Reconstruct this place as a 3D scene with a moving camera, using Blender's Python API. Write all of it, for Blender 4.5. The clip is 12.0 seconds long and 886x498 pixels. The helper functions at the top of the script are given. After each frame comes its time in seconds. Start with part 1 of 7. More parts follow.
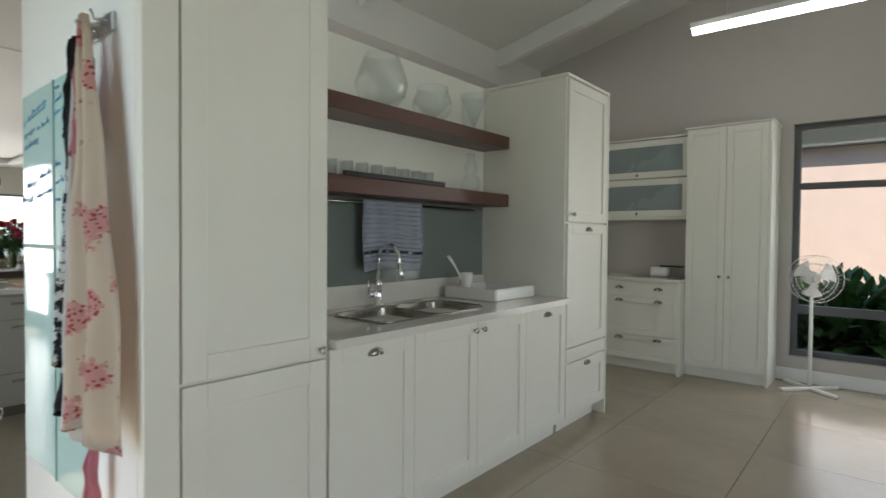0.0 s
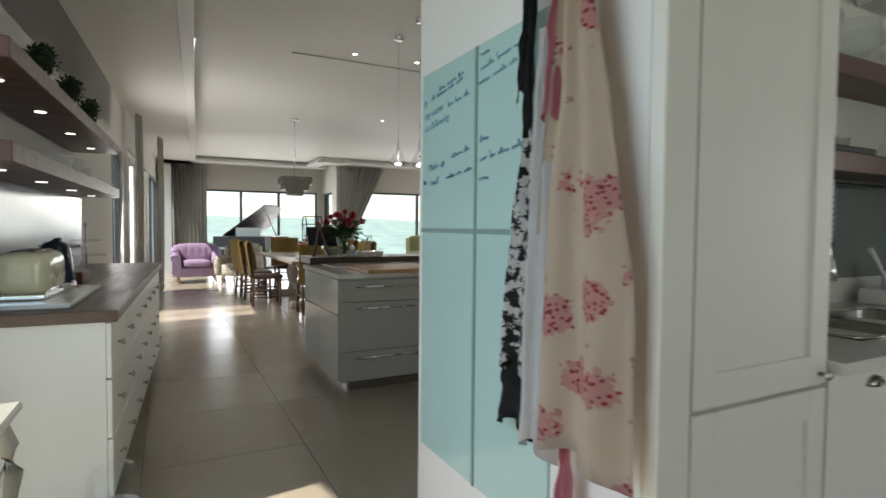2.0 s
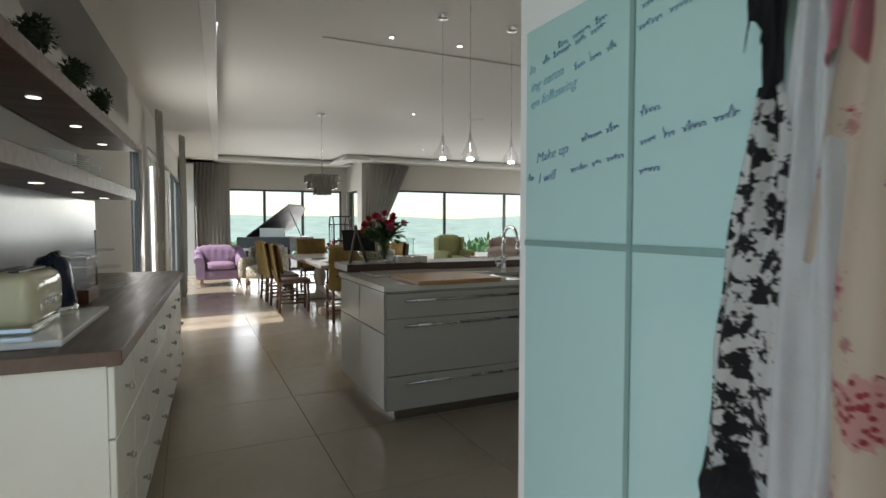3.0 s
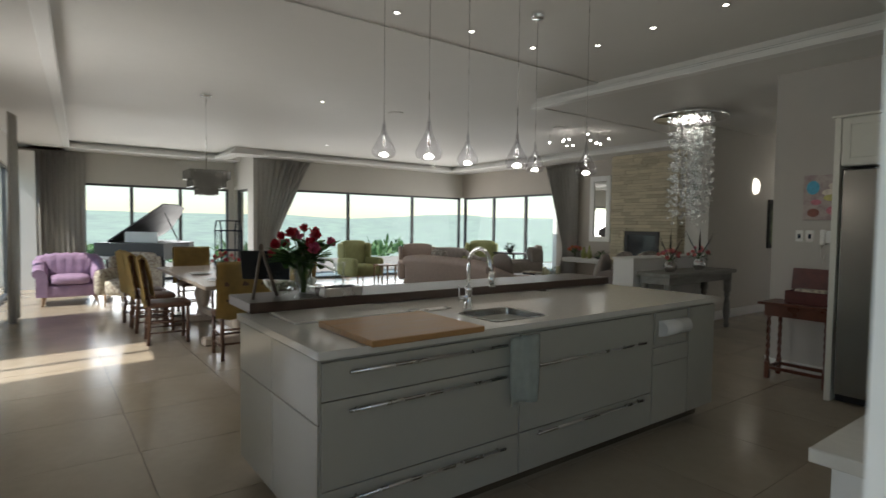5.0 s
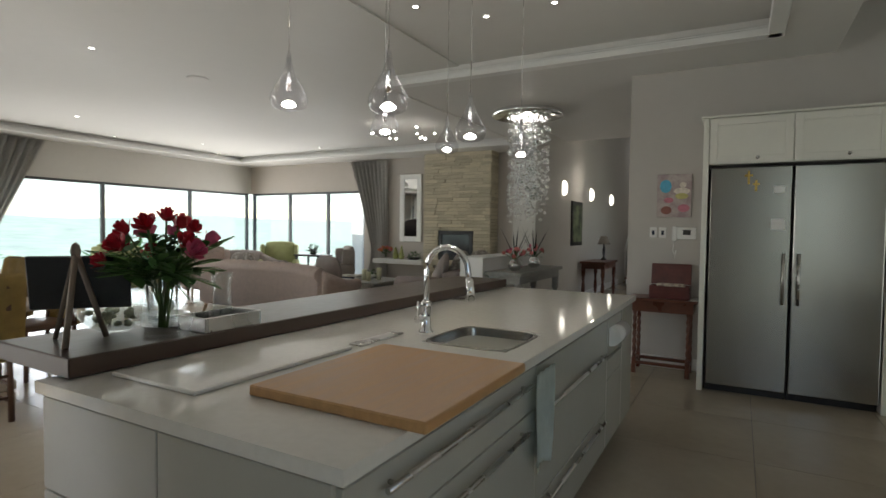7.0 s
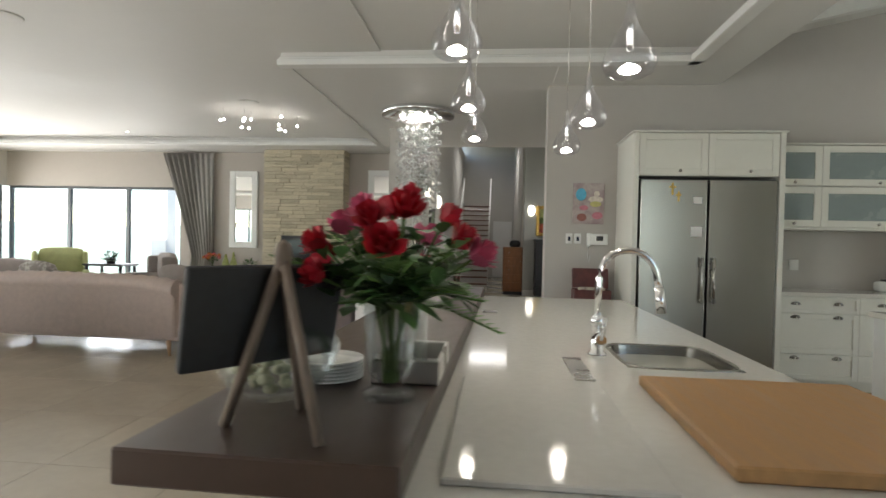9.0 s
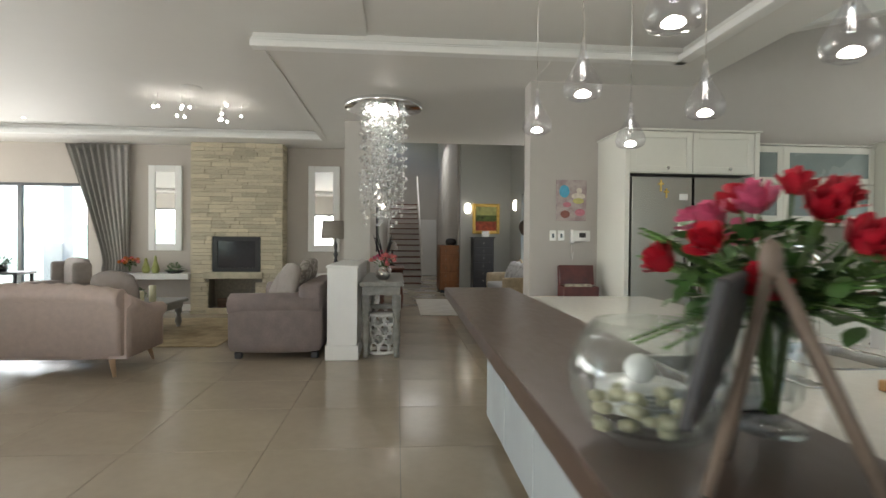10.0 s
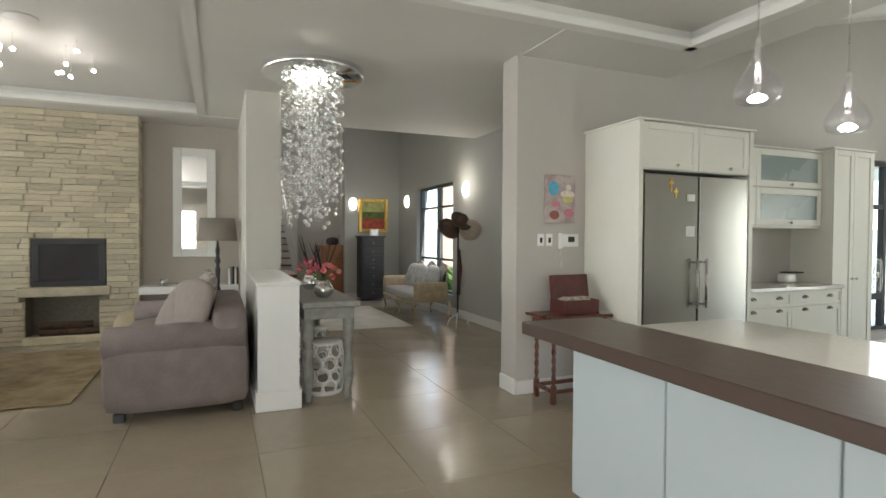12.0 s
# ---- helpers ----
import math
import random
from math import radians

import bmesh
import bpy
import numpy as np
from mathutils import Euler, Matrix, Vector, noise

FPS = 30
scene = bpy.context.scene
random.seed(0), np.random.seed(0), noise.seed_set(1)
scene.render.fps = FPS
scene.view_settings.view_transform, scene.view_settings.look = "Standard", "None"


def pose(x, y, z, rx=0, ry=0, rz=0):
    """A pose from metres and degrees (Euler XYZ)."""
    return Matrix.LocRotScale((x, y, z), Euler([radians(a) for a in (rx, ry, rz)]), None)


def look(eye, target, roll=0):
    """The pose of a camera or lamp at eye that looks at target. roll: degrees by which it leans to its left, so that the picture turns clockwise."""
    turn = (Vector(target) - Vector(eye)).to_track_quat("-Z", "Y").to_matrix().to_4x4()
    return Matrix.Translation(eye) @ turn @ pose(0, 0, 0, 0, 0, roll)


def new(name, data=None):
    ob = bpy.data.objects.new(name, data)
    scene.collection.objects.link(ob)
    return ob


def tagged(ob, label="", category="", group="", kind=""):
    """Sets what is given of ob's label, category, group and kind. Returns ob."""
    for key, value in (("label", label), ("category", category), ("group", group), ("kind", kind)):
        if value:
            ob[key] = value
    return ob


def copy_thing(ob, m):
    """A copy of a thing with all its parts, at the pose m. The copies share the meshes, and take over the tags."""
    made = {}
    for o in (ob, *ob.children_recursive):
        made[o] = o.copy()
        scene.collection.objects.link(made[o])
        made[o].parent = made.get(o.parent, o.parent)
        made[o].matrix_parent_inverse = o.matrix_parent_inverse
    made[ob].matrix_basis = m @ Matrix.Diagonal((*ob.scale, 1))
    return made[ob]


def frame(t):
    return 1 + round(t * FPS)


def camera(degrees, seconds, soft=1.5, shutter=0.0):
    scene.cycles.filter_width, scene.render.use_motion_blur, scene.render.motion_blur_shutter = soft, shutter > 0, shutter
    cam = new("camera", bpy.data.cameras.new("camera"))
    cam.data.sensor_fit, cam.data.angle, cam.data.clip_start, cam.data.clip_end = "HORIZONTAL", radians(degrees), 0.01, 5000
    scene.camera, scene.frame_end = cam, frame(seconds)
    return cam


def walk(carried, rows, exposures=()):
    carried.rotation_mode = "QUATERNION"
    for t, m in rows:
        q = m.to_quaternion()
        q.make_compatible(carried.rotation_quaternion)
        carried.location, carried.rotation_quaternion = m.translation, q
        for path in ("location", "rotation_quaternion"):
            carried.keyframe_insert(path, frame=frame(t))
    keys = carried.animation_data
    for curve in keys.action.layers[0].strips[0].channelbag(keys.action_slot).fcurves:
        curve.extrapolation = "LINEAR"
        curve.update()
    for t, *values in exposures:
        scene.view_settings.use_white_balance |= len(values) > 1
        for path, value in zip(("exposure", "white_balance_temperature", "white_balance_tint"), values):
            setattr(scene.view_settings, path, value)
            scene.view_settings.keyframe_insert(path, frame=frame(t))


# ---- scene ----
cam = camera(78.9, 12.0, shutter=0.35)
PATH = [
    (0, (-0.023, 0.328, 1.318), (-1.303, 1.864, 1.27), 0.5),
    (0.5, (-0.106, 0.186, 1.291), (-1.491, 1.628, 1.241), 0.5),
    (1, (-0.286, 0.116, 1.259), (-1.822, 1.395, 1.201), 0.6),
    (1.5, (-0.535, 0.066, 1.255), (-2.221, 1.139, 1.188), 0.8),
    (2, (-0.845, 0.006, 1.277), (-2.621, 0.922, 1.196), 0.5),
    (2.5, (-1.125, -0.027, 1.283), (-2.926, 0.836, 1.191), 0.1),
    (2.7, (-1.28, -0.006, 1.296), (-3.089, 0.842, 1.203), 0.0),
    (4.5, (-2.326, 0.146, 1.421), (-4.035, 1.18, 1.332), 0.4),
    (5, (-2.718, 0.256, 1.442), (-4.321, 1.448, 1.352), 0.7),
    (5.5, (-3.022, 0.268, 1.419), (-4.437, 1.679, 1.338), 0.8),
    (6, (-3.414, 0.319, 1.399), (-4.68, 1.865, 1.318), 0.9),
    (6.5, (-3.751, 0.325, 1.396), (-4.884, 1.972, 1.318), 0.9),
    (7, (-4.101, 0.355, 1.374), (-5.065, 2.105, 1.302), 0.8),
    (9, (-5.660, 0.415, 1.318), (-5.852, 2.405, 1.288), 1.3),
    (9.5, (-6.101, 0.486, 1.307), (-6.101, 2.485, 1.281), 0.9),
    (10, (-6.519, 0.663, 1.307), (-6.349, 2.655, 1.277), 0.5),
    (10.5, (-6.893, 0.923, 1.328), (-6.581, 2.898, 1.293), 0.4),
    (11, (-7.168, 1.254, 1.34), (-6.704, 3.199, 1.303), 0.3),
    (11.5, (-7.404, 1.656, 1.37), (-6.778, 3.555, 1.331), 0.3),
    (12, (-7.562, 2.11, 1.397), (-6.789, 3.954, 1.352), 0.3),
]
walk(cam, [(t, look(eye, target, roll)) for t, eye, target, roll in PATH],
     exposures=((0, 1.05), (1, 0.95), (2, 0.65), (4.5, 0.3), (6.5, 0.7), (9, 1.55), (10.5, 1.8), (12, 1.9)))

# ---- world, sun, window light ----
world = bpy.data.worlds.new("sky")
scene.world = world
world.use_nodes = True
wn = world.node_tree.nodes
sky = wn.new("ShaderNodeTexSky")
sky.sky_type, sky.sun_disc = "NISHITA", False
sky.sun_elevation, sky.sun_rotation = radians(50), radians(188)
sky.air_density, sky.dust_density = 1.0, 0.15
world.node_tree.links.new(sky.outputs[0], wn["Background"].inputs[0])
wn["Background"].inputs[1].default_value = 0.15
sun = new("sun", bpy.data.lights.new("sun", "SUN"))
sun.data.energy, sun.data.angle, sun.data.color = 5.0, radians(0.6), (1.0, 0.95, 0.86)
sun.matrix_world = look((0, 0, 20), Vector((0, 0, 20)) + Vector((-0.09, 0.64, -0.766)))


def area(name, x, y, z, w, h, power, direction, colour=(1.0, 0.975, 0.945)):
    """Sky light standing in a window opening; over the stairs an added fill lamp."""
    la = bpy.data.lights.new(name, "AREA")
    la.shape, la.size, la.size_y, la.energy, la.color = "RECTANGLE", w, h, power, colour
    ob = new(name, la)
    ob.matrix_world = look((x, y, z), Vector((x, y, z)) + Vector(direction))
    return ob


area("sky_light_west", -15.7, 7.6, 1.1, 5.6, 2.0, 64, (1, 0, -0.05))
area("sky_light_bay", -17.3, 2.6, 1.1, 3.0, 2.0, 50, (1, 0, -0.05))
area("sky_light_north", -13.9, 10.6, 1.1, 3.4, 2.0, 38.5, (0, -1, -0.05))
area("sky_light_south", -9.0, -0.55, 1.2, 1.5, 2.0, 30.0, (0, 1, -0.05))
area("sky_light_entry", -2.15, -0.68, 1.2, 1.8, 2.0, 2.5, (0, 1, 0.0))
# unseen lamp added under the closed hall ceiling to brighten the stairs
area("fill_light_stair", -5.8, 18.0, 4.3, 1.2, 2.0, 9, (0, 0, -1))
area("sky_light_scullery", 0.3, 6.1, 1.3, 1.8, 2.0, 10.0, (0, -1, -0.05))
area("sky_light_east", 2.78, 1.5, 1.25, 2.5, 2.2, 16.0, (-1, 0, 0.0))
area("sky_light_hall", -3.85, 11.8, 1.45, 1.7, 1.7, 5, (-1, 0, -0.05))


def glow_point(x, y, z, power, colour=(1, 0.93, 0.82), r=0.04):
    la = bpy.data.lights.new("lamp_light", "POINT")
    la.energy, la.color, la.shadow_soft_size = power, colour, r
    ob = new("lamp_light", la)
    ob.location = (x, y, z)
    return ob


# ---- materials ----
def mat(name, col, rough=0.5, metal=0.0, scale=6.0, vary=0.06, bump=0.0, bscale=60.0, stretch=None, spec=0.5, rvary=0.08, obj_vary=0.0, coat=0.0):
    m = bpy.data.materials.new(name)
    m.use_nodes = True
    nt = m.node_tree
    n, k = nt.nodes, nt.links.new
    b = n["Principled BSDF"]
    b.inputs["Roughness"].default_value, b.inputs["Metallic"].default_value = rough, metal
    b.inputs["Specular IOR Level"].default_value = spec
    b.inputs["Coat Weight"].default_value = coat
    tc = n.new("ShaderNodeTexCoord")
    src = tc.outputs["Object"]
    if stretch:
        mp = n.new("ShaderNodeMapping")
        mp.inputs["Scale"].default_value = stretch
        k(src, mp.inputs[0])
        src = mp.outputs[0]
    a = n.new("ShaderNodeTexNoise")
    a.inputs["Scale"].default_value, a.inputs["Detail"].default_value = scale, 5
    c = n.new("ShaderNodeTexNoise")
    c.inputs["Scale"].default_value, c.inputs["Detail"].default_value = scale * 9, 3
    k(src, a.inputs["Vector"]), k(src, c.inputs["Vector"])
    mix = n.new("ShaderNodeMath")
    mix.operation = "MULTIPLY_ADD"
    k(c.outputs[0], mix.inputs[0])
    mix.inputs[1].default_value = 0.4
    k(a.outputs[0], mix.inputs[2])
    val = mix.outputs[0]
    if obj_vary:
        oi = n.new("ShaderNodeObjectInfo")
        ad = n.new("ShaderNodeMath")
        ad.operation = "MULTIPLY_ADD"
        k(oi.outputs["Random"], ad.inputs[0])
        ad.inputs[1].default_value = obj_vary
        k(val, ad.inputs[2])
        val = ad.outputs[0]
    ramp = n.new("ShaderNodeMapRange")
    ramp.inputs[1].default_value, ramp.inputs[2].default_value = 0.35, 1.05 + obj_vary
    ramp.inputs[3].default_value, ramp.inputs[4].default_value = 1 - vary * 1.6, 1 + vary * 1.6
    k(val, ramp.inputs[0])
    mul = n.new("ShaderNodeVectorMath")
    mul.operation = "MULTIPLY"
    mul.inputs[0].default_value = col
    k(ramp.outputs[0], mul.inputs[1])
    k(mul.outputs[0], b.inputs["Base Color"])
    rr = n.new("ShaderNodeMapRange")
    rr.inputs[1].default_value, rr.inputs[2].default_value = 0.3, 0.7
    rr.inputs[3].default_value, rr.inputs[4].default_value = max(0, rough - rvary), min(1, rough + rvary)
    k(a.outputs[0], rr.inputs[0])
    k(rr.outputs[0], b.inputs["Roughness"])
    if bump:
        t = n.new("ShaderNodeTexNoise")
        t.inputs["Scale"].default_value, t.inputs["Detail"].default_value = bscale, 4
        k(src, t.inputs["Vector"])
        bp = n.new("ShaderNodeBump")
        bp.inputs["Strength"].default_value, bp.inputs["Distance"].default_value = bump, 0.01
        k(t.outputs[0], bp.inputs["Height"])
        k(bp.outputs[0], b.inputs["Normal"])
    return m


def two_tone(name, c1, c2, scale, lo, hi, rough=0.8, voronoi=False, bump=0.1):
    """Blotches of one colour on another: prints, mottled stone, woven cloth."""
    m = bpy.data.materials.new(name)
    m.use_nodes = True
    n, k = m.node_tree.nodes, m.node_tree.links.new
    b = n["Principled BSDF"]
    b.inputs["Roughness"].default_value = rough
    tc = n.new("ShaderNodeTexCoord")
    t = n.new("ShaderNodeTexVoronoi" if voronoi else "ShaderNodeTexNoise")
    t.inputs["Scale"].default_value = scale
    k(tc.outputs["Object"], t.inputs["Vector"])
    fine = n.new("ShaderNodeTexNoise")
    fine.inputs["Scale"].default_value = scale * 5
    k(tc.outputs["Object"], fine.inputs["Vector"])
    ad = n.new("ShaderNodeMath")
    ad.operation = "MULTIPLY_ADD"
    k(fine.outputs[0], ad.inputs[0])
    ad.inputs[1].default_value = 0.35
    k(t.outputs[0], ad.inputs[2])
    r = n.new("ShaderNodeMapRange")
    r.inputs[1].default_value, r.inputs[2].default_value = lo, hi
    k(ad.outputs[0], r.inputs[0])
    mx = n.new("ShaderNodeMix")
    mx.data_type = "RGBA"
    k(r.outputs[0], mx.inputs[0])
    mx.inputs[6].default_value, mx.inputs[7].default_value = (*c1, 1), (*c2, 1)
    k(mx.outputs[2], b.inputs["Base Color"])
    bp = n.new("ShaderNodeBump")
    bp.inputs["Strength"].default_value, bp.inputs["Distance"].default_value = bump, 0.01
    k(fine.outputs[0], bp.inputs["Height"])
    k(bp.outputs[0], b.inputs["Normal"])
    return m


def emit(name, col, strength):
    m = bpy.data.materials.new(name)
    m.use_nodes = True
    b = m.node_tree.nodes["Principled BSDF"]
    b.inputs["Base Color"].default_value = (*col, 1)
    b.inputs["Emission Color"].default_value, b.inputs["Emission Strength"].default_value = (*col, 1), strength
    return m


def glassy(name, col=(1, 1, 1), rough=0.0, ior=1.45, thin=True):
    """thin: a pane or blown shell that lets light straight through, with a sheen."""
    m = bpy.data.materials.new(name)
    m.use_nodes = True
    n, k = m.node_tree.nodes, m.node_tree.links.new
    if not thin:
        b = n["Principled BSDF"]
        b.inputs["Base Color"].default_value, b.inputs["Roughness"].default_value = (*col, 1), rough
        b.inputs["Transmission Weight"].default_value, b.inputs["IOR"].default_value = 1.0, ior
        return m
    tr, gl, mx, fr = (n.new(s) for s in ("ShaderNodeBsdfTransparent", "ShaderNodeBsdfGlossy", "ShaderNodeMixShader", "ShaderNodeLayerWeight"))
    tr.inputs[0].default_value = (*col, 1)
    gl.inputs["Roughness"].default_value = 0.03
    fr.inputs[0].default_value = 0.5 if ior < 1.55 else 0.6
    pw = n.new("ShaderNodeMath")
    pw.operation = "MULTIPLY"
    pw.inputs[1].default_value = 0.07 if ior < 1.48 else 0.3
    k(fr.outputs["Facing"], pw.inputs[0]), k(pw.outputs[0], mx.inputs[0]), k(tr.outputs[0], mx.inputs[1]), k(gl.outputs[0], mx.inputs[2])
    k(mx.outputs[0], n["Material Output"].inputs[0])
    return m


WALL = mat("wall_paint", (0.56, 0.54, 0.50), 0.75, scale=1.2, vary=0.03, bump=0.05, bscale=120)
WALL_GREY = mat("grey_wall_paint", (0.44, 0.45, 0.43), 0.75, scale=1.2, vary=0.03, bump=0.05, bscale=120)
WALL_BEIGE = mat("pinkish_grey_wall_paint", (0.50, 0.475, 0.445), 0.75, scale=1.2, vary=0.03, bump=0.05, bscale=120)
CEIL = mat("ceiling_paint", (0.70, 0.69, 0.66), 0.6, scale=0.8, vary=0.02, bump=0.02, bscale=90)
TRIM = mat("white_trim_paint", (0.78, 0.78, 0.76), 0.4, scale=3, vary=0.02)
CREAM = mat("cream_cabinet_paint", (0.76, 0.755, 0.69), 0.38, scale=3, vary=0.02, bump=0.01, bscale=200)
ISLAND = mat("island_gloss_grey", (0.42, 0.415, 0.365), 0.16, scale=2, vary=0.02, rvary=0.04)
PALE = mat("pale_blue_white_panel", (0.47, 0.525, 0.545), 0.2, scale=2, vary=0.015)
QUARTZ = mat("white_quartz", (0.68, 0.665, 0.615), 0.07, scale=40, vary=0.03, rvary=0.03)
LEDGE = mat("dark_oak_ledge", (0.062, 0.038, 0.028), 0.36, scale=5, vary=0.05, rvary=0.02, bscale=30, stretch=(8, 2.5, 8))
SHELFW = mat("dark_red_brown_wood", (0.10, 0.045, 0.035), 0.38, scale=3, vary=0.22, bump=0.06, bscale=14, stretch=(9, 0.8, 9))
WALNUT = mat("brown_counter_wood", (0.12, 0.075, 0.055), 0.4, scale=3, vary=0.18, bump=0.05, bscale=14, stretch=(0.8, 9, 9))
BOARD = mat("bamboo_board", (0.42, 0.235, 0.095), 0.42, scale=3, vary=0.13, bump=0.03, bscale=20, stretch=(14, 1.0, 8))
MAHOG = mat("red_brown_furniture_wood", (0.12, 0.042, 0.025), 0.32, scale=4, vary=0.25, stretch=(1.5, 6, 1.5))
OAKCHAIR = mat("dining_chair_wood", (0.10, 0.05, 0.03), 0.4, scale=5, vary=0.25)
PALEWOOD = mat("limed_table_wood", (0.50, 0.42, 0.34), 0.35, scale=3, vary=0.12, stretch=(0.8, 8, 4))
LEGWOOD = mat("turned_leg_wood", (0.34, 0.22, 0.13), 0.45, scale=6, vary=0.15)
GREYWOOD = mat("grey_washed_wood", (0.25, 0.25, 0.23), 0.55, scale=5, vary=0.2, bump=0.08, bscale=40, stretch=(4, 1, 4))
EASELW = mat("weathered_easel_wood", (0.20, 0.155, 0.12), 0.6, scale=8, vary=0.2, stretch=(6, 6, 1))
STEEL = mat("brushed_steel", (0.34, 0.327, 0.30), 0.27, 1.0, scale=2, vary=0.01, rvary=0.0, stretch=(1, 1, 12))
CHROME = mat("chrome", (0.85, 0.86, 0.87), 0.06, 1.0, scale=4, vary=0.02, rvary=0.03)
SATIN = mat("satin_nickel", (0.55, 0.54, 0.52), 0.28, 1.0, scale=8, vary=0.04)
BLACK = mat("black_matt", (0.016, 0.016, 0.018), 0.45, scale=6, vary=0.2)
ALU = mat("charcoal_aluminium", (0.10, 0.105, 0.11), 0.42, 0.3, scale=6, vary=0.05)
SLATE = mat("chalkboard", (0.022, 0.024, 0.028), 0.55, scale=6, vary=0.25)
CURTAIN = mat("grey_linen_curtain", (0.50, 0.485, 0.455), 0.9, scale=30, vary=0.08, bump=0.2, bscale=220)
SHEERC = mat("pale_linen_curtain", (0.52, 0.50, 0.46), 0.9, scale=30, vary=0.06, bump=0.2, bscale=220)
PINKSOFA = mat("dusty_pink_linen", (0.52, 0.42, 0.37), 0.9, scale=18, vary=0.07, bump=0.25, bscale=260)
GREYSOFA = mat("mauve_grey_velvet", (0.225, 0.185, 0.175), 0.85, scale=7, vary=0.14, bump=0.2, bscale=180)
TAUPE = mat("taupe_cushion_cloth", (0.27, 0.235, 0.215), 0.9, scale=14, vary=0.1, bump=0.2, bscale=200)
LILAC = mat("lilac_velvet", (0.30, 0.20, 0.31), 0.8, scale=8, vary=0.14, bump=0.2, bscale=180)
GREENUP = mat("olive_green_upholstery", (0.34, 0.36, 0.17), 0.85, scale=10, vary=0.1, bump=0.2, bscale=180)
SATINCUSH = mat("silver_satin", (0.50, 0.51, 0.53), 0.3, scale=10, vary=0.15, bump=0.2, bscale=20)
MUSTARD = mat("mustard_chair_cover", (0.40, 0.28, 0.10), 0.85, scale=12, vary=0.14, bump=0.25, bscale=120)
FLORAL_CH = two_tone("floral_upholstery", (0.58, 0.54, 0.44), (0.32, 0.26, 0.22), 22, 0.62, 0.75)
PATCUSH = two_tone("patterned_cushion", (0.50, 0.47, 0.42), (0.25, 0.22, 0.20), 26, 0.55, 0.72)
RUG = two_tone("gold_brown_rug", (0.20, 0.145, 0.075), (0.34, 0.27, 0.16), 3.2, 0.5, 0.85, 0.95, bump=0.5)
PALERUG = two_tone("pale_rug", (0.56, 0.54, 0.49), (0.46, 0.43, 0.38), 4, 0.5, 0.9, 0.95, bump=0.4)
GLASS = glassy("clear_pane")
PANE = glassy("window_pane", (0.97, 0.985, 0.98))
VASEG = glassy("clear_glassware", (0.96, 0.98, 0.98), ior=1.5)
BULBG = glassy("blown_glass", (0.93, 0.93, 0.95), ior=1.6)
FROST = mat("frosted_cabinet_glass", (0.24, 0.29, 0.29), 0.25, scale=2, vary=0.06, rvary=0.08)
WBOARD = mat("mint_glass_board", (0.42, 0.61, 0.59), 0.05, scale=1.5, vary=0.02, rvary=0.03)
WGREY = mat("grey_green_tape", (0.20, 0.32, 0.30), 0.4)
SPLASH = mat("grey_glass_splashback", (0.16, 0.19, 0.18), 0.12, scale=2, vary=0.05)
SPLASHB = mat("blue_grey_splashback", (0.30, 0.36, 0.42), 0.2, scale=40, vary=0.05, stretch=(14, 1, 0.5))
MIRROR = mat("mirror_glass", (0.9, 0.91, 0.9), 0.02, 1.0, vary=0.0, rvary=0.0)
STONE = mat("ledge_stone", (0.54, 0.485, 0.36), 0.85, scale=9, vary=0.26, bump=0.6, bscale=35, obj_vary=0.55)
MORTAR = mat("stone_backing", (0.22, 0.20, 0.16), 0.9, scale=20, vary=0.2, bump=0.4)
TILE = mat("concrete_look_tile", (0.37, 0.315, 0.24), 0.2, scale=1.6, vary=0.09, bump=0.012, bscale=30, rvary=0.07, obj_vary=0.12)
GROUT = mat("dark_grout", (0.14, 0.125, 0.105), 0.8, scale=20, vary=0.1)
GREEN = mat("leaf_green", (0.06, 0.14, 0.035), 0.5, scale=14, vary=0.35)
DKGREEN = mat("topiary_green", (0.022, 0.045, 0.015), 0.7, scale=30, vary=0.4, bump=0.8, bscale=60)
FERN = mat("fern_green", (0.09, 0.19, 0.04), 0.55, scale=14, vary=0.3)
STEM = mat("stem_green", (0.07, 0.13, 0.03), 0.5, scale=14, vary=0.2)
ROSE = mat("red_petal", (0.46, 0.012, 0.03), 0.5, scale=18, vary=0.3)
PINKF = mat("pink_petal", (0.58, 0.10, 0.20), 0.5, scale=18, vary=0.25)
CORAL = mat("coral_petal", (0.72, 0.22, 0.22), 0.5, scale=18, vary=0.25)
WHITE = mat("white_ceramic", (0.80, 0.80, 0.78), 0.15, scale=4, vary=0.02)
CREAMAPP = mat("cream_enamel", (0.72, 0.68, 0.48), 0.12, scale=3, vary=0.02)
NAVY = mat("dark_blue_enamel", (0.012, 0.022, 0.045), 0.15, scale=3, vary=0.05)
WHITECLOTH = mat("white_cotton", (0.76, 0.76, 0.76), 0.9, scale=20, vary=0.04, bump=0.2, bscale=250)
MINTCLOTH = mat("pale_mint_towel", (0.70, 0.77, 0.73), 0.92, scale=20, vary=0.06, bump=0.4, bscale=250)
BLACKCLOTH = mat("black_cotton", (0.02, 0.02, 0.023), 0.9, scale=20, vary=0.2, bump=0.3, bscale=200)
PINKCLOTH = mat("pink_cotton", (0.62, 0.24, 0.29), 0.9, scale=20, vary=0.08, bump=0.2, bscale=200)


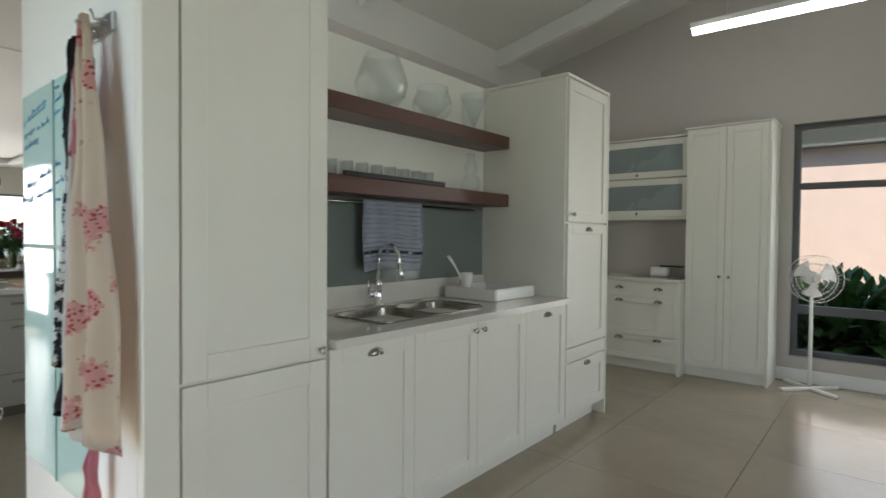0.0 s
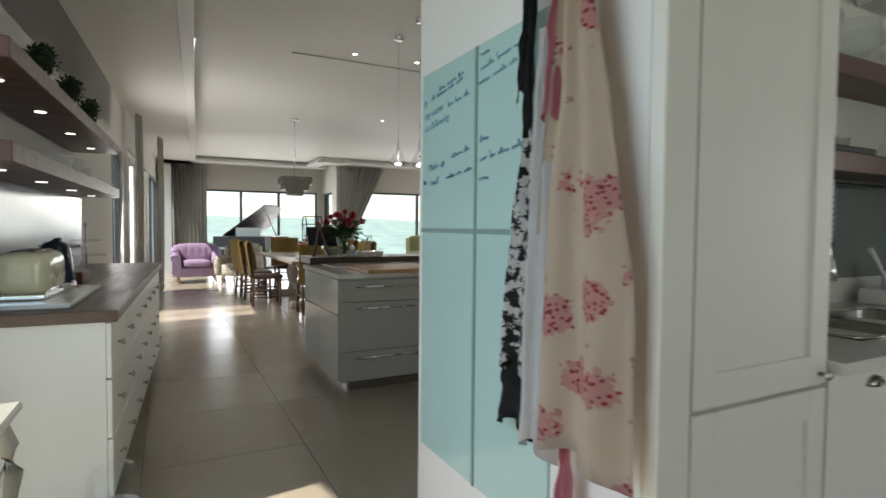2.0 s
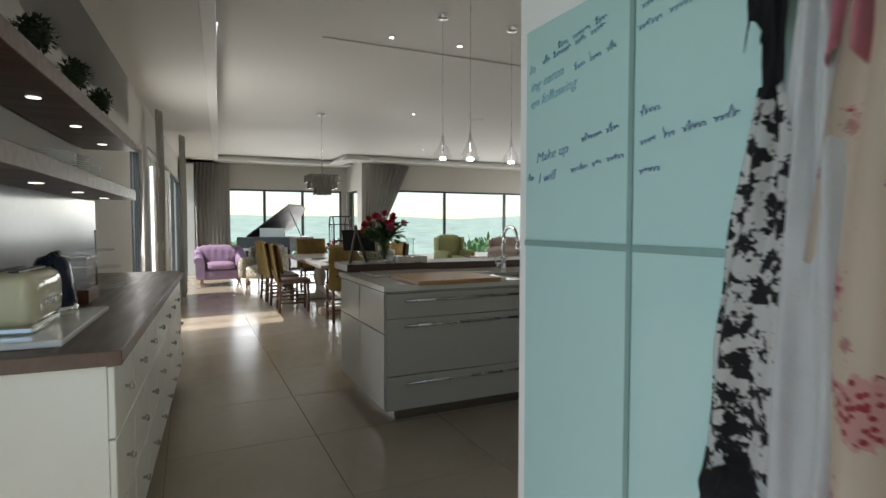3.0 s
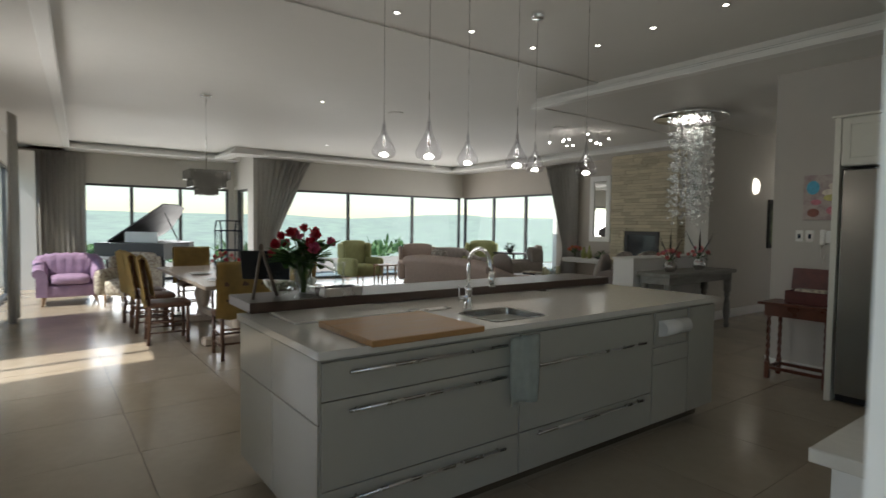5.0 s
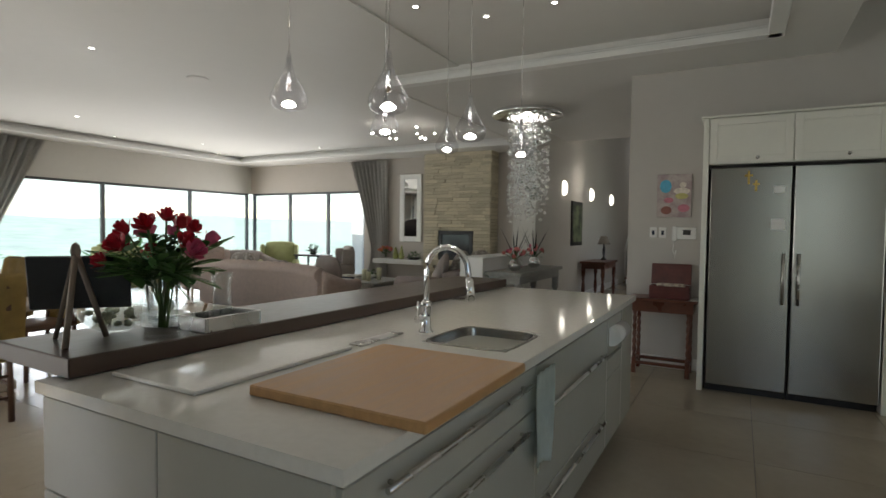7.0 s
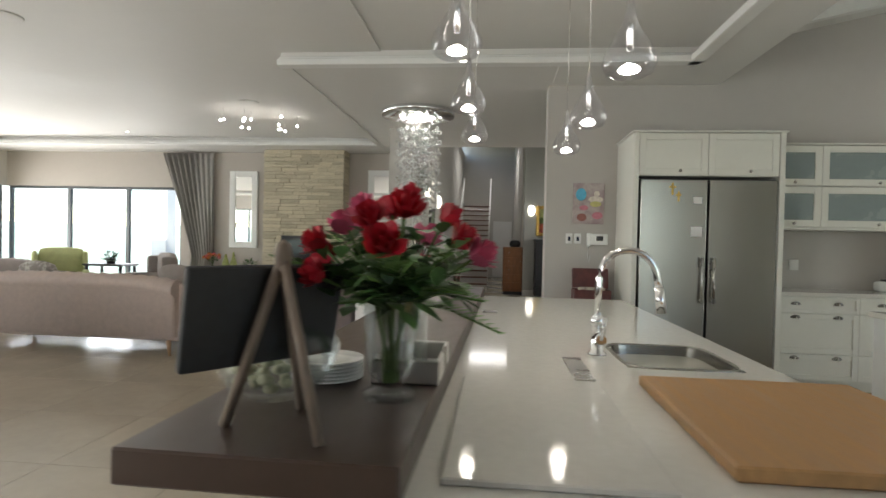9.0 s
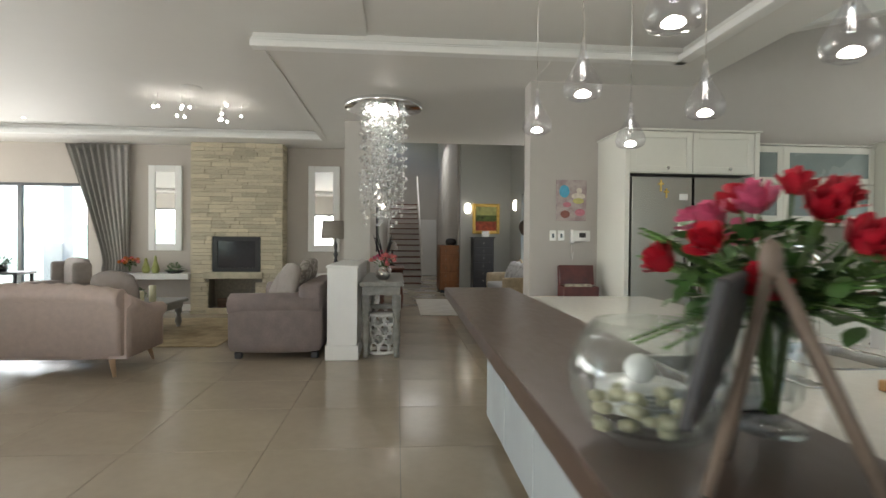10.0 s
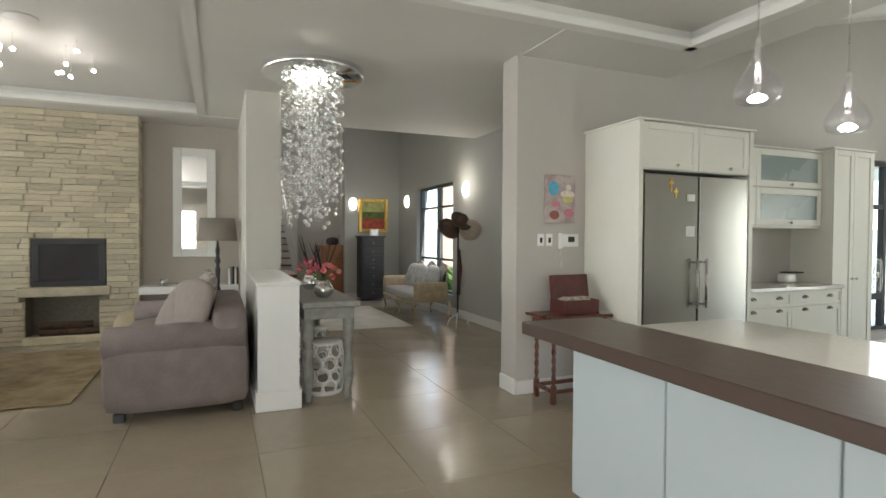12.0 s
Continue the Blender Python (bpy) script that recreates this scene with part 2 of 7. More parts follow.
def rose_print():
    """Cream cotton with scattered roses of mottled reds and small pale sprigs."""
    m = bpy.data.materials.new("rose_print_cotton")
    m.use_nodes = True
    n, k = m.node_tree.nodes, m.node_tree.links.new
    b = n["Principled BSDF"]
    b.inputs["Roughness"].default_value = 0.9
    tc, flat = n.new("ShaderNodeTexCoord"), n.new("ShaderNodeMapping")
    flat.inputs["Scale"].default_value = (1, 0.35, 1)
    k(tc.outputs["Object"], flat.inputs[0])

    def spots(scale, size, ragged):
        v, t, a, r = n.new("ShaderNodeTexVoronoi"), n.new("ShaderNodeTexNoise"), n.new("ShaderNodeMath"), n.new("ShaderNodeMapRange")
        v.inputs["Scale"].default_value, t.inputs["Scale"].default_value = scale, scale * 9
        k(flat.outputs[0], v.inputs["Vector"]), k(flat.outputs[0], t.inputs["Vector"])
        a.operation = "MULTIPLY_ADD"
        k(t.outputs[0], a.inputs[0]), k(v.outputs["Distance"], a.inputs[2])
        a.inputs[1].default_value = ragged
        r.inputs[1].default_value, r.inputs[2].default_value = size, size + 0.04
        r.inputs[3].default_value, r.inputs[4].default_value = 1, 0
        k(a.outputs[0], r.inputs[0])
        return r.outputs[0]

    def blend(fac, c1, c2):
        x = n.new("ShaderNodeMix")
        x.data_type = "RGBA"
        k(fac, x.inputs[0])
        for c, q in ((c1, 6), (c2, 7)):
            if isinstance(c, tuple):
                x.inputs[q].default_value = (*c, 1)
            else:
                k(c, x.inputs[q])
        return x.outputs[2]

    petals = blend(spots(75, 0.52, 0.35), (0.66, 0.36, 0.33), (0.38, 0.055, 0.065))
    ground = blend(spots(15, 0.30, 0.35), (0.72, 0.61, 0.49), (0.52, 0.30, 0.25))
    k(blend(spots(7.5, 0.56, 0.4), ground, petals), b.inputs["Base Color"])
    return m


ROSEAPRON = rose_print()
BWAPRON = two_tone("black_white_leaf_print", (0.02, 0.02, 0.022), (0.72, 0.71, 0.69), 30, 0.65, 0.69, 0.9)
PEBBLE = mat("pale_pebbles", (0.42, 0.42, 0.29), 0.4, scale=9, vary=0.2)
FIREBOX = mat("firebox_glass", (0.03, 0.03, 0.035), 0.08, scale=3, vary=0.2)
LOGS = mat("firewood_bark", (0.09, 0.06, 0.04), 0.9, scale=14, vary=0.35, bump=0.6)
LAMPSHADE = mat("taupe_lampshade", (0.24, 0.215, 0.19), 0.9, scale=30, vary=0.06, bump=0.2, bscale=250)
PIANO = mat("dark_piano_lacquer", (0.04, 0.035, 0.035), 0.4, scale=3, vary=0.1)
GOLD = mat("gilt_frame", (0.62, 0.42, 0.12), 0.35, 0.8, scale=20, vary=0.2, bump=0.4)
LEATHER = mat("dark_red_leather", (0.10, 0.022, 0.018), 0.4, scale=12, vary=0.3, bump=0.2)
HILL_HAZE = mat("far_hills_haze_glow", (0.10, 0.15, 0.085), 0.95, scale=0.045, vary=0.6)
# pale blue emission puts the distant haze into the land's own colour
hb0 = HILL_HAZE.node_tree.nodes["Principled BSDF"]
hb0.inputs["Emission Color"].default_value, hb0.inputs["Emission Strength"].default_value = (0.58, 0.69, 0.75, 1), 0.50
PATIO = mat("patio_paving", (0.34, 0.31, 0.27), 0.7, scale=3, vary=0.1)
BULB = emit("lit_bulb", (1.0, 0.95, 0.87), 11)
TUBE = emit("lit_tube", (1.0, 1.0, 0.97), 3.5)
SCONCE = emit("lit_sconce", (1.0, 0.93, 0.80), 2.0)
DOWN = emit("lit_downlight", (1.0, 0.94, 0.84), 8)


# ---- mesh helpers ----
def bx(bm, x0, x1, y0, y1, z0, z1, bev=0.0, seg=1):
    """A box between two corners, with its edges eased by bev."""
    v = [bm.verts.new(p) for p in ((x0, y0, z0), (x1, y0, z0), (x1, y1, z0), (x0, y1, z0), (x0, y0, z1), (x1, y0, z1), (x1, y1, z1), (x0, y1, z1))]
    f = [bm.faces.new([v[i] for i in q]) for q in ((3, 2, 1, 0), (4, 5, 6, 7), (0, 1, 5, 4), (1, 2, 6, 5), (2, 3, 7, 6), (3, 0, 4, 7))]
    if bev:
        es = {e for q in f for e in q.edges}
        bmesh.ops.bevel(bm, geom=list(es), offset=bev, segments=seg, affect="EDGES", profile=0.5)
    return bm


def soft(bm, x0, x1, y0, y1, z0, z1, r=0.06, puff=0.0, seg=4):
    """A stuffed cushion form: rounded box, swollen in its middle."""
    b = bmesh.new()
    cx, cy, cz = (x0 + x1) / 2, (y0 + y1) / 2, (z0 + z1) / 2
    bx(b, x0, x1, y0, y1, z0, z1)
    bmesh.ops.subdivide_edges(b, edges=b.edges[:], cuts=5, use_grid_fill=True)
    hx, hy, hz = (x1 - x0) / 2, (y1 - y0) / 2, (z1 - z0) / 2
    for v in b.verts:
        p = Vector((v.co.x - cx, v.co.y - cy, v.co.z - cz))
        inn = Vector((max(-hx + r, min(hx - r, p.x)), max(-hy + r, min(hy - r, p.y)), max(-hz + r, min(hz - r, p.z))))
        d = p - inn
        if d.length > 1e-6:
            p = inn + d.normalized() * r
        u, w, q = p.x / hx, p.y / hy, p.z / hz
        s = puff * (1 - u * u) * (1 - w * w), puff * (1 - u * u) * (1 - q * q), puff * (1 - w * w) * (1 - q * q)
        p = Vector((p.x + math.copysign(s[2], p.x), p.y + math.copysign(s[1], p.y), p.z + math.copysign(s[0], p.z)))
        v.co = p + Vector((cx, cy, cz))
    for f in b.faces:
        f.smooth = True
    join(bm, b)
    return bm


def join(bm, other, m=None):
    me = bpy.data.meshes.new("tmp")
    other.to_mesh(me)
    other.free()
    if m is not None:
        me.transform(m)
    bm.from_mesh(me)
    bpy.data.meshes.remove(me)
    return bm


def lathe(bm, profile, c=(0, 0, 0), seg=24, smooth=True):
    """Turn (radius, height) pairs round a vertical axis through c."""
    rings = []
    for r, z in profile:
        if r < 1e-5:
            rings.append([bm.verts.new((c[0], c[1], c[2] + z))])
        else:
            rings.append([bm.verts.new((c[0] + r * math.cos(2 * math.pi * i / seg), c[1] + r * math.sin(2 * math.pi * i / seg), c[2] + z)) for i in range(seg)])
    for a, b in zip(rings, rings[1:]):
        for i in range(seg):
            j = (i + 1) % seg
            if len(a) == 1 and len(b) == 1:
                continue
            q = [a[0], b[j], b[i]] if len(a) == 1 else [a[i], a[j], b[0]] if len(b) == 1 else [a[i], a[j], b[j], b[i]]
            bm.faces.new(q).smooth = smooth
    return bm


def tube(bm, pts, r, seg=8, caps=True):
    """A round bar through pts; r a radius or one for each point."""
    pts = [Vector(p) for p in pts]
    rs = r if isinstance(r, (list, tuple)) else [r] * len(pts)
    rings, up = [], Vector((0, 0, 1))
    for i, p in enumerate(pts):
        d = (pts[min(i + 1, len(pts) - 1)] - pts[max(i - 1, 0)]).normalized()
        s = d.cross(up)
        if s.length < 0.05:
            s = d.cross(Vector((1, 0, 0)))
        s.normalize()
        w = s.cross(d)
        rings.append([bm.verts.new(p + (s * math.cos(2 * math.pi * k / seg) + w * math.sin(2 * math.pi * k / seg)) * rs[i]) for k in range(seg)])
    for a, b in zip(rings, rings[1:]):
        for i in range(seg):
            bm.faces.new([a[i], a[(i + 1) % seg], b[(i + 1) % seg], b[i]]).smooth = True
    if caps:
        bm.faces.new(rings[0][::-1]), bm.faces.new(rings[-1])
    return bm


def ball(bm, c, r, sub=2, squash=1.0):
    o = bmesh.ops.create_icosphere(bm, subdivisions=sub, radius=r)
    for v in o["verts"]:
        v.co = Vector((v.co.x, v.co.y, v.co.z * squash)) + Vector(c)
        for f in v.link_faces:
            f.smooth = True
    return bm


def mesh_of(name, bm, material):
    bmesh.ops.recalc_face_normals(bm, faces=bm.faces[:])
    me = bpy.data.meshes.new(name)
    bm.to_mesh(me)
    bm.free()
    me.materials.append(material)
    return me


def part(name, bm, material, parent=None, label=""):
    ob = new(name, mesh_of(name, bm, material))
    if parent is not None:
        ob.parent = parent
    return tagged(ob, label)


def thing(name, label, category, group="", at=(0, 0, 0), rz=0, parent=None, kind=""):
    ob = new(name)
    ob.empty_display_size = 0.1
    ob.matrix_world = pose(*at, 0, 0, rz)
    return tagged(ob, label, category, group, kind)


def box(name, c, material, parent=None, bev=0.0, label="", seg=1):
    return part(name, bx(bmesh.new(), *c, bev, seg), material, parent, label)


def structure(ob, label=""):
    return tagged(ob, label, kind="structure")


# ---- structure ----
SOFFIT, TRAY = 2.99, 3.13
SOUTH = Matrix.Translation((-3.47, -0.20, 0)) @ Matrix.Rotation(radians(-2.7), 4, "Z")   # frame of the south wall: x along it, y into the room


def wall(name, boxes, material, label, m=None):
    bm = bmesh.new()
    for c in boxes:
        bx(bm, *c)
    ob = part(name, bm, material)
    if m is not None:
        ob.matrix_world = m
    return structure(ob, label)


# south wall, with a glazed entry by the pantry, a garden door and the bay glazing
wall("wall_south", [(-5.15, 0.25, -0.80, -0.62, 0, 3.6), (-14.0, 0.25, -0.80, -0.62, 2.45, 3.6), (-6.9, -6.25, -0.80, -0.62, 0, 2.45), (-6.25, -5.15, -0.8, -0.62, 2.3, 2.45), (-9.0, -8.6, -0.80, -0.62, 0, 2.45)], WALL, "pale painted plaster wall with glazed doors", SOUTH)
wall("wall_south_entry", [(-3.22, 3.0, -0.95, -0.80, 2.7, 4.4), (-1.15, 3.0, -0.95, -0.80, 0, 2.7)], WALL, "pale painted wall round a glazed entry")
wall("wall_east", [(2.8, 3.0, -2.0, 0.2, 0, 4.4), (2.8, 3.0, 2.8, 6.24, 0, 4.4), (2.8, 3.0, 0.2, 2.8, 2.4, 4.4)], WALL_GREY, "grey painted plaster wall")
wall("wall_scullery_north", [(-5.13, -0.74, 6.24, 6.5, 0, 4.4), (-0.74, 1.4, 6.24, 6.5, 0, 0.23), (-0.74, 1.4, 6.24, 6.5, 2.38, 4.4), (1.4, 3.0, 6.24, 6.5, 0, 4.4)], WALL_BEIGE, "grey painted gable wall with a window")
wall("wall_hall_east", [(-3.7, -3.45, 6.5, 10.87, 0, 4.6), (-3.7, -3.45, 10.87, 12.75, 0, 0.35), (-3.7, -3.45, 10.87, 12.75, 2.39, 4.6), (-3.7, -3.45, 12.75, 14.2, 0, 4.6)], WALL_GREY, "grey hall wall with a tall window")
wall("wall_hall_end", [(-4.96, -3.7, 13.94, 14.2, 0, 4.6)], WALL_GREY, "grey painted end wall of the hall")
wall("wall_stair_east", [(-5.0, -4.8, 14.2, 21, 0, 5.2)], WALL, "pale plaster stair hall wall")
wall("wall_stair_north", [(-9, -4.8, 21, 21.2, 0, 5.2)], WALL, "pale plaster stair hall end wall")
wall("wall_lounge_east", [(-7.27, -6.9, 8.4, 21, 0, 4.6)], WALL, "pale painted wall between lounge and hall")
wall("half_wall", [(-7.27, -6.95, 6.575, 8.4, 0, 1.0)], TRIM, "low white half wall beside the sofa")
wall("wall_lounge_north", [(-12.0, -7.27, 10.76, 11.0, 0, 3.6), (-15.85, -12.0, 10.76, 11.0, 2.28, 3.6)], mat("warm_taupe_wall", (0.47, 0.43, 0.385), 0.8, scale=1.2, vary=0.03, bump=0.05, bscale=120), "warm taupe painted wall round the fireplace")
wall("wall_lounge_west", [(-16.1, -15.85, 4.33, 11.0, 2.28, 3.6), (-16.1, -15.85, 4.33, 4.75, 0, 2.28)], WALL, "pale painted wall above the window band")
wall("wall_bay_side", [(-17.7, -17.4, 4.33, 4.55, 0, 3.6), (-16.3, -16.1, 4.33, 4.55, 0, 3.6), (-17.4, -16.3, 4.33, 4.55, 2.28, 3.6)], WALL, "pale painted return wall of the piano bay")
wall("wall_bay_west", [(-17.7, -17.5, -0.6, 4.33, 2.30, 3.6), (-17.7, -17.5, -0.6, 1.0, 0, 2.30), (-17.7, -17.5, 4.2, 4.33, 0, 2.30)], WALL, "pale painted wall above the bay window")

wall("ceiling", [(-17.6, -6.8, 0.3, 10.3, TRAY, TRAY + 0.2), (-6.8, -3.6, 0.0, 1.23, TRAY, TRAY + 0.2), (-7.8, -3.6, 1.23, 5.6, TRAY + 0.012, TRAY + 0.25),
                 (-17.6, -7.8, 9.9, 10.8, SOFFIT, SOFFIT + 0.3), (-7.8, -5.1, 5.55, 8.4, SOFFIT + 0.006, SOFFIT + 0.3),
                 (-7.8, -3.5, 8.4, 10.0, SOFFIT + 0.006, SOFFIT + 0.3), (-5.1, -3.4, 5.55, 6.26, SOFFIT, SOFFIT + 0.6), (-7.8, -7.2, 10.0, 10.8, SOFFIT + 0.003, SOFFIT + 0.3), (-5.1, -3.5, 6.26, 8.4, SOFFIT + 0.006, SOFFIT + 0.3), (-3.85, -3.4, -1.0, 5.55, SOFFIT, SOFFIT + 0.5),
                 (-15.9, -15.25, 4.0, 9.9, SOFFIT, SOFFIT + 0.3), (-17.6, -16.75, 0.0, 4.3, SOFFIT, SOFFIT + 0.3), (-16.75, -15.25, 3.75, 4.0, SOFFIT + 0.003, SOFFIT + 0.3)], CEIL, "white painted ceiling with stepped trays")


def lip(name, a, b, side):
    """A stepped moulding along a tray's edge; side points into the tray."""
    a, b, s = Vector(a), Vector(b), Vector(side)
    bm = bmesh.new()
    lo, hi = a - s * 0.02, b + s * 0.10
    bx(bm, min(lo.x, hi.x), max(lo.x, hi.x), min(lo.y, hi.y), max(lo.y, hi.y), SOFFIT - 0.012, SOFFIT + 0.05, 0.006)
    hi = b + s * 0.05
    bx(bm, min(lo.x, hi.x), max(lo.x, hi.x), min(lo.y, hi.y), max(lo.y, hi.y), SOFFIT + 0.05, SOFFIT + 0.085, 0.006)
    return structure(part(name, bm, TRIM), "white stepped cornice along the ceiling tray")


for a, b, s in (((-7.8, 5.55), (-3.85, 5.55), (0, -1)), ((-3.85, 1.2), (-3.85, 5.55), (-1, 0)), ((-15.25, 9.9), (-7.8, 9.9), (0, -1)), ((-15.25, 4.4), (-15.25, 9.9), (1, 0)),
                ((-16.75, 3.75), (-15.25, 3.75), (0, -1)), ((-16.75, 0.1), (-16.75, 3.75), (1, 0))):
    lip("trim", (*a, 0), (*b, 0), (*s, 0))
lv = bmesh.new()
bx(lv, -7.8, -7.7, 5.60, 9.9, SOFFIT - 0.003, TRAY + 0.03)
structure(part("trim", lv, CEIL), "white ceiling step between lounge and hall")

ss = wall("ceiling_south", [(-14.6, 0.25, -0.62, 0.22, SOFFIT, SOFFIT + 0.3)], CEIL, "white painted lower ceiling along the south wall", SOUTH)
sl = lip("trim", (-13.4, 0.22, 0), (-0.4, 0.22, 0), (0, 1, 0))
sl.matrix_world = SOUTH

# vaulted scullery ceiling with exposed rafters
vb = bmesh.new()
for (xa, za), (xb, zb) in (((-3.42, 3.35), (0.2, 4.15)), ((0.2, 4.15), (3.0, 3.3))):
    q = [(xa, -2.2, za), (xb, -2.2, zb), (xb, 6.5, zb), (xa, 6.5, za)]
    lo = [vb.verts.new(p) for p in q]
    hi = [vb.verts.new((p[0], p[1], p[2] + 0.15)) for p in q]
    vb.faces.new(lo), vb.faces.new(hi[::-1])
    for i in range(4):
        vb.faces.new([lo[i], lo[(i + 1) % 4], hi[(i + 1) % 4], hi[i]])
structure(part("ceiling_vault", vb, CEIL), "white boarded sloping ceiling over the scullery")
for yy in (0.6, 3.3, 5.3):
    for xa, za, xb, zb in ((-3.4, 3.26, 0.2, 4.06), (3.0, 3.21, 0.2, 4.06)):
        b = bmesh.new()
        d = Vector((xb - xa, 0, zb - za))
        bx(b, 0, d.length, -0.04, 0.04, -0.09, 0.09, 0.004)
        ob = part("rafter", b, TRIM)
        ob.matrix_world = pose(xa, yy, za, 0, -math.degrees(math.atan2(d.z, d.x)), 0)
        tagged(ob, "white painted timber rafter under the sloping ceiling", "rafter", "roof rafters", "structure")
# hall ceiling, sloping up to the north
hb = bmesh.new()
for q in ([(-7.0, 9.9, 3.07), (-3.4, 9.9, 3.07), (-3.4, 21.2, 5.2), (-7.0, 21.2, 5.2)],):
    lo = [hb.verts.new(p) for p in q]
    hi = [hb.verts.new((p[0], p[1], p[2] + 0.15)) for p in q]
    hb.faces.new(lo), hb.faces.new(hi[::-1])
    for i in range(4):
        hb.faces.new([lo[i], lo[(i + 1) % 4], hi[(i + 1) % 4], hi[i]])
structure(part("ceiling_hall", hb, CEIL), "white sloping hall ceiling")

# baseboards
for c in ((-5.145, -4.41, 6.222, 6.24, 0, 0.12), (-5.148, -5.13, 6.222, 6.5, 0, 0.14), (-3.718, -3.7, 6.5, 13.94, 0, 0.14), (-4.96, -3.72, 13.922, 13.94, 0, 0.14), (-8.5, -7.29, 10.742, 10.76, 0, 0.12),
          (-12, -10.12, 10.742, 10.76, 0, 0.12), (-7.29, -6.932, 6.555, 6.575, 0, 0.16), (-6.95, -6.932, 6.575, 8.4, 0, 0.16), (-7.29, -7.27, 6.575, 8.4, 0, 0.16), (-6.9, -6.882, 8.42, 15, 0, 0.14), (-0.84, 2.8, 6.222, 6.24, 0, 0.12)):
    structure(box("baseboard", c, TRIM, bev=0.005), "white painted baseboard")
box_cap = box("trim", (-7.285, -6.935, 6.56, 8.4, 1.0, 1.03), TRIM, bev=0.008)
structure(box_cap, "white cap of the half wall")


def window(name, x0, x1, z0, z1, mullions, m, label, t=0.05, sill=True):
    """A framed window along local x at y = 0, with upright bars at the mullions."""
    w = thing(name, label, "window", kind="structure")
    w.matrix_world = m
    fr = bmesh.new()
    bx(fr, x0, x1, -0.04, 0.04, z1 - t, z1, 0.003), bx(fr, x0, x1, -0.04, 0.04, z0, z0 + t, 0.003)
    bx(fr, x0, x0 + t, -0.04, 0.04, z0 + t, z1 - t), bx(fr, x1 - t, x1, -0.04, 0.04, z0 + t, z1 - t)
    part("window_frame", fr, ALU, w)
    xs = [x0 + t, *mullions, x1 - t]
    for u in mullions:
        box("mullion", (u - 0.035, u + 0.035, -0.035, 0.035, z0 + t, z1 - t), ALU, w)
    for a, b in zip(xs, xs[1:]):
        p = box("pane", (a, b, -0.004, 0.004, z0 + t, z1 - t), PANE, w)
        p.visible_shadow = False
    return w


def along_y(x):
    return Matrix(((0, 1, 0, x), (1, 0, 0, 0), (0, 0, 1, 0), (0, 0, 0, 1)))


window("window_1", 1.0, 4.2, 0.0, 2.30, (1.98, 3.05), along_y(-17.6), "wide charcoal aluminium bay window onto the hills")
window("window_2", 4.75, 10.72, 0.0, 2.28, (6.88, 8.95), along_y(-15.95), "wide charcoal aluminium sliding window onto the valley")
window("window_3", -15.85, -12.0, 0.0, 2.28, (-14.5, -13.2), Matrix.Translation((0, 10.86, 0)), "charcoal aluminium sliding doors onto the patio")
window("window_4", -0.74, 1.4, 0.23, 2.38, (0.4,), Matrix.Translation((0, 6.36, 0)), "charcoal framed scullery window onto the garden")
window("window_5", 10.87, 12.75, 0.35, 2.39, (11.8,), along_y(-3.58), "tall hall window with glazing bars")
window("window_9", 0.2, 2.8, 0.0, 2.4, (1.5,), along_y(2.9), "glazed sliding doors at the end of the scullery")
window("window_6", -6.25, -5.15, 0.0, 2.3, (-5.7,), SOUTH @ Matrix.Translation((0, -0.7, 0)), "glazed garden door")
window("window_7", -17.4, -16.3, 0.0, 2.28, (), Matrix.Translation((0, 4.44, 0)), "narrow side pane of the bay")
window("window_8", -14.0, -9.0, 0.0, 2.45, (-12.3, -10.6), SOUTH @ Matrix.Translation((0, -0.7, 0)), "glazed folding doors of the bay")
w4 = bpy.data.objects["window_4"]
box("transom", (-0.69, 0.365, -0.03, 0.03, 1.78, 1.84), ALU, w4)
box("transom", (-0.69, 0.365, -0.03, 0.03, 0.62, 0.70), ALU, w4)
for zz in (0.95, 1.95):
    box("transom", (10.92, 12.7, -0.03, 0.03, zz, zz + 0.04), ALU, bpy.data.objects["window_5"])

d3 = thing("door_3", "white panelled double door in the south wall, closed", "door", kind="structure")
d3.matrix_world = SOUTH
for xa in (-8.6, -7.75):
    b = bmesh.new()
    bx(b, xa, xa + 0.1, -0.72, -0.66, 0, 2.45), bx(b, xa + 0.75, xa + 0.85, -0.72, -0.66, 0, 2.45)
    for za, zb in ((0, 0.2), (0.95, 1.1), (2.0, 2.12), (2.35, 2.45)):
        bx(b, xa + 0.1, xa + 0.75, -0.72, -0.66, za, zb)
    bx(b, xa + 0.1, xa + 0.75, -0.70, -0.68, 0.2, 2.35)
    part("leaf", b, TRIM, d3)
b = bmesh.new()
bx(b, -7.82, -7.77, -0.66, -0.645, 0.95, 1.15, 0.003), bx(b, -7.95, -7.78, -0.62, -0.60, 1.02, 1.04, 0.003), bx(b, -7.80, -7.78, -0.65, -0.6, 1.02, 1.04)
part("door_handle", b, BLACK, d3)

# outside: one sheet of land that falls to a valley and rises to hills
land = bmesh.new()
N = 90
grid = []
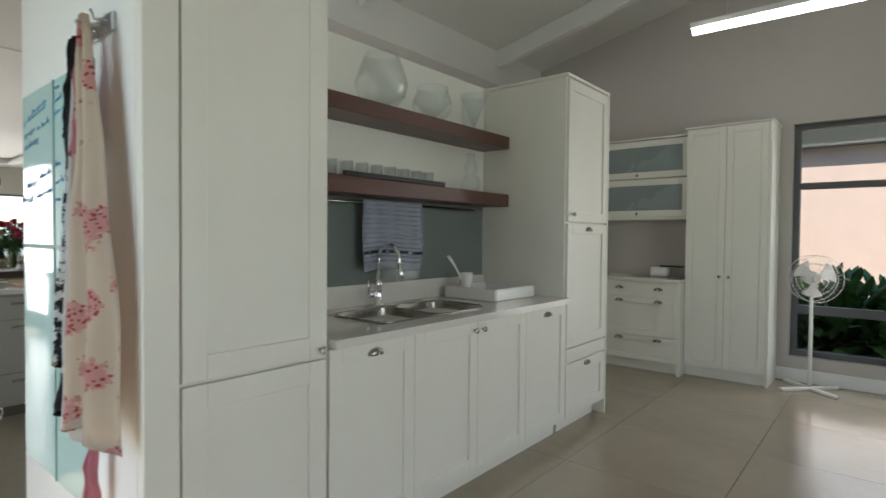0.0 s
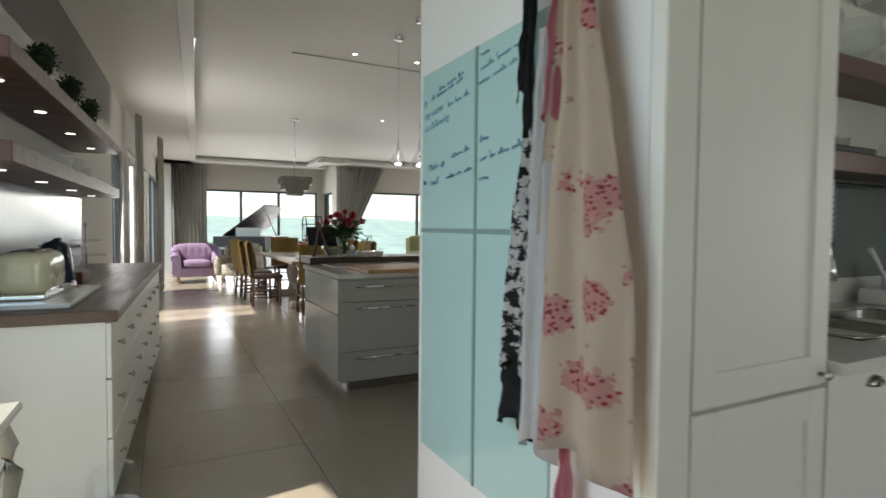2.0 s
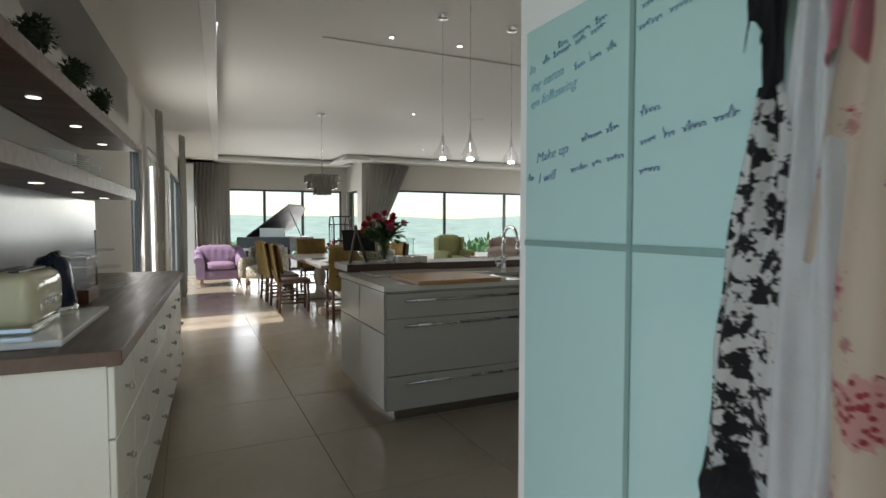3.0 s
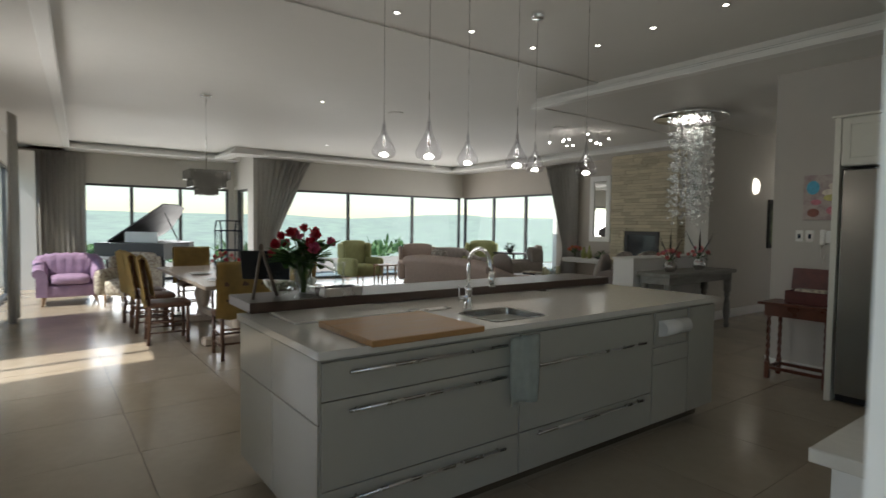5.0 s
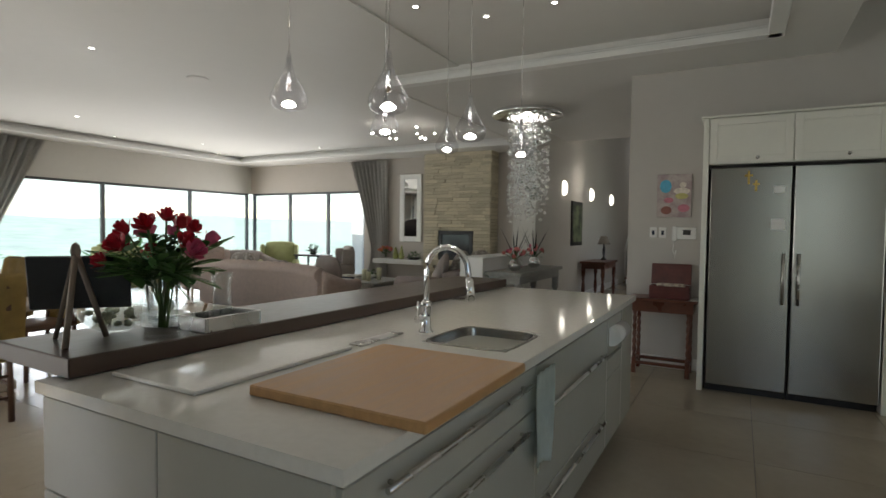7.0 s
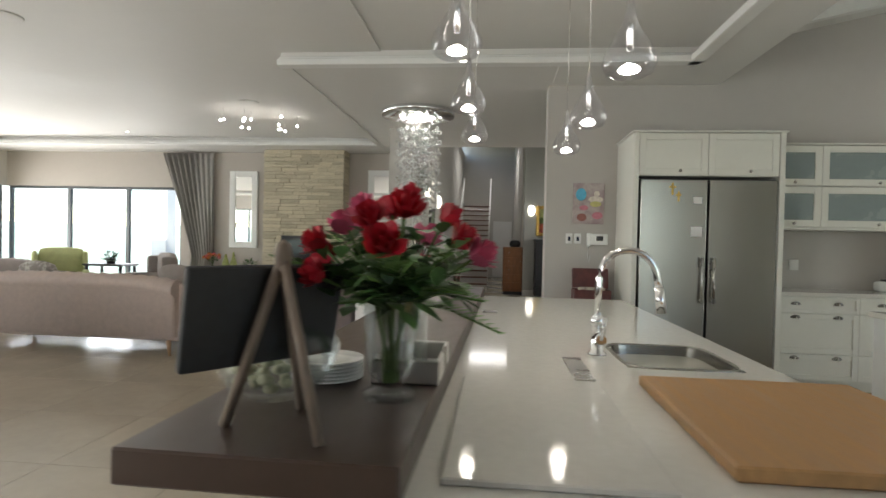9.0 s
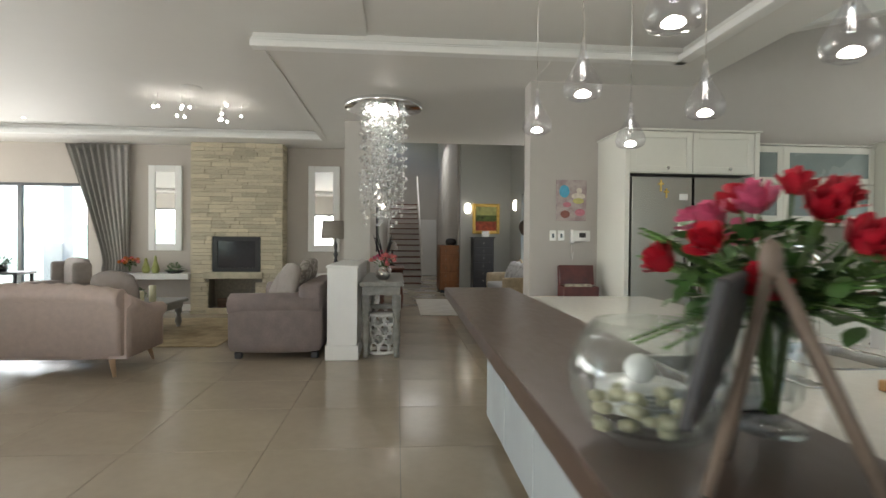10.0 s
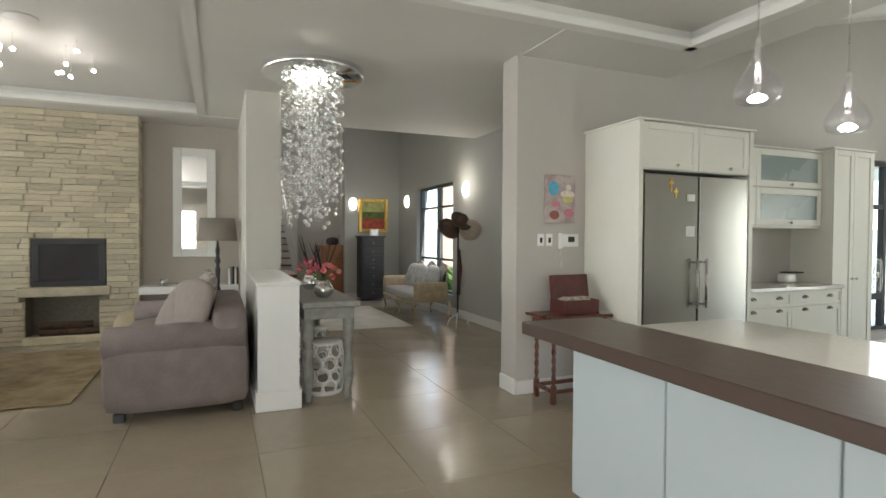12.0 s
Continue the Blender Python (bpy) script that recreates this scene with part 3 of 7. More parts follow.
for i in range(N + 1):
    row = []
    for j in range(N + 1):
        u, v = 2 * i / N - 1, 2 * j / N - 1
        x, y = -8 + math.copysign(abs(u) ** 2.6 * 1600, u), 6 + math.copysign(abs(v) ** 2.6 * 1600, v)
        d = math.hypot(x + 8, y - 6)
        z = -0.12
        if d > 22:
            s = min(1, (d - 22) / 160)
            z -= 34 * s * s * (3 - 2 * s)
        if d > 250:
            s = min(1, (d - 250) / 900)
            z += (50 + 20 * noise.noise(Vector((x / 330, y / 330, 0.3)))) * s + 3 * noise.noise(Vector((x / 90, y / 90, 2)))
        row.append(land.verts.new((x, y, z)))
    grid.append(row)
for i in range(N):
    for j in range(N):
        land.faces.new([grid[i][j], grid[i + 1][j], grid[i + 1][j + 1], grid[i][j + 1]]).smooth = True
structure(part("ground", land, HILL_HAZE), "green hills and valley with daylight haze put in as a pale blue glow")
structure(box("patio", (-24, -17.75, -6, 16, -0.12, -0.03), PATIO), "stone paved terrace outside the windows")
structure(box("patio_north", (-17.7, -7.3, 11.05, 16, -0.12, -0.03), PATIO), "stone paved terrace outside the lounge")
pc = box("patio_column", (-14.15, -13.75, 13.0, 13.4, -0.03, 2.6), TRIM, bev=0.01)
tagged(pc, "white square patio column outside the glass doors", "column")


# ---- cabinets ----
def knob(parent, x, y, z, d=(0, -1), name="knob"):
    """A round satin knob standing out of a face along d."""
    b = bmesh.new()
    lathe(b, [(0.0, 0), (0.006, 0), (0.006, 0.012), (0.014, 0.018), (0.015, 0.024), (0.010, 0.029), (0, 0.030)], seg=12)
    ob = part(name, b, SATIN, parent, "satin nickel knob")
    ob.matrix_local = Matrix.Translation((x, y, z)) @ Vector((d[0], d[1], 0)).to_track_quat("Z", "Y").to_matrix().to_4x4()
    return ob


def cup(parent, x, y, z, d=(0, -1)):
    """A half-round cup pull, 9 cm wide."""
    b = bmesh.new()
    n, k = 12, 5
    rows = []
    for j in range(k + 1):
        e = j / k * math.pi / 2
        rows.append([b.verts.new((0.045 * math.cos(math.pi * i / n) * math.cos(e * 0.9), 0.022 * math.sin(e), 0.030 * math.sin(math.pi * i / n) * math.cos(e * 0.5))) for i in range(n + 1)])
    for r, s in zip(rows, rows[1:]):
        for i in range(n):
            b.faces.new([r[i], r[i + 1], s[i + 1], s[i]]).smooth = True
    bmesh.ops.solidify(b, geom=b.faces[:], thickness=0.002)
    ob = part("handle", b, SATIN, parent, "satin nickel cup handle")
    a = math.degrees(math.atan2(-d[0], d[1]))
    ob.matrix_local = pose(x, y, z, 0, 0, a)
    return ob


def shaker(parent, w, h, m, name="door", frame_w=0.07, material=CREAM, panel=None):
    """A framed door w by h in the local x-z plane, facing -y, put at m."""
    t, e = 0.022, 0.0015
    if panel is None:
        ob = box(name, (frame_w - 0.004, w - frame_w + 0.004, -0.010, 0, frame_w - 0.004, h - frame_w + 0.004), material, parent)
    else:
        ob = box(name, (e, w - e, -0.004, 0, e, h - e), material, parent)
    ob.matrix_local = m
    for x0, x1 in ((e, frame_w), (w - frame_w, w - e)):
        box("stile", (x0, x1, -t, -0.0005, e, h - e), material, ob, 0.002)
    for z0, z1 in ((e, frame_w), (h - frame_w, h - e)):
        box("rail", (frame_w, w - frame_w, -t, -0.0005, z0, z1), material, ob, 0.002)
    if panel is not None:
        box("pane", (frame_w, w - frame_w, -0.012, -0.006, frame_w, h - frame_w), panel, ob, label="frosted glass pane")
    return ob


def face(x, y, z, rz):
    return pose(x, y, z, 0, 0, rz)


# ---- the pantry block ----
blk = wall("wall_pantry_block", [(-2.90, -1.70, 0.955, 1.06, 0, 2.62), (-2.90, -2.86, 1.06, 4.2, 0, 2.62)], TRIM, "white partition wall carrying the pantry units")
pantry = thing("pantry_cabinet", "tall cream pantry cupboard with a framed panel door", "cabinet", "scullery cabinets")
box("body", (-2.86, -1.68, 1.06, 1.62, 0.1, 2.56), CREAM, pantry)
box("plinth", (-2.8, -1.72, 1.06, 1.62, 0, 0.1), CREAM, pantry)
box("end_stile", (-1.70, -1.657, 0.955, 1.06, 0, 2.6), CREAM, pantry, 0.003)
d = shaker(pantry, 0.545, 1.63, face(-1.68, 1.065, 0.86, 90), frame_w=0.08)
d2 = shaker(pantry, 0.545, 0.74, face(-1.68, 1.065, 0.11, 90), frame_w=0.08)
knob(d, 0.51, -0.022, 0.03)

sinkrun = []
for i, (ya, yb) in enumerate(((1.62, 2.10), (2.10, 2.58), (2.58, 3.06), (3.06, 3.56))):
    c = thing("base_cabinet", "cream framed base cabinet under the sink worktop", "cabinet", "sink base cabinets")
    box("body", (-2.3, -1.68, ya, yb, 0.1, 0.885), CREAM, c)
    box("plinth", (-2.3, -1.74, ya, yb, 0, 0.1), CREAM, c)
    dd = shaker(c, yb - ya, 0.77, face(-1.68, ya, 0.11, 90), frame_w=0.065)
    if i in (0, 3):
        cup(dd, (yb - ya) / 2, -0.022, 0.715)
    else:
        knob(dd, (yb - ya) - 0.035 if i == 1 else 0.035, -0.022, 0.725)
tall = thing("tall_cabinet", "tall cream cupboard with two framed doors and a drawer", "cabinet", "scullery cabinets")
box("body", (-2.86, -1.68, 3.56, 4.2, 0.1, 2.37), CREAM, tall, 0.002)
box("plinth", (-2.8, -1.74, 3.60, 4.16, 0, 0.1), CREAM, tall)
box("crown", (-2.88, -1.655, 3.545, 4.215, 2.37, 2.39), CREAM, tall, 0.004)
box("side_panel", (-2.86, -1.66, 4.2, 4.22, 0, 2.37), CREAM, tall)
for z0, h, hz in ((1.42, 0.94, 0.05), (0.58, 0.83, 0.78), (0.11, 0.36, 0.32)):
    dd = shaker(tall, 0.62, h, face(-1.68, 3.57, z0, 90), frame_w=0.07)
    if z0 == 1.42:
        knob(dd, 0.05, -0.022, hz)
    else:
        cup(dd, 0.31, -0.022, hz)
dr = box("drawer", (-1.68, -1.66, 3.575, 4.19, 0.48, 0.57), CREAM, tall, 0.002)

# worktop with a cut-out for the two bowls
wt = bmesh.new()
X0, X1, Y0, Y1, SX0, SX1, SY0, SY1 = -2.32, -1.62, 1.622, 3.558, -2.16, -1.76, 2.0, 2.82
for c in ((X0, X1, Y0, SY0, 0.885, 0.92), (X0, X1, SY1, Y1, 0.885, 0.92), (X0, SX0, SY0, SY1, 0.885, 0.92), (SX1, X1, SY0, SY1, 0.885, 0.92)):
    bx(wt, *c)
bx(wt, X0 - 0.02, X0, Y0, Y1, 0.885, 1.04, 0.003)
wtop = part("worktop", wt, QUARTZ)
tagged(wtop, "white quartz worktop with upstand over the sink cabinets", "worktop")


def bowl_sink(name, label, at, w, l, depth, bowls, rz=0):
    s = thing(name, label, "sink", at=at, rz=rz)
    n = len(bowls)
    rim = bmesh.new()
    pts = []
    for k in range(33):
        a = 2 * math.pi * k / 32
        q = 0.35
        pts.append((w / 2 * math.copysign(abs(math.cos(a)) ** q, math.cos(a)), l / 2 * math.copysign(abs(math.sin(a)) ** q, math.sin(a)), 0.004))
    tube(rim, pts, 0.007, 6, False)
    part("rim", rim, STEEL, s)
    for y0, y1 in bowls:
        b = bmesh.new()
        ca, cb, hw, hl = 0.0, (y0 + y1) / 2, w / 2 - 0.012, (y1 - y0) / 2 - 0.006
        rings = []
        for f, z in ((1.0, 0.004), (0.985, -0.02), (0.95, -depth * 0.8), (0.88, -depth * 0.95), (0.7, -depth), (0.12, -depth - 0.004)):
            ring = []
            for k in range(32):
                a = 2 * math.pi * k / 32
                q = 0.38
                ring.append(b.verts.new((ca + hw * f * math.copysign(abs(math.cos(a)) ** q, math.cos(a)), cb + hl * f * math.copysign(abs(math.sin(a)) ** q, math.sin(a)), z)))
            rings.append(ring)
        for r0, r1 in zip(rings, rings[1:]):
            for k in range(32):
                b.faces.new([r0[k], r0[(k + 1) % 32], r1[(k + 1) % 32], r1[k]]).smooth = True
        b.faces.new(rings[-1])
        part("bowl", b, STEEL, s)
    return s


bowl_sink("double_sink", "stainless steel double bowl sink set in the worktop", (-1.96, 2.41, 0.92), 0.41, 0.83, 0.16, ((-0.41, 0.0), (0.0, 0.41)))


def mixer_tap(at, rz, h=0.33, reach=0.2, label=""):
    t = thing("mixer_tap", label, "tap", at=at, rz=rz)
    b = bmesh.new()
    lathe(b, [(0, 0), (0.032, 0), (0.032, 0.012), (0.022, 0.02), (0.021, 0.11), (0.024, 0.115), (0.024, 0.135), (0.016, 0.145), (0, 0.146)], seg=18)
    part("base", b, CHROME, t)
    b = bmesh.new()
    r = reach / 2
    pts = [(0, 0, 0.12), (0, 0, h)] + [(r - r * math.cos(math.pi * k / 10), 0, h + r * math.sin(math.pi * k / 10)) for k in range(1, 11)] + [(reach + 0.01, 0, h - 0.05)]
    tube(b, pts, 0.0125, 12)
    part("spout", b, CHROME, t)
    b = bmesh.new()
    tube(b, [(reach + 0.008, 0, h - 0.03), (reach + 0.018, 0, h - 0.12)], [0.016, 0.018], 12)
    part("spray_head", b, CHROME, t)
    b = bmesh.new()
    tube(b, [(0, -0.02, 0.07), (0, -0.075, 0.07)], 0.018, 12)
    tube(b, [(0, -0.07, 0.07), (0.01, -0.085, 0.15)], [0.008, 0.005], 8)
    part("lever", b, CHROME, t)
    return t


mixer_tap((-2.24, 2.42, 0.92), 0, 0.27, 0.16, "chrome mixer tap behind the double sink")

# back wall of the sink niche and its shelves
structure(box("trim", (-2.86, -2.34, 1.62, 3.56, 0, 2.40), CREAM), "cream panelled back of the sink niche")
sp = box("splashback", (-2.34, -2.332, 1.63, 3.55, 1.04, 1.53), SPLASH)
tagged(sp, "grey glass splashback behind the sink", "splashback")
for z in (1.53, 1.935):
    s = box("floating_shelf", (-2.34, -2.11, 1.625, 3.555, z, z + 0.085), SHELFW, bev=0.003)
    tagged(s, "thick dark red-brown wooden floating shelf", "shelf", "niche shelves")
ra = bmesh.new()
tube(ra, [(-2.27, 1.66, 1.5), (-2.27, 3.35, 1.5)], 0.007)
for yy in (1.7, 2.5, 3.3):
    tube(ra, [(-2.33, yy, 1.505), (-2.27, yy, 1.5)], 0.005)
rail = part("towel_rail", ra, STEEL)
tagged(rail, "thin steel rail under the lower shelf", "rail")

# whiteboard of mint glass on the block's end
wb = thing("glass_board", "mint green glass writing board with grey tape cross and blue notes", "notice board")
box("panel", (-2.855, -2.02, 0.945, 0.955, 0.38, 1.885), WBOARD, wb, 0.002)
box("tape", (-2.855, -2.02, 0.942, 0.945, 1.255, 1.272), WGREY, wb)
box("tape", (-2.435, -2.42, 0.941, 0.9445, 0.38, 1.885), WGREY, wb)
INK = mat("blue_ink", (0.05, 0.13, 0.33), 0.6)
INKLIGHT = mat("pale_blue_ink", (0.10, 0.30, 0.46), 0.6)
random.seed(4)


def note(words, x, z, size, ink, slope=6):
    """A line of slanted handwriting on the board."""
    cu_ = bpy.data.curves.new("writing", "FONT")
    cu_.body, cu_.size, cu_.shear, cu_.extrude, cu_.offset = words, size, 0.35, 0.0006, -0.0009
    ob = new("writing", cu_)
    ob.parent = wb
    ob.matrix_local = pose(x, 0.9438, z, 90, -slope, 0)
    return tagged(ob, "line of slanted handwriting")


def scrawl(x, end, z, ink, slope=0.10):
    """Joined loops of a hand that cannot be read."""
    ln = bmesh.new()
    x0 = x
    while x < end:
        wl = min(random.uniform(0.03, 0.085), end - x + 0.01)
        n_ = max(6, int(wl / 0.0035))
        tall = random.randrange(n_)
        pts = [(x + wl * k / n_ + 0.003 * math.sin(k * 1.9), 0.9415, z + 0.006 * math.sin(k * 1.9 + 1.2) + (0.014 if k == tall else 0) + slope * (x + wl * k / n_ - x0)) for k in range(n_ + 1)]
        tube(ln, pts, 0.0013, 4)
        x += wl + 0.018
    part("writing", ln, ink, wb, "handwriting that cannot be read")


for words, x, z, ink in (("In", -2.84, 1.755, INKLIGHT), ("ing eaten", -2.83, 1.705, INKLIGHT), ("en following", -2.83, 1.655, INKLIGHT), ("Make up", -2.80, 1.495, INK), ("I will", -2.79, 1.435, INK)):
    note(words, x, z, 0.042, ink).data.materials.append(ink)
for x, e, z, ink in ((-2.70, -2.50, 1.80, INKLIGHT), (-2.77, -2.52, 1.775, INKLIGHT), (-2.63, -2.49, 1.725, INKLIGHT), (-2.60, -2.46, 1.535, INK), (-2.64, -2.46, 1.46, INK), (-2.84, -2.82, 1.45, INK),
                     (-2.40, -2.33, 1.845, INKLIGHT), (-2.40, -2.12, 1.80, INKLIGHT), (-2.41, -2.10, 1.755, INKLIGHT), (-2.40, -2.34, 1.565, INK), (-2.40, -2.17, 1.50, INK), (-2.40, -2.33, 1.435, INK)):
    scrawl(x, e, z, ink)


# aprons and towels hanging at the corner of the block
def hanging(name, label, category, mat_, top, w0, w1, length, y, x, folds=4, depth=0.03, swing=0.0, parts=()):
    """Cloth gathered at a hook and widening downwards, in a plane of the end wall."""
    b = bmesh.new()
    nu, nv = 26, 22
    rows = []
    for j in range(nv + 1):
        v = j / nv
        w = w0 + (w1 - w0) * min(1, v * 1.6) ** 0.8
        row = []
        for i in range(nu + 1):
            u = i / nu - 0.5
            off = depth * (0.35 + 0.65 * v) * math.sin(u * folds * 2 * math.pi + 1.3 * v) + 0.012 * noise.noise(Vector((u * 6, v * 5, x * 9)))
            row.append(b.verts.new((x + u * w + swing * v, y - 0.02 - depth * 1.1 + off - 0.03 * (1 - abs(2 * u)) * v, top - length * v + 0.03 * math.cos(u * 5) * v)))
        rows.append(row)
    for r, s in zip(rows, rows[1:]):
        for i in range(nu):
            b.faces.new([r[i], r[i + 1], s[i + 1], s[i]]).smooth = True
    bmesh.ops.solidify(b, geom=b.faces[:], thickness=0.003)
    ob = part(name, b, mat_)
    return tagged(ob, label, category, "aprons on the hooks")


hanging("apron", "cream cotton apron printed with red roses, hanging on a hook", "apron", ROSEAPRON, 1.96, 0.03, 0.33, 1.25, 0.93, -1.86, 2.2, 0.03, 0.02)
hanging("apron", "black and white leaf print apron with black hem", "apron", BWAPRON, 1.55, 0.05, 0.17, 0.68, 0.938, -2.07, 2, 0.02, -0.03)
hanging("apron_skirt", "black cotton lower part of a hanging apron", "apron", BLACKCLOTH, 0.90, 0.16, 0.20, 0.20, 0.940, -2.10, 2, 0.018, -0.01)
hanging("tea_towel", "white cotton tea towel hanging on a hook", "towel", WHITECLOTH, 1.80, 0.03, 0.14, 1.12, 0.932, -2.0, 2, 0.02, -0.0)
hanging("pink_towel", "pink cotton cloth hanging on a hook", "towel", PINKCLOTH, 1.97, 0.03, 0.07, 0.42, 0.94, -1.95, 2, 0.02)
hanging("pink_cloth_tail", "pink and white cloth end under the apron", "towel", PINKCLOTH, 0.74, 0.04, 0.06, 0.30, 0.94, -1.90, 2, 0.015)
for x, l in ((-2.06, 0.45), (-2.09, 0.32)):
    s = hanging("apron_strap", "black cotton apron strap", "apron", BLACKCLOTH, 1.95, 0.02, 0.035, l, 0.938, x, 1, 0.01, -0.01)
hk = bmesh.new()
bx(hk, -2.05, -1.84, 0.943, 0.954, 1.93, 1.99, 0.003)
for x in (-2.0, -1.94, -1.87):
    tube(hk, [(x, 0.945, 1.97), (x, 0.905, 1.96), (x, 0.895, 1.985)], 0.005)
tagged(part("coat_hook", hk, SATIN), "metal hook rail on the end of the pantry block", "hook")

# white base cabinet on the back of the block
bc = thing("base_cabinet", "white low base cabinet with a pale worktop", "cabinet")
box("body", (-3.17, -2.90, 1.75, 4.2, 0.08, 0.885), TRIM, bc)
box("top", (-3.21, -2.90, 1.72, 4.2, 0.885, 0.92), QUARTZ, bc, 0.003)
box("plinth", (-3.1, -2.90, 1.8, 4.2, 0.0, 0.08), TRIM, bc)

# ---- the island ----
isl = thing("kitchen_island", "grey gloss kitchen island with drawers facing the aisle", "kitchen island")
box("body", (-5.86, -4.78, 1.17, 4.38, 0.09, 0.885), ISLAND, isl)
box("plinth", (-5.8, -4.86, 1.25, 4.32, 0, 0.09), STEEL, isl)
for ya, yb in ((1.16, 2.30), (2.30, 3.55)):
    for z0, z1 in ((0.10, 0.32), (0.325, 0.70), (0.705, 0.865)):
        if ya == 2.30 and z0 == 0.705:
            continue
        q = box("drawer", (-4.78, -4.76, ya + 0.004, yb - 0.004, z0, z1 + (0.16 if ya == 2.3 and z0 == 0.325 else 0)), ISLAND, isl, 0.002)
        hb_ = bmesh.new()
        zc = z1 - 0.045 if ya == 1.16 else z1 - 0.02
        tube(hb_, [(-4.735, ya + 0.12, zc), (-4.735, yb - 0.12, zc)], 0.008)
        for yy in (ya + 0.16, yb - 0.16):
            tube(hb_, [(-4.76, yy, zc), (-4.735, yy, zc)], 0.006)
        part("handle", hb_, SATIN, q, "long satin bar handle")
for z0, z1 in ((0.10, 0.5), (0.505, 0.62)):
    box("drawer", (-4.78, -4.76, 3.56, 4.0, z0, z1), ISLAND, isl, 0.002)
q = box("drawer", (-4.78, -4.76, 4.01, 4.37, 0.10, 0.865), ISLAND, isl, 0.002)
box("niche", (-4.775, -4.763, 3.58, 3.98, 0.64, 0.86), ISLAND, isl, 0.0, "shallow grey niche for kitchen paper")
for a, b in ((-5.86, -5.33), (-5.325, -4.78)):
    for z0, z1 in ((0.10, 0.60), (0.605, 0.875)):
        box("end_panel", (a, b, 1.152, 1.17, z0, z1), ISLAND, isl, 0.002)
for ya, yb in ((1.17, 1.75), (1.76, 2.42), (2.43, 3.09), (3.10, 3.76), (3.77, 4.38)):
    box("back_panel", (-5.885, -5.86, ya, yb, 0.09, 0.89), PALE, isl, 0.003, "pale blue-white gloss panel")
it = bmesh.new()
TX0, TX1, TY0, TY1 = -5.88, -4.74, 1.14, 4.40
for c in ((TX0, TX1, TY0, 2.21, 0.885, 0.92), (TX0, TX1, 2.62, TY1, 0.885, 0.92), (TX0, -5.22, 2.21, 2.62, 0.885, 0.92), (-4.85, TX1, 2.21, 2.62, 0.885, 0.92)):
    bx(it, *c)
tagged(part("island_worktop", it, QUARTZ), "glossy white quartz worktop with a sink cut-out", "worktop")
bowl_sink("island_sink", "small stainless steel sink set in the white island top", (-5.035, 2.415, 0.915), 0.37, 0.42, 0.16, ((-0.21, 0.21),))
mixer_tap((-5.29, 2.37, 0.92), 0, 0.28, 0.2, "tall chrome pull-out mixer tap on the island")
ledge = box("ledge", (0, 0.46, 0, 3.19, 0.925, 0.985), LEDGE, bev=0.004)
ledge.matrix_world = pose(-6.25, 1.195, 0, 0, 0, -1.1)
tagged(ledge, "thick dark oak breakfast ledge along the island", "ledge")
tagged(box("cutting_board", (-5.245, -4.69, 1.36, 1.985, 0.921, 0.950), BOARD, bev=0.004), "large bamboo cutting board at the island's edge", "cutting board")
tagged(box("hob_cover", (-5.74, -5.36, 1.28, 1.95, 0.921, 0.934), QUARTZ, bev=0.003), "white glass induction hob cover on the island", "hob")
tagged(box("socket_plate", (-5.42, -5.36, 2.0, 2.3, 0.921, 0.928), SATIN, bev=0.002), "flat satin steel pop-up socket plate", "socket")
tagged(box("pop_up_socket", (-5.72, -5.64, 3.42, 3.5, 0.921, 0.928), SATIN, bev=0.002), "small round-edged steel socket lid", "socket")


def cloth_over(name, label, x, y0, y1, ztop, zlen, mat_, axis="x", front=1):
    """A towel folded over an edge or bar, hanging on the outer side."""
    b = bmesh.new()
    nu, nv = 14, 18
    rows = []
    for j in range(nv + 1):
        v = j / nv
        row = []
        for i in range(nu + 1):
            u = i / nu
            wob = 0.010 * math.sin(u * 9 + v * 2) * v + 0.005 * math.sin(u * 23)
            row.append(b.verts.new((x + front * (0.014 + wob), y0 + (y1 - y0) * (u + 0.05 * math.sin(3 * v) * (u - 0.5)), ztop - zlen * v + 0.012 * math.sin(u * 5) * v)))
        rows.append(row)
    for r, s in zip(rows, rows[1:]):
        for i in range(nu):
            b.faces.new([r[i], r[i + 1], s[i + 1], s[i]]).smooth = True
    bmesh.ops.solidify(b, geom=b.faces[:], thickness=0.006)
    return tagged(part(name, b, mat_), label, "towel")


cloth_over("hand_towel", "pale mint hand towel hanging over the drawer edge", -4.735, 2.19, 2.41, 0.86, 0.36, MINTCLOTH)
pr = bmesh.new()
tube(pr, [(-4.75, 3.62, 0.75), (-4.75, 3.94, 0.75)], [0.055, 0.055], 16)
tagged(part("paper_roll", pr, WHITE), "white kitchen paper roll in the island niche", "paper roll")

# ---- fridge wall ----
fu = thing("fridge_surround", "cream tall surround with two top cupboards over the fridge", "cabinet", "scullery cabinets")
box("side_panel", (-4.40, -4.355, 5.54, 6.24, 0, 2.36), CREAM, fu, 0.002)
box("side_panel", (-3.12, -3.075, 5.54, 6.24, 0, 2.36), CREAM, fu, 0.002)
box("body", (-4.355, -3.12, 5.57, 6.24, 1.965, 2.36), CREAM, fu)
box("crown", (-4.42, -3.06, 5.52, 6.24, 2.36, 2.378), CREAM, fu, 0.004)
for xa in (-4.352, -3.737):
    dd = shaker(fu, 0.612, 0.385, face(xa, 5.57, 1.97, 0), frame_w=0.06)
    knob(dd, 0.36, -0.022, 0.04)
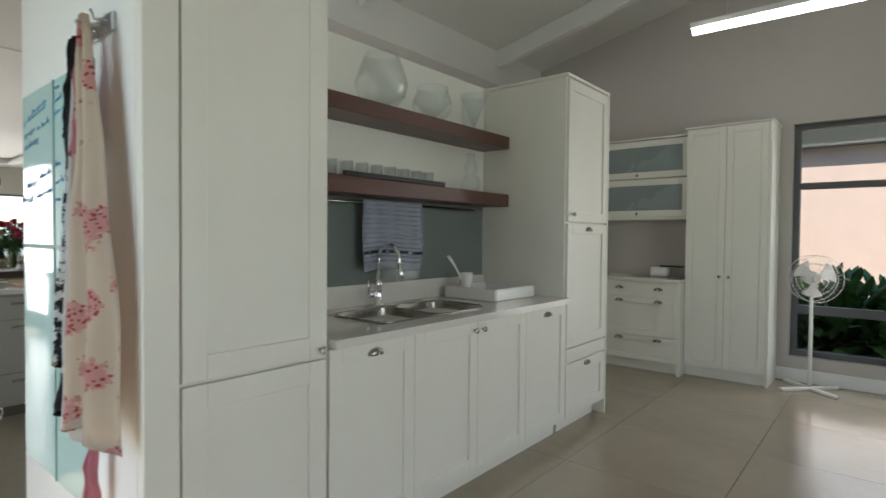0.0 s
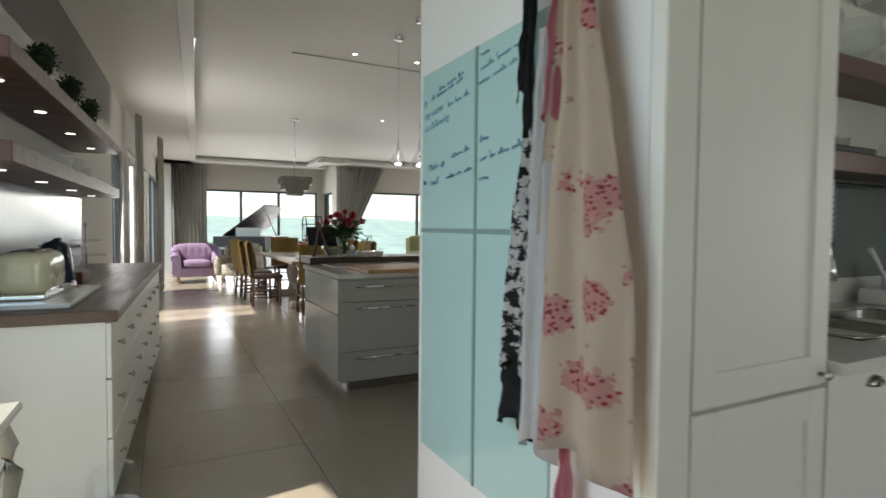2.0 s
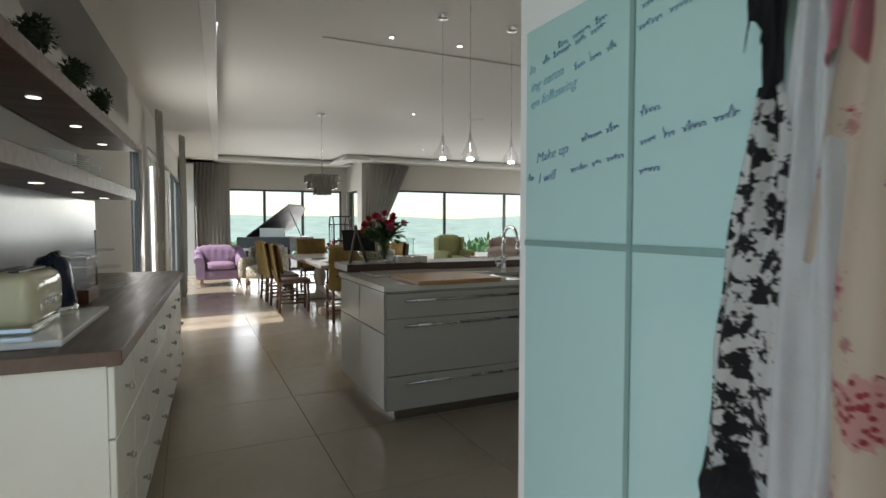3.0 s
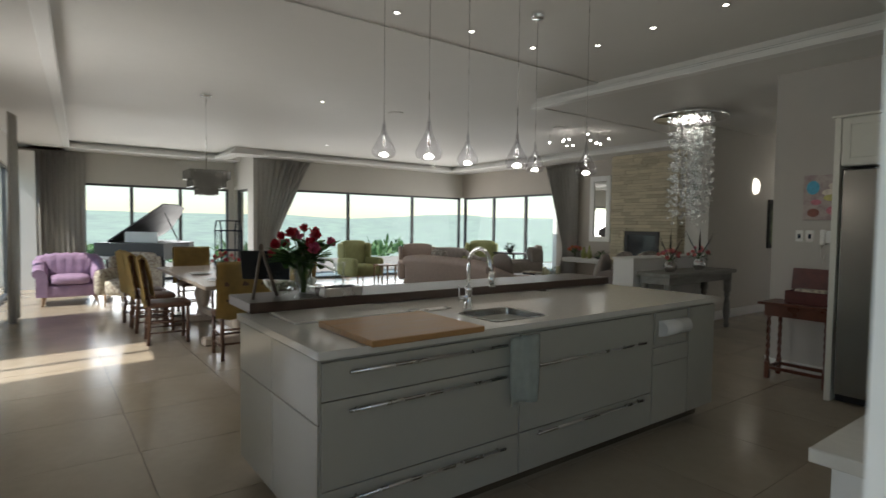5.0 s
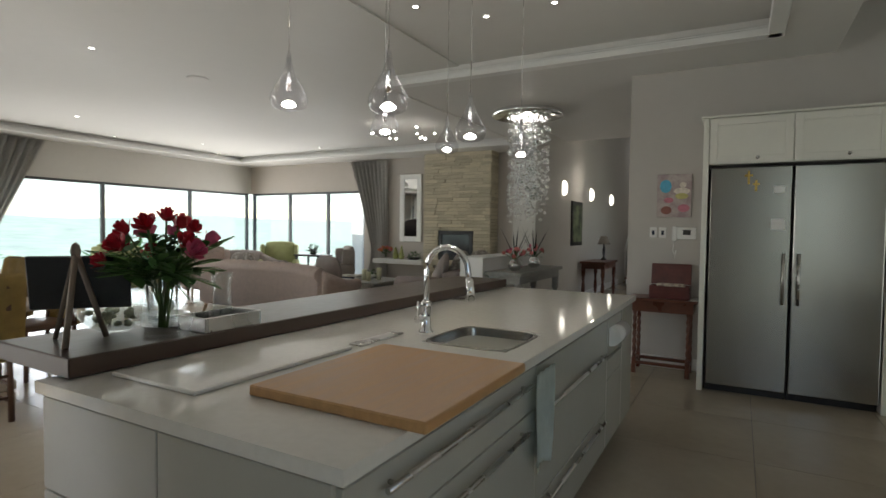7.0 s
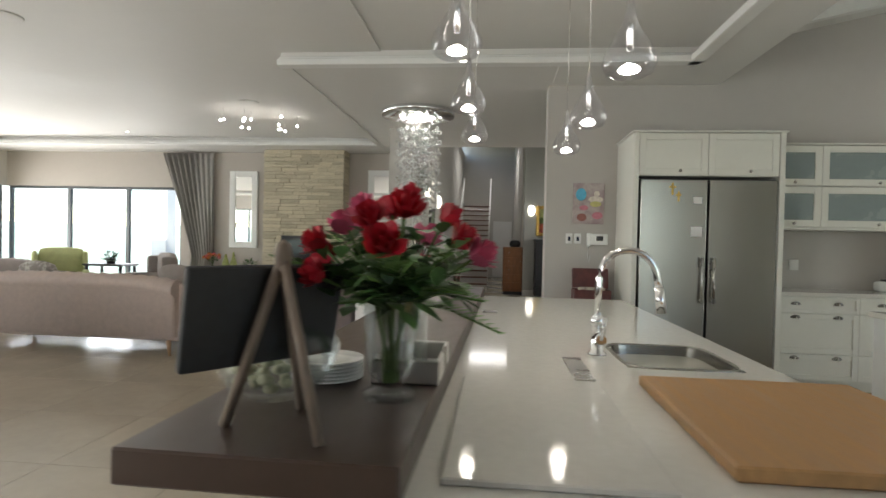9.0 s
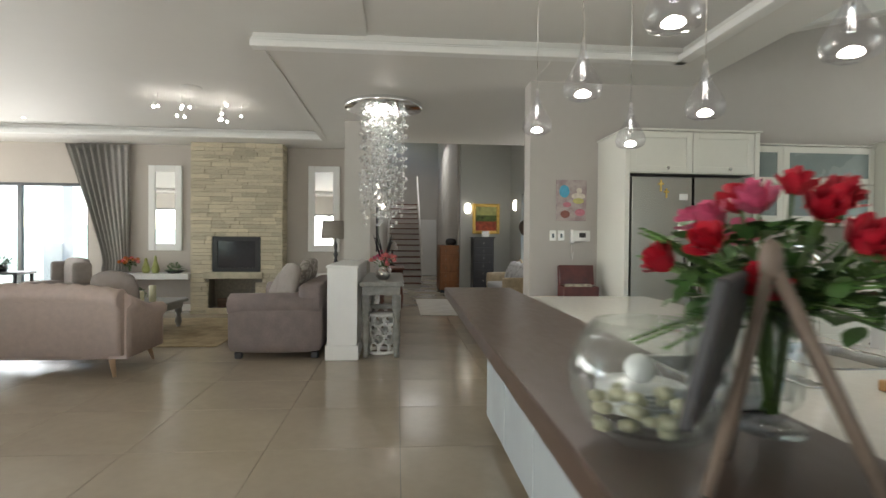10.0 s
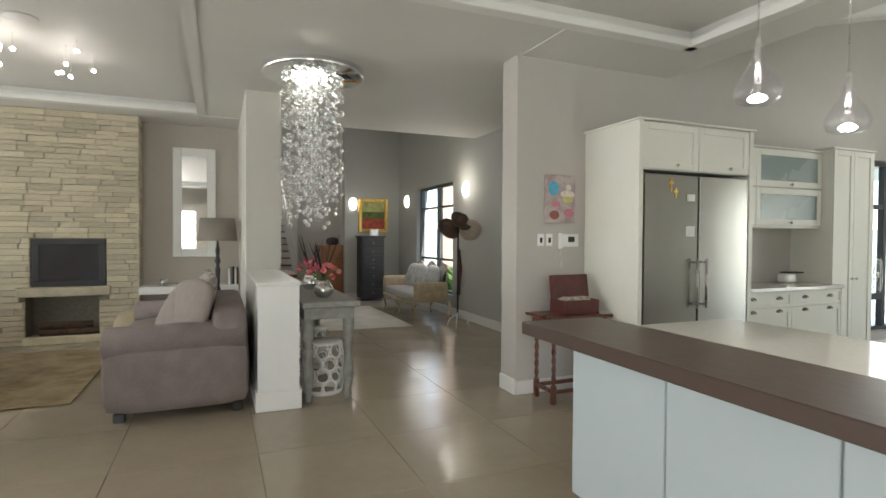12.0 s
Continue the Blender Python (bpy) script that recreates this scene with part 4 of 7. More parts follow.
for i, xa in enumerate((-4.34, -3.73)):
    f = thing("refrigerator" if i == 0 else "freezer", "tall brushed stainless steel fridge door with bar handle", "refrigerator", "fridge and freezer pair")
    box("body", (xa, xa + 0.60, 5.60, 6.2, 0.05, 1.94), BLACK, f)
    dd = box("door", (xa + 0.008, xa + 0.597, 5.545, 5.60, 0.07, 1.93), STEEL, f, 0.006, seg=2)
    b = bmesh.new()
    hx = xa + (0.555 if i == 0 else 0.05)
    tube(b, [(hx, 5.50, 0.80), (hx, 5.50, 1.22)], 0.011)
    for zz in (0.83, 1.19):
        tube(b, [(hx, 5.546, zz), (hx, 5.50, zz)], 0.008)
    part("handle", b, SATIN, dd)
    box("plinth", (xa, xa + 0.60, 5.62, 6.2, 0.0, 0.05), BLACK, f)
for n_, c, m_, lab, cat in (("fridge_thermometer", (-3.87, -3.79, 5.530, 5.545, 1.71, 1.77), WHITE, "small white thermometer on the fridge door", "thermometer"),
                            ("note", (-3.88, -3.78, 5.541, 5.545, 1.41, 1.50), WHITE, "white paper note on the fridge door", "note"),
                            ("magnet", (-4.08, -4.02, 5.538, 5.545, 1.79, 1.90), GOLD, "gold cross magnet on the fridge door", "magnet"),
                            ("magnet", (-4.02, -3.97, 5.538, 5.545, 1.73, 1.82), GOLD, "gold cross magnet on the fridge door", "magnet")):
    if n_ == "magnet":
        b = bmesh.new()
        xm, zm = (c[0] + c[1]) / 2, c[4] + (c[5] - c[4]) * 0.65
        bx(b, xm - 0.008, xm + 0.008, c[2], c[3], c[4], c[5], 0.002), bx(b, c[0], c[1], c[2] + 0.001, c[3], zm - 0.008, zm + 0.008, 0.002)
        ob = part(n_, b, m_)
    else:
        ob = box(n_, c, m_, bev=0.002)
    tagged(ob, lab, cat)

for xa, xb in ((-3.07, -2.33), (-2.33, -1.56)):
    c = thing("drawer_cabinet", "cream drawer cabinet with cup handles under the worktop", "cabinet", "scullery drawer cabinets")
    box("body", (xa, xb, 5.69, 6.24, 0.1, 0.885), CREAM, c)
    box("plinth", (xa, xb, 5.75, 6.24, 0, 0.1), CREAM, c)
    for z0, h in ((0.11, 0.24), (0.355, 0.37), (0.73, 0.15)):
        dd = shaker(c, xb - xa, h, face(xa, 5.69, z0, 0), "drawer", 0.05 if h > 0.2 else 0.03)
        for u in (0.25, 0.75):
            cup(dd, (xb - xa) * u, -0.022, h - 0.045 if h > 0.2 else h / 2)
tagged(box("worktop", (-3.07, -1.54, 5.65, 6.24, 0.885, 0.92), QUARTZ, bev=0.003), "white worktop over the drawer cabinets", "worktop")
tagged(box("cabinet_end", (-1.575, -1.545, 5.66, 6.24, 0, 0.884), CREAM), "cream end panel of the drawer cabinets", "cabinet end")
for i, (xa, xb) in enumerate(((-3.07, -2.56), (-2.56, -1.55))):
    for z0 in (1.53, 1.925):
        c = thing("wall_cabinet", "cream wall cabinet with a frosted glass flap", "cabinet", "glass wall cabinets")
        box("body", (xa, xb, 5.92, 6.24, z0, z0 + 0.39), CREAM, c)
        dd = shaker(c, xb - xa, 0.385, face(xa, 5.92, z0 + 0.003, 0), "door", 0.065, panel=FROST)
        knob(dd, (xb - xa) * 0.5, -0.022, 0.03)
tagged(box("cornice", (-3.07, -1.55, 5.88, 6.24, 2.318, 2.335), CREAM, bev=0.003), "thin cream cornice over the wall cabinets", "cornice")
tagged(box("light_shelf", (-3.07, -1.55, 5.9, 6.24, 1.505, 1.528), CREAM, bev=0.003), "thin cream board under the wall cabinets", "shelf")
cu = thing("tall_cupboard", "tall cream double door cupboard beside the window", "cabinet", "scullery cabinets")
box("body", (-1.54, -0.86, 5.80, 6.24, 0.1, 2.35), CREAM, cu)
box("plinth", (-1.54, -0.87, 5.84, 6.24, 0, 0.1), CREAM, cu)
box("crown", (-1.56, -0.83, 5.77, 6.24, 2.35, 2.37), CREAM, cu, 0.004)
box("side_panel", (-0.86, -0.84, 5.785, 6.24, 0, 2.35), CREAM, cu)
for i, xa in enumerate((-1.54, -1.20)):
    dd = shaker(cu, 0.34, 2.24, face(xa, 5.80, 0.105, 0), frame_w=0.06)
    knob(dd, 0.30 if i == 0 else 0.04, -0.022, 0.86)

# ---- south counter with open shelves ----
sc = []
for i in range(4):
    xa = -0.78 * (i + 1)
    c = thing("drawer_cabinet", "cream drawer cabinet with dark knobs under the brown counter", "cabinet", "south counter drawers")
    c.matrix_world = SOUTH
    box("body", (xa, xa + 0.78, -0.60, -0.022, 0.11, 0.87), CREAM, c)
    box("plinth", (xa, xa + 0.74, -0.58, -0.09, 0, 0.11), CREAM, c)
    for z0, h in ((0.12, 0.25), (0.375, 0.25), (0.63, 0.235)):
        for k in range(2):
            dd = box("drawer", (xa + 0.39 * k + 0.003, xa + 0.39 * (k + 1) - 0.003, -0.022, 0.0, z0, z0 + h), CREAM, c, 0.003)
            knob(dd, xa + 0.39 * k + 0.195, 0.0, z0 + h / 2, (0, 1))
ct = box("counter_top", (-3.14, 0.02, -0.62, 0.025, 0.871, 0.92), WALNUT, bev=0.003)
ct.matrix_world = SOUTH
tagged(ct, "dark brown wooden counter top over cream drawers", "counter")
bsp = box("splashback", (-3.12, 0.2, -0.618, -0.606, 0.921, 1.50), SPLASHB)
bsp.matrix_world = SOUTH
tagged(bsp, "blue-grey ribbed splashback over the brown counter", "splashback")
for z in (1.50, 1.87):
    s = box("floating_shelf", (-2.75, 0.2, -0.605, -0.27, z, z + 0.075), SHELFW, bev=0.003)
    s.matrix_world = SOUTH
    tagged(s, "thick dark wooden floating shelf with small lights", "shelf", "counter shelves")
    for x in (-2.4, -1.65, -0.9, -0.2):
        b = bmesh.new()
        lathe(b, [(0, 0), (0.028, 0), (0.028, -0.003), (0, -0.003)], (x, -0.42, z - 0.0005), 14)
        o = part("shelf_light", b, emit("shelf_spot", (1, 0.95, 0.85), 1.3) if "shelf_spot" not in bpy.data.materials else bpy.data.materials["shelf_spot"])
        o.matrix_world = SOUTH
        tagged(o, "small round recessed light under the shelf", "light", "shelf lights")

# ---- lounge ----
fire = thing("fireplace", "ledge stone chimney breast with built-in black fireplace and log niche", "fireplace")
SX = (-10.1, -8.53)
fb = bmesh.new()
bx(fb, SX[0] + 0.03, SX[1] - 0.03, 10.40, 10.76, 1.31, 3.04), bx(fb, SX[0] + 0.03, -9.74, 10.40, 10.76, 0.60, 1.31), bx(fb, -8.91, SX[1] - 0.03, 10.40, 10.76, 0.60, 1.31)
bx(fb, SX[0] + 0.03, -9.80, 10.40, 10.76, 0, 0.6), bx(fb, -9.0, SX[1] - 0.03, 10.40, 10.76, 0, 0.6), bx(fb, -9.80, -9.0, 10.70, 10.76, 0, 0.6)
bx(fb, -9.8, -9.0, 10.40, 10.70, 0.0, 0.08), bx(fb, -9.74, -8.91, 10.70, 10.76, 0.6, 1.31)
part("breast", fb, MORTAR, fire)
box("hearth", (-9.82, -8.9, 10.30, 10.40, 0.0, 0.10), STONE, fire, 0.01)
box("mantel", (-9.88, -8.86, 10.31, 10.40, 0.61, 0.73), STONE, fire, 0.012)
fr = bmesh.new()
bx(fr, -9.73, -8.92, 10.36, 10.40, 1.275, 1.345, 0.004), bx(fr, -9.73, -8.92, 10.36, 10.40, 0.735, 0.805, 0.004), bx(fr, -9.73, -9.65, 10.36, 10.40, 0.805, 1.275), bx(fr, -9.00, -8.92, 10.36, 10.40, 0.805, 1.275)
part("firebox_frame", fr, BLACK, fire)
box("firebox_door", (-9.65, -9.00, 10.38, 10.39, 0.805, 1.275), FIREBOX, fire)
for sx0, sx1 in ((-12.0, -10.1), (-8.53, -7.28)):
    tagged(box("wall_shelf", (sx0 + 0.0 if sx0 > -12 else -11.4, sx1 - 0.003, 10.28, 10.74, 0.60, 0.70), TRIM, bev=0.006), "white floating shelf beside the fireplace", "shelf", "fireside shelves")
rl = random.Random(6)
for i in range(9):
    b = bmesh.new()
    tube(b, [(0, 0, 0), (0.05, 0.002, 0.004), (0.3, 0.0, 0)], [0.045, 0.05, 0.044], 9)
    o = part("log", b, LOGS)
    o.matrix_world = pose(-9.7 + 0.1 * (i % 5) + rl.uniform(0, 0.03), 10.47 + 0.03 * rl.random(), 0.13 + 0.085 * (i // 5), 0, 0, rl.uniform(-12, 12)) if i < 9 else None
    tagged(o, "rough split firewood log in the niche", "firewood", "firewood logs")
# mirror glass stands in for the bright view through two narrow windows
for x0, x1, z0, z1 in ((-10.96, -10.38, 1.09, 2.62), (-8.15, -7.58, 1.09, 2.66)):
    mi = thing("wall_mirror", "tall narrow mirror in a wide white frame, standing in for a window", "mirror", "fireside mirrors")
    b = bmesh.new()
    for c in ((x0, x0 + 0.12, z0, z1), (x1 - 0.12, x1, z0, z1), (x0 + 0.12, x1 - 0.12, z0, z0 + 0.12), (x0 + 0.12, x1 - 0.12, z1 - 0.12, z1)):
        bx(b, c[0], c[1], 10.715, 10.76, c[2], c[3], 0.008)
    part("frame", b, TRIM, mi)
    box("glass", (x0 + 0.115, x1 - 0.115, 10.735, 10.75, z0 + 0.115, z1 - 0.115), MIRROR, mi)


def chair_leg(parent, x, y, h, material=LEGWOOD, r=0.028, splay=(0, 0)):
    b = bmesh.new()
    tube(b, [(x, y, h), (x + splay[0] * 0.3, y + splay[1] * 0.3, h * 0.7), (x + splay[0], y + splay[1], 0)], [r, r * 0.85, r * 0.5], 10)
    return part("leg", b, material, parent)


def chesterfield(name, label, w, material, at, rz, group="", legs=LEGWOOD, back_h=0.86, d=0.92, scroll=True, tuft=True):
    """A sofa facing local -y: seat, sloped rolled back, two arms, feet."""
    s = thing(name, label, "sofa" if w > 1.2 else "armchair", group, at, rz)
    h = w / 2
    b = bmesh.new()
    soft(b, -h + 0.04, h - 0.04, -d / 2 + 0.03, d / 2 - 0.1, 0.14, 0.36, 0.05)
    part("base", b, material, s)
    n = 2 if w > 1.5 else 1
    for i in range(n):
        a = -h + 0.2 + (w - 0.4) * i / n
        b = bmesh.new()
        soft(b, a + 0.005, a + (w - 0.4) / n - 0.005, -d / 2, d / 2 - 0.24, 0.36, 0.50, 0.05, 0.02)
        part("seat_cushion", b, material, s)
    # rolled back, swept along x, leaning outward
    b = bmesh.new()
    prof = [(d / 2 - 0.26, 0.2), (d / 2 - 0.22, 0.55), (d / 2 - 0.18, back_h - 0.12), (d / 2 - 0.16, back_h - 0.02), (d / 2 - 0.09, back_h + 0.02), (d / 2 + 0.0, back_h), (d / 2 + 0.05, back_h - 0.05), (d / 2 + 0.04, back_h - 0.12), (d / 2 - 0.02, back_h - 0.16), (d / 2 - 0.04, 0.2)]
    nn = int(w / 0.045)
    rings = []
    for i in range(nn + 1):
        u = -1 + 2 * i / nn
        dz = -0.06 * abs(u) ** 4
        pk = 0.012 * math.cos(i * math.pi * 0.62) if tuft else 0
        rings.append([b.verts.new((u * h * 0.985, y + pk * (1 if k in (2, 3, 4) else 0.2), z + (dz if z > 0.5 else 0) + (pk * 0.8 if k in (3, 4, 5) else 0))) for k, (y, z) in enumerate(prof)])
    m_ = len(prof)
    for r0, r1 in zip(rings, rings[1:]):
        for k in range(m_):
            b.faces.new([r0[k], r0[(k + 1) % m_], r1[(k + 1) % m_], r1[k]]).smooth = True
    b.faces.new(rings[0]), b.faces.new(rings[-1][::-1])
    part("backrest", b, material, s)
    for sg in (-1, 1):
        b = bmesh.new()
        prof2 = [(0.16, 0.16), (0.16, 0.5), (0.13, 0.58), (0.07, 0.62), (0.0, 0.62), (-0.045, 0.58), (-0.045, 0.52), (0.0, 0.47), (0.0, 0.16)]
        rr = []
        for i in range(7):
            v = i / 6
            y = -d / 2 + 0.02 + (d - 0.12) * v
            lift = (back_h - 0.64) * 0.75 * max(0, v - 0.35) / 0.65 if scroll else 0
            rr.append([b.verts.new((sg * (h - x), y, z + (lift if z > 0.45 else 0))) for x, z in prof2])
        for r0, r1 in zip(rr, rr[1:]):
            for k in range(9):
                b.faces.new([r0[k], r0[(k + 1) % 9], r1[(k + 1) % 9], r1[k]]).smooth = True
        b.faces.new(rr[0]), b.faces.new(rr[-1][::-1])
        part("armrest", b, material, s)
        for yy in (-d / 2 + 0.1, d / 2 - 0.08):
            chair_leg(s, sg * (h - 0.12), yy, 0.16, legs, 0.03, (sg * 0.04, 0.03 if yy > 0 else -0.03))
    return s


def cushion(label, material, at, rot, s=0.46):
    b = bmesh.new()
    soft(b, -s / 2, s / 2, -0.05, 0.05, -s / 2, s / 2, 0.045, 0.045)
    ob = part("cushion", b, material)
    ob.matrix_world = pose(*at, *rot)
    return tagged(ob, label, "cushion", "lounge cushions")


chesterfield("pink_sofa", "dusty pink chesterfield sofa with rolled back and turned legs", 2.5, PINKSOFA, (-10.32, 6.35, 0), 180, back_h=0.86)
cushion("taupe cloth cushion on the pink sofa", TAUPE, (-9.45, 6.55, 0.72), (-12, 0, 175), 0.42)
cushion("patterned cushion on the pink sofa", PATCUSH, (-11.2, 6.5, 0.72), (-12, 0, 184), 0.42)
gs = thing("grey_sofa", "mauve-grey velvet sofa with plump seat beside the half wall", "sofa", at=(0, 0, 0))
b = bmesh.new()
soft(b, -8.30, -7.36, 6.68, 8.55, 0.07, 0.42, 0.05)
part("base", b, GREYSOFA, gs)
for ya, yb in ((6.62, 6.86), (8.37, 8.6)):
    b = bmesh.new()
    soft(b, -8.34, -7.34, ya, yb, 0.07, 0.60, 0.07, 0.01)
    tube(b, [(-8.35, (ya + yb) / 2, 0.58), (-8.33, (ya + yb) / 2, 0.58), (-7.36, (ya + yb) / 2, 0.60)], [0.10, 0.13, 0.13], 16)
    part("armrest", b, GREYSOFA, gs)
b = bmesh.new()
soft(b, -7.62, -7.33, 6.64, 8.58, 0.07, 0.82, 0.08, 0.01)
part("backrest", b, GREYSOFA, gs)
for ya, yb in ((6.88, 7.6), (7.62, 8.36)):
    b = bmesh.new()
    soft(b, -8.34, -7.62, ya, yb, 0.40, 0.56, 0.06, 0.025)
    part("seat_cushion", b, GREYSOFA, gs)
for x, y in ((-8.24, 6.72), (-7.42, 6.72), (-8.24, 8.5), (-7.42, 8.5)):
    box("foot", (x - 0.04, x + 0.04, y - 0.04, y + 0.04, 0, 0.075), BLACK, gs, 0.01)
cushion("large taupe scatter cushion on the grey sofa", TAUPE, (-7.78, 6.98, 0.76), (-16, 0, -62), 0.50)
cushion("patterned scatter cushion on the grey sofa", PATCUSH, (-7.70, 7.35, 0.80), (-18, 0, -80), 0.48)
cushion("taupe scatter cushion on the grey sofa", TAUPE, (-7.90, 7.15, 0.72), (-24, 8, -70), 0.42)
cushion("patterned scatter cushion on the grey sofa", PATCUSH, (-7.72, 8.05, 0.80), (-16, 0, -95), 0.46)
po = bmesh.new()
soft(po, -8.62, -8.18, 8.9, 9.45, 0.0, 0.52, 0.12, 0.03)
tagged(part("pouffe", po, mat("beige_velvet", (0.38, 0.32, 0.21), 0.85, scale=9, vary=0.1, bump=0.2)), "beige velvet pouffe by the fireplace", "pouffe")
rg = box("rug", (-12.2, -8.68, 7.35, 9.75, 0.003, 0.014), RUG, bev=0.003)
tagged(rg, "gold and brown patterned rug under the coffee table", "rug")
rg = box("hall_rug", (-6.1, -4.75, 10.0, 12.6, 0.003, 0.012), PALERUG, bev=0.003)
tagged(rg, "pale rug in the hall", "rug")


def turned_leg(parent, x, y, h, material, r=0.04):
    b = bmesh.new()
    lathe(b, [(0, 0), (r * 0.55, 0), (r * 0.7, h * 0.06), (r * 0.5, h * 0.1), (r * 0.95, h * 0.3), (r * 0.8, h * 0.5), (r * 0.5, h * 0.62), (r * 0.9, h * 0.68), (r * 0.6, h * 0.72), (r, h * 0.76), (r, h), (0, h)], (x, y, 0), 14)
    return part("leg", b, material, parent)


cf = thing("coffee_table", "long grey-washed wooden coffee table with turned legs", "table")
box("tabletop", (-11.0, -9.62, 7.9, 9.0, 0.38, 0.43), GREYWOOD, cf, 0.006)
box("apron_rail", (-10.94, -9.68, 7.96, 8.94, 0.30, 0.38), GREYWOOD, cf)
for x in (-10.9, -9.73):
    for y in (8.0, 8.9):
        turned_leg(cf, x, y, 0.30, GREYWOOD, 0.05)
cs = thing("console_table", "grey-washed console table with turned legs behind the half wall", "table")
box("tabletop", (-6.925, -6.44, 6.60, 8.36, 0.80, 0.85), GREYWOOD, cs, 0.006)
box("apron_rail", (-6.90, -6.48, 6.66, 8.30, 0.70, 0.80), GREYWOOD, cs)
for x in (-6.86, -6.52):
    for y in (6.70, 8.26):
        turned_leg(cs, x, y, 0.70, GREYWOOD, 0.05)


def lattice_stool(at):
    """A white ceramic garden stool pierced with a ring lattice."""
    s = thing("garden_stool", "white pierced lattice ceramic garden stool under the console", "stool", "garden stools", at)
    prof = lambda z: 0.165 + 0.02 * math.sin(math.pi * z / 0.46)
    b = bmesh.new()
    lathe(b, [(0, 0.43), (0.155, 0.43), (0.17, 0.435), (0.172, 0.455), (0.155, 0.465), (0, 0.47)], seg=28)
    part("seat", b, WHITE, s)
    b = bmesh.new()
    lathe(b, [(0.15, 0), (0.172, 0), (0.178, 0.03), (0.165, 0.04), (0.15, 0.03), (0.15, 0)], seg=28)
    part("base_ring", b, WHITE, s)
    b = bmesh.new()
    for k in range(4):
        for j in range(9):
            a0 = 2 * math.pi * (j + 0.5 * (k % 2)) / 9
            zc = 0.075 + 0.105 * k
            pts = []
            for i in range(13):
                q = 2 * math.pi * i / 12
                z = zc + 0.062 * math.sin(q)
                a = a0 + 0.33 * math.cos(q)
                pts.append((prof(z) * math.cos(a), prof(z) * math.sin(a), z))
            tube(b, pts, 0.010, 5, False)
    part("lattice", b, WHITE, s)
    return s


st = lattice_stool((-6.69, 6.98, 0))
copy_thing(st, pose(-6.69, 7.7, 0))


def armchair(label, material, at, rz, high=1.0, w=0.78):
    s = thing("armchair", label, "armchair", "lounge armchairs", at, rz)
    b = bmesh.new()
    soft(b, -w / 2 + 0.08, w / 2 - 0.08, -0.36, 0.28, 0.2, 0.46, 0.06, 0.02)
    part("seat", b, material, s)
    b = bmesh.new()
    soft(b, -w / 2 + 0.04, w / 2 - 0.04, 0.22, 0.38, 0.2, high, 0.07, 0.02)
    part("backrest", b, material, s)
    for sg in (-1, 1):
        b = bmesh.new()
        soft(b, sg * w / 2 - 0.08, sg * w / 2 + 0.06, -0.36, 0.34, 0.2, 0.62, 0.06, 0.01)
        part("armrest", b, material, s)
        b = bmesh.new()
        soft(b, sg * w / 2 - 0.06, sg * w / 2 + 0.03, 0.08, 0.36, 0.6, high - 0.05, 0.045)
        part("wing", b, material, s)
        for y in (-0.3, 0.3):
            chair_leg(s, sg * (w / 2 - 0.08), y, 0.22, LEGWOOD, 0.026)
    return s


armchair("olive green wing armchair by the window", GREENUP, (-14.4, 6.45, 0), 100, 1.02)
armchair("olive green wing armchair by the window", GREENUP, (-13.6, 9.6, 0), 40, 1.02)
armchair("grey-pink wing armchair by the sofa", PINKSOFA, (-13.0, 7.2, 0), 60, 0.98)
armchair("taupe buttoned armchair beside the fireplace shelf", TAUPE, (-11.75, 9.4, 0), -40, 0.98)
s2 = chesterfield("taupe_sofa", "brown sofa with cushions facing the pink sofa", 2.0, TAUPE, (-13.6, 8.4, 0), 90, back_h=0.84)
chesterfield("lilac_armchair", "lilac velvet buttoned tub chair by the piano", 0.95, LILAC, (-14.1, 0.62, 0), -90 + 180, back_h=0.84, d=0.85)
armchair("cream floral armchair near the piano", FLORAL_CH, (-13.3, 1.45, 0), 60, 0.88, 0.7)
sidet = thing("side_table", "dark round-edged side table with a plant", "table", at=(-13.0, 10.1, 0))
box("tabletop", (-0.4, 0.4, -0.25, 0.25, 0.70, 0.74), BLACK, sidet, 0.01)
for x in (-0.34, 0.34):
    for y in (-0.2, 0.2):
        turned_leg(sidet, x, y, 0.70, BLACK, 0.03)
smallt = thing("end_table", "small wooden end table by the green armchair", "table", at=(-13.75, 6.75, 0))
box("tabletop", (-0.22, 0.22, -0.22, 0.22, 0.46, 0.49), LEGWOOD, smallt, 0.006)
for x in (-0.18, 0.18):
    for y in (-0.18, 0.18):
        turned_leg(smallt, x, y, 0.46, LEGWOOD, 0.024)
fl = thing("floor_lamp", "floor lamp with turned dark stand and taupe drum shade", "lamp", at=(-7.56, 9.95, 0))
b = bmesh.new()
lathe(b, [(0, 0), (0.15, 0), (0.15, 0.03), (0.05, 0.06), (0.03, 0.12), (0.045, 0.18), (0.025, 0.25), (0.03, 0.6), (0.045, 0.66), (0.025, 0.72), (0.035, 0.95), (0.02, 1.0), (0.04, 1.06), (0.02, 1.12), (0.03, 1.2), (0.012, 1.3), (0.012, 1.45), (0, 1.45)], seg=14)
part("stand", b, BLACK, fl)
b = bmesh.new()
lathe(b, [(0.25, 1.33), (0.22, 1.63), (0.215, 1.63), (0.245, 1.33), (0.25, 1.33)], seg=32)
part("shade", b, LAMPSHADE, fl)


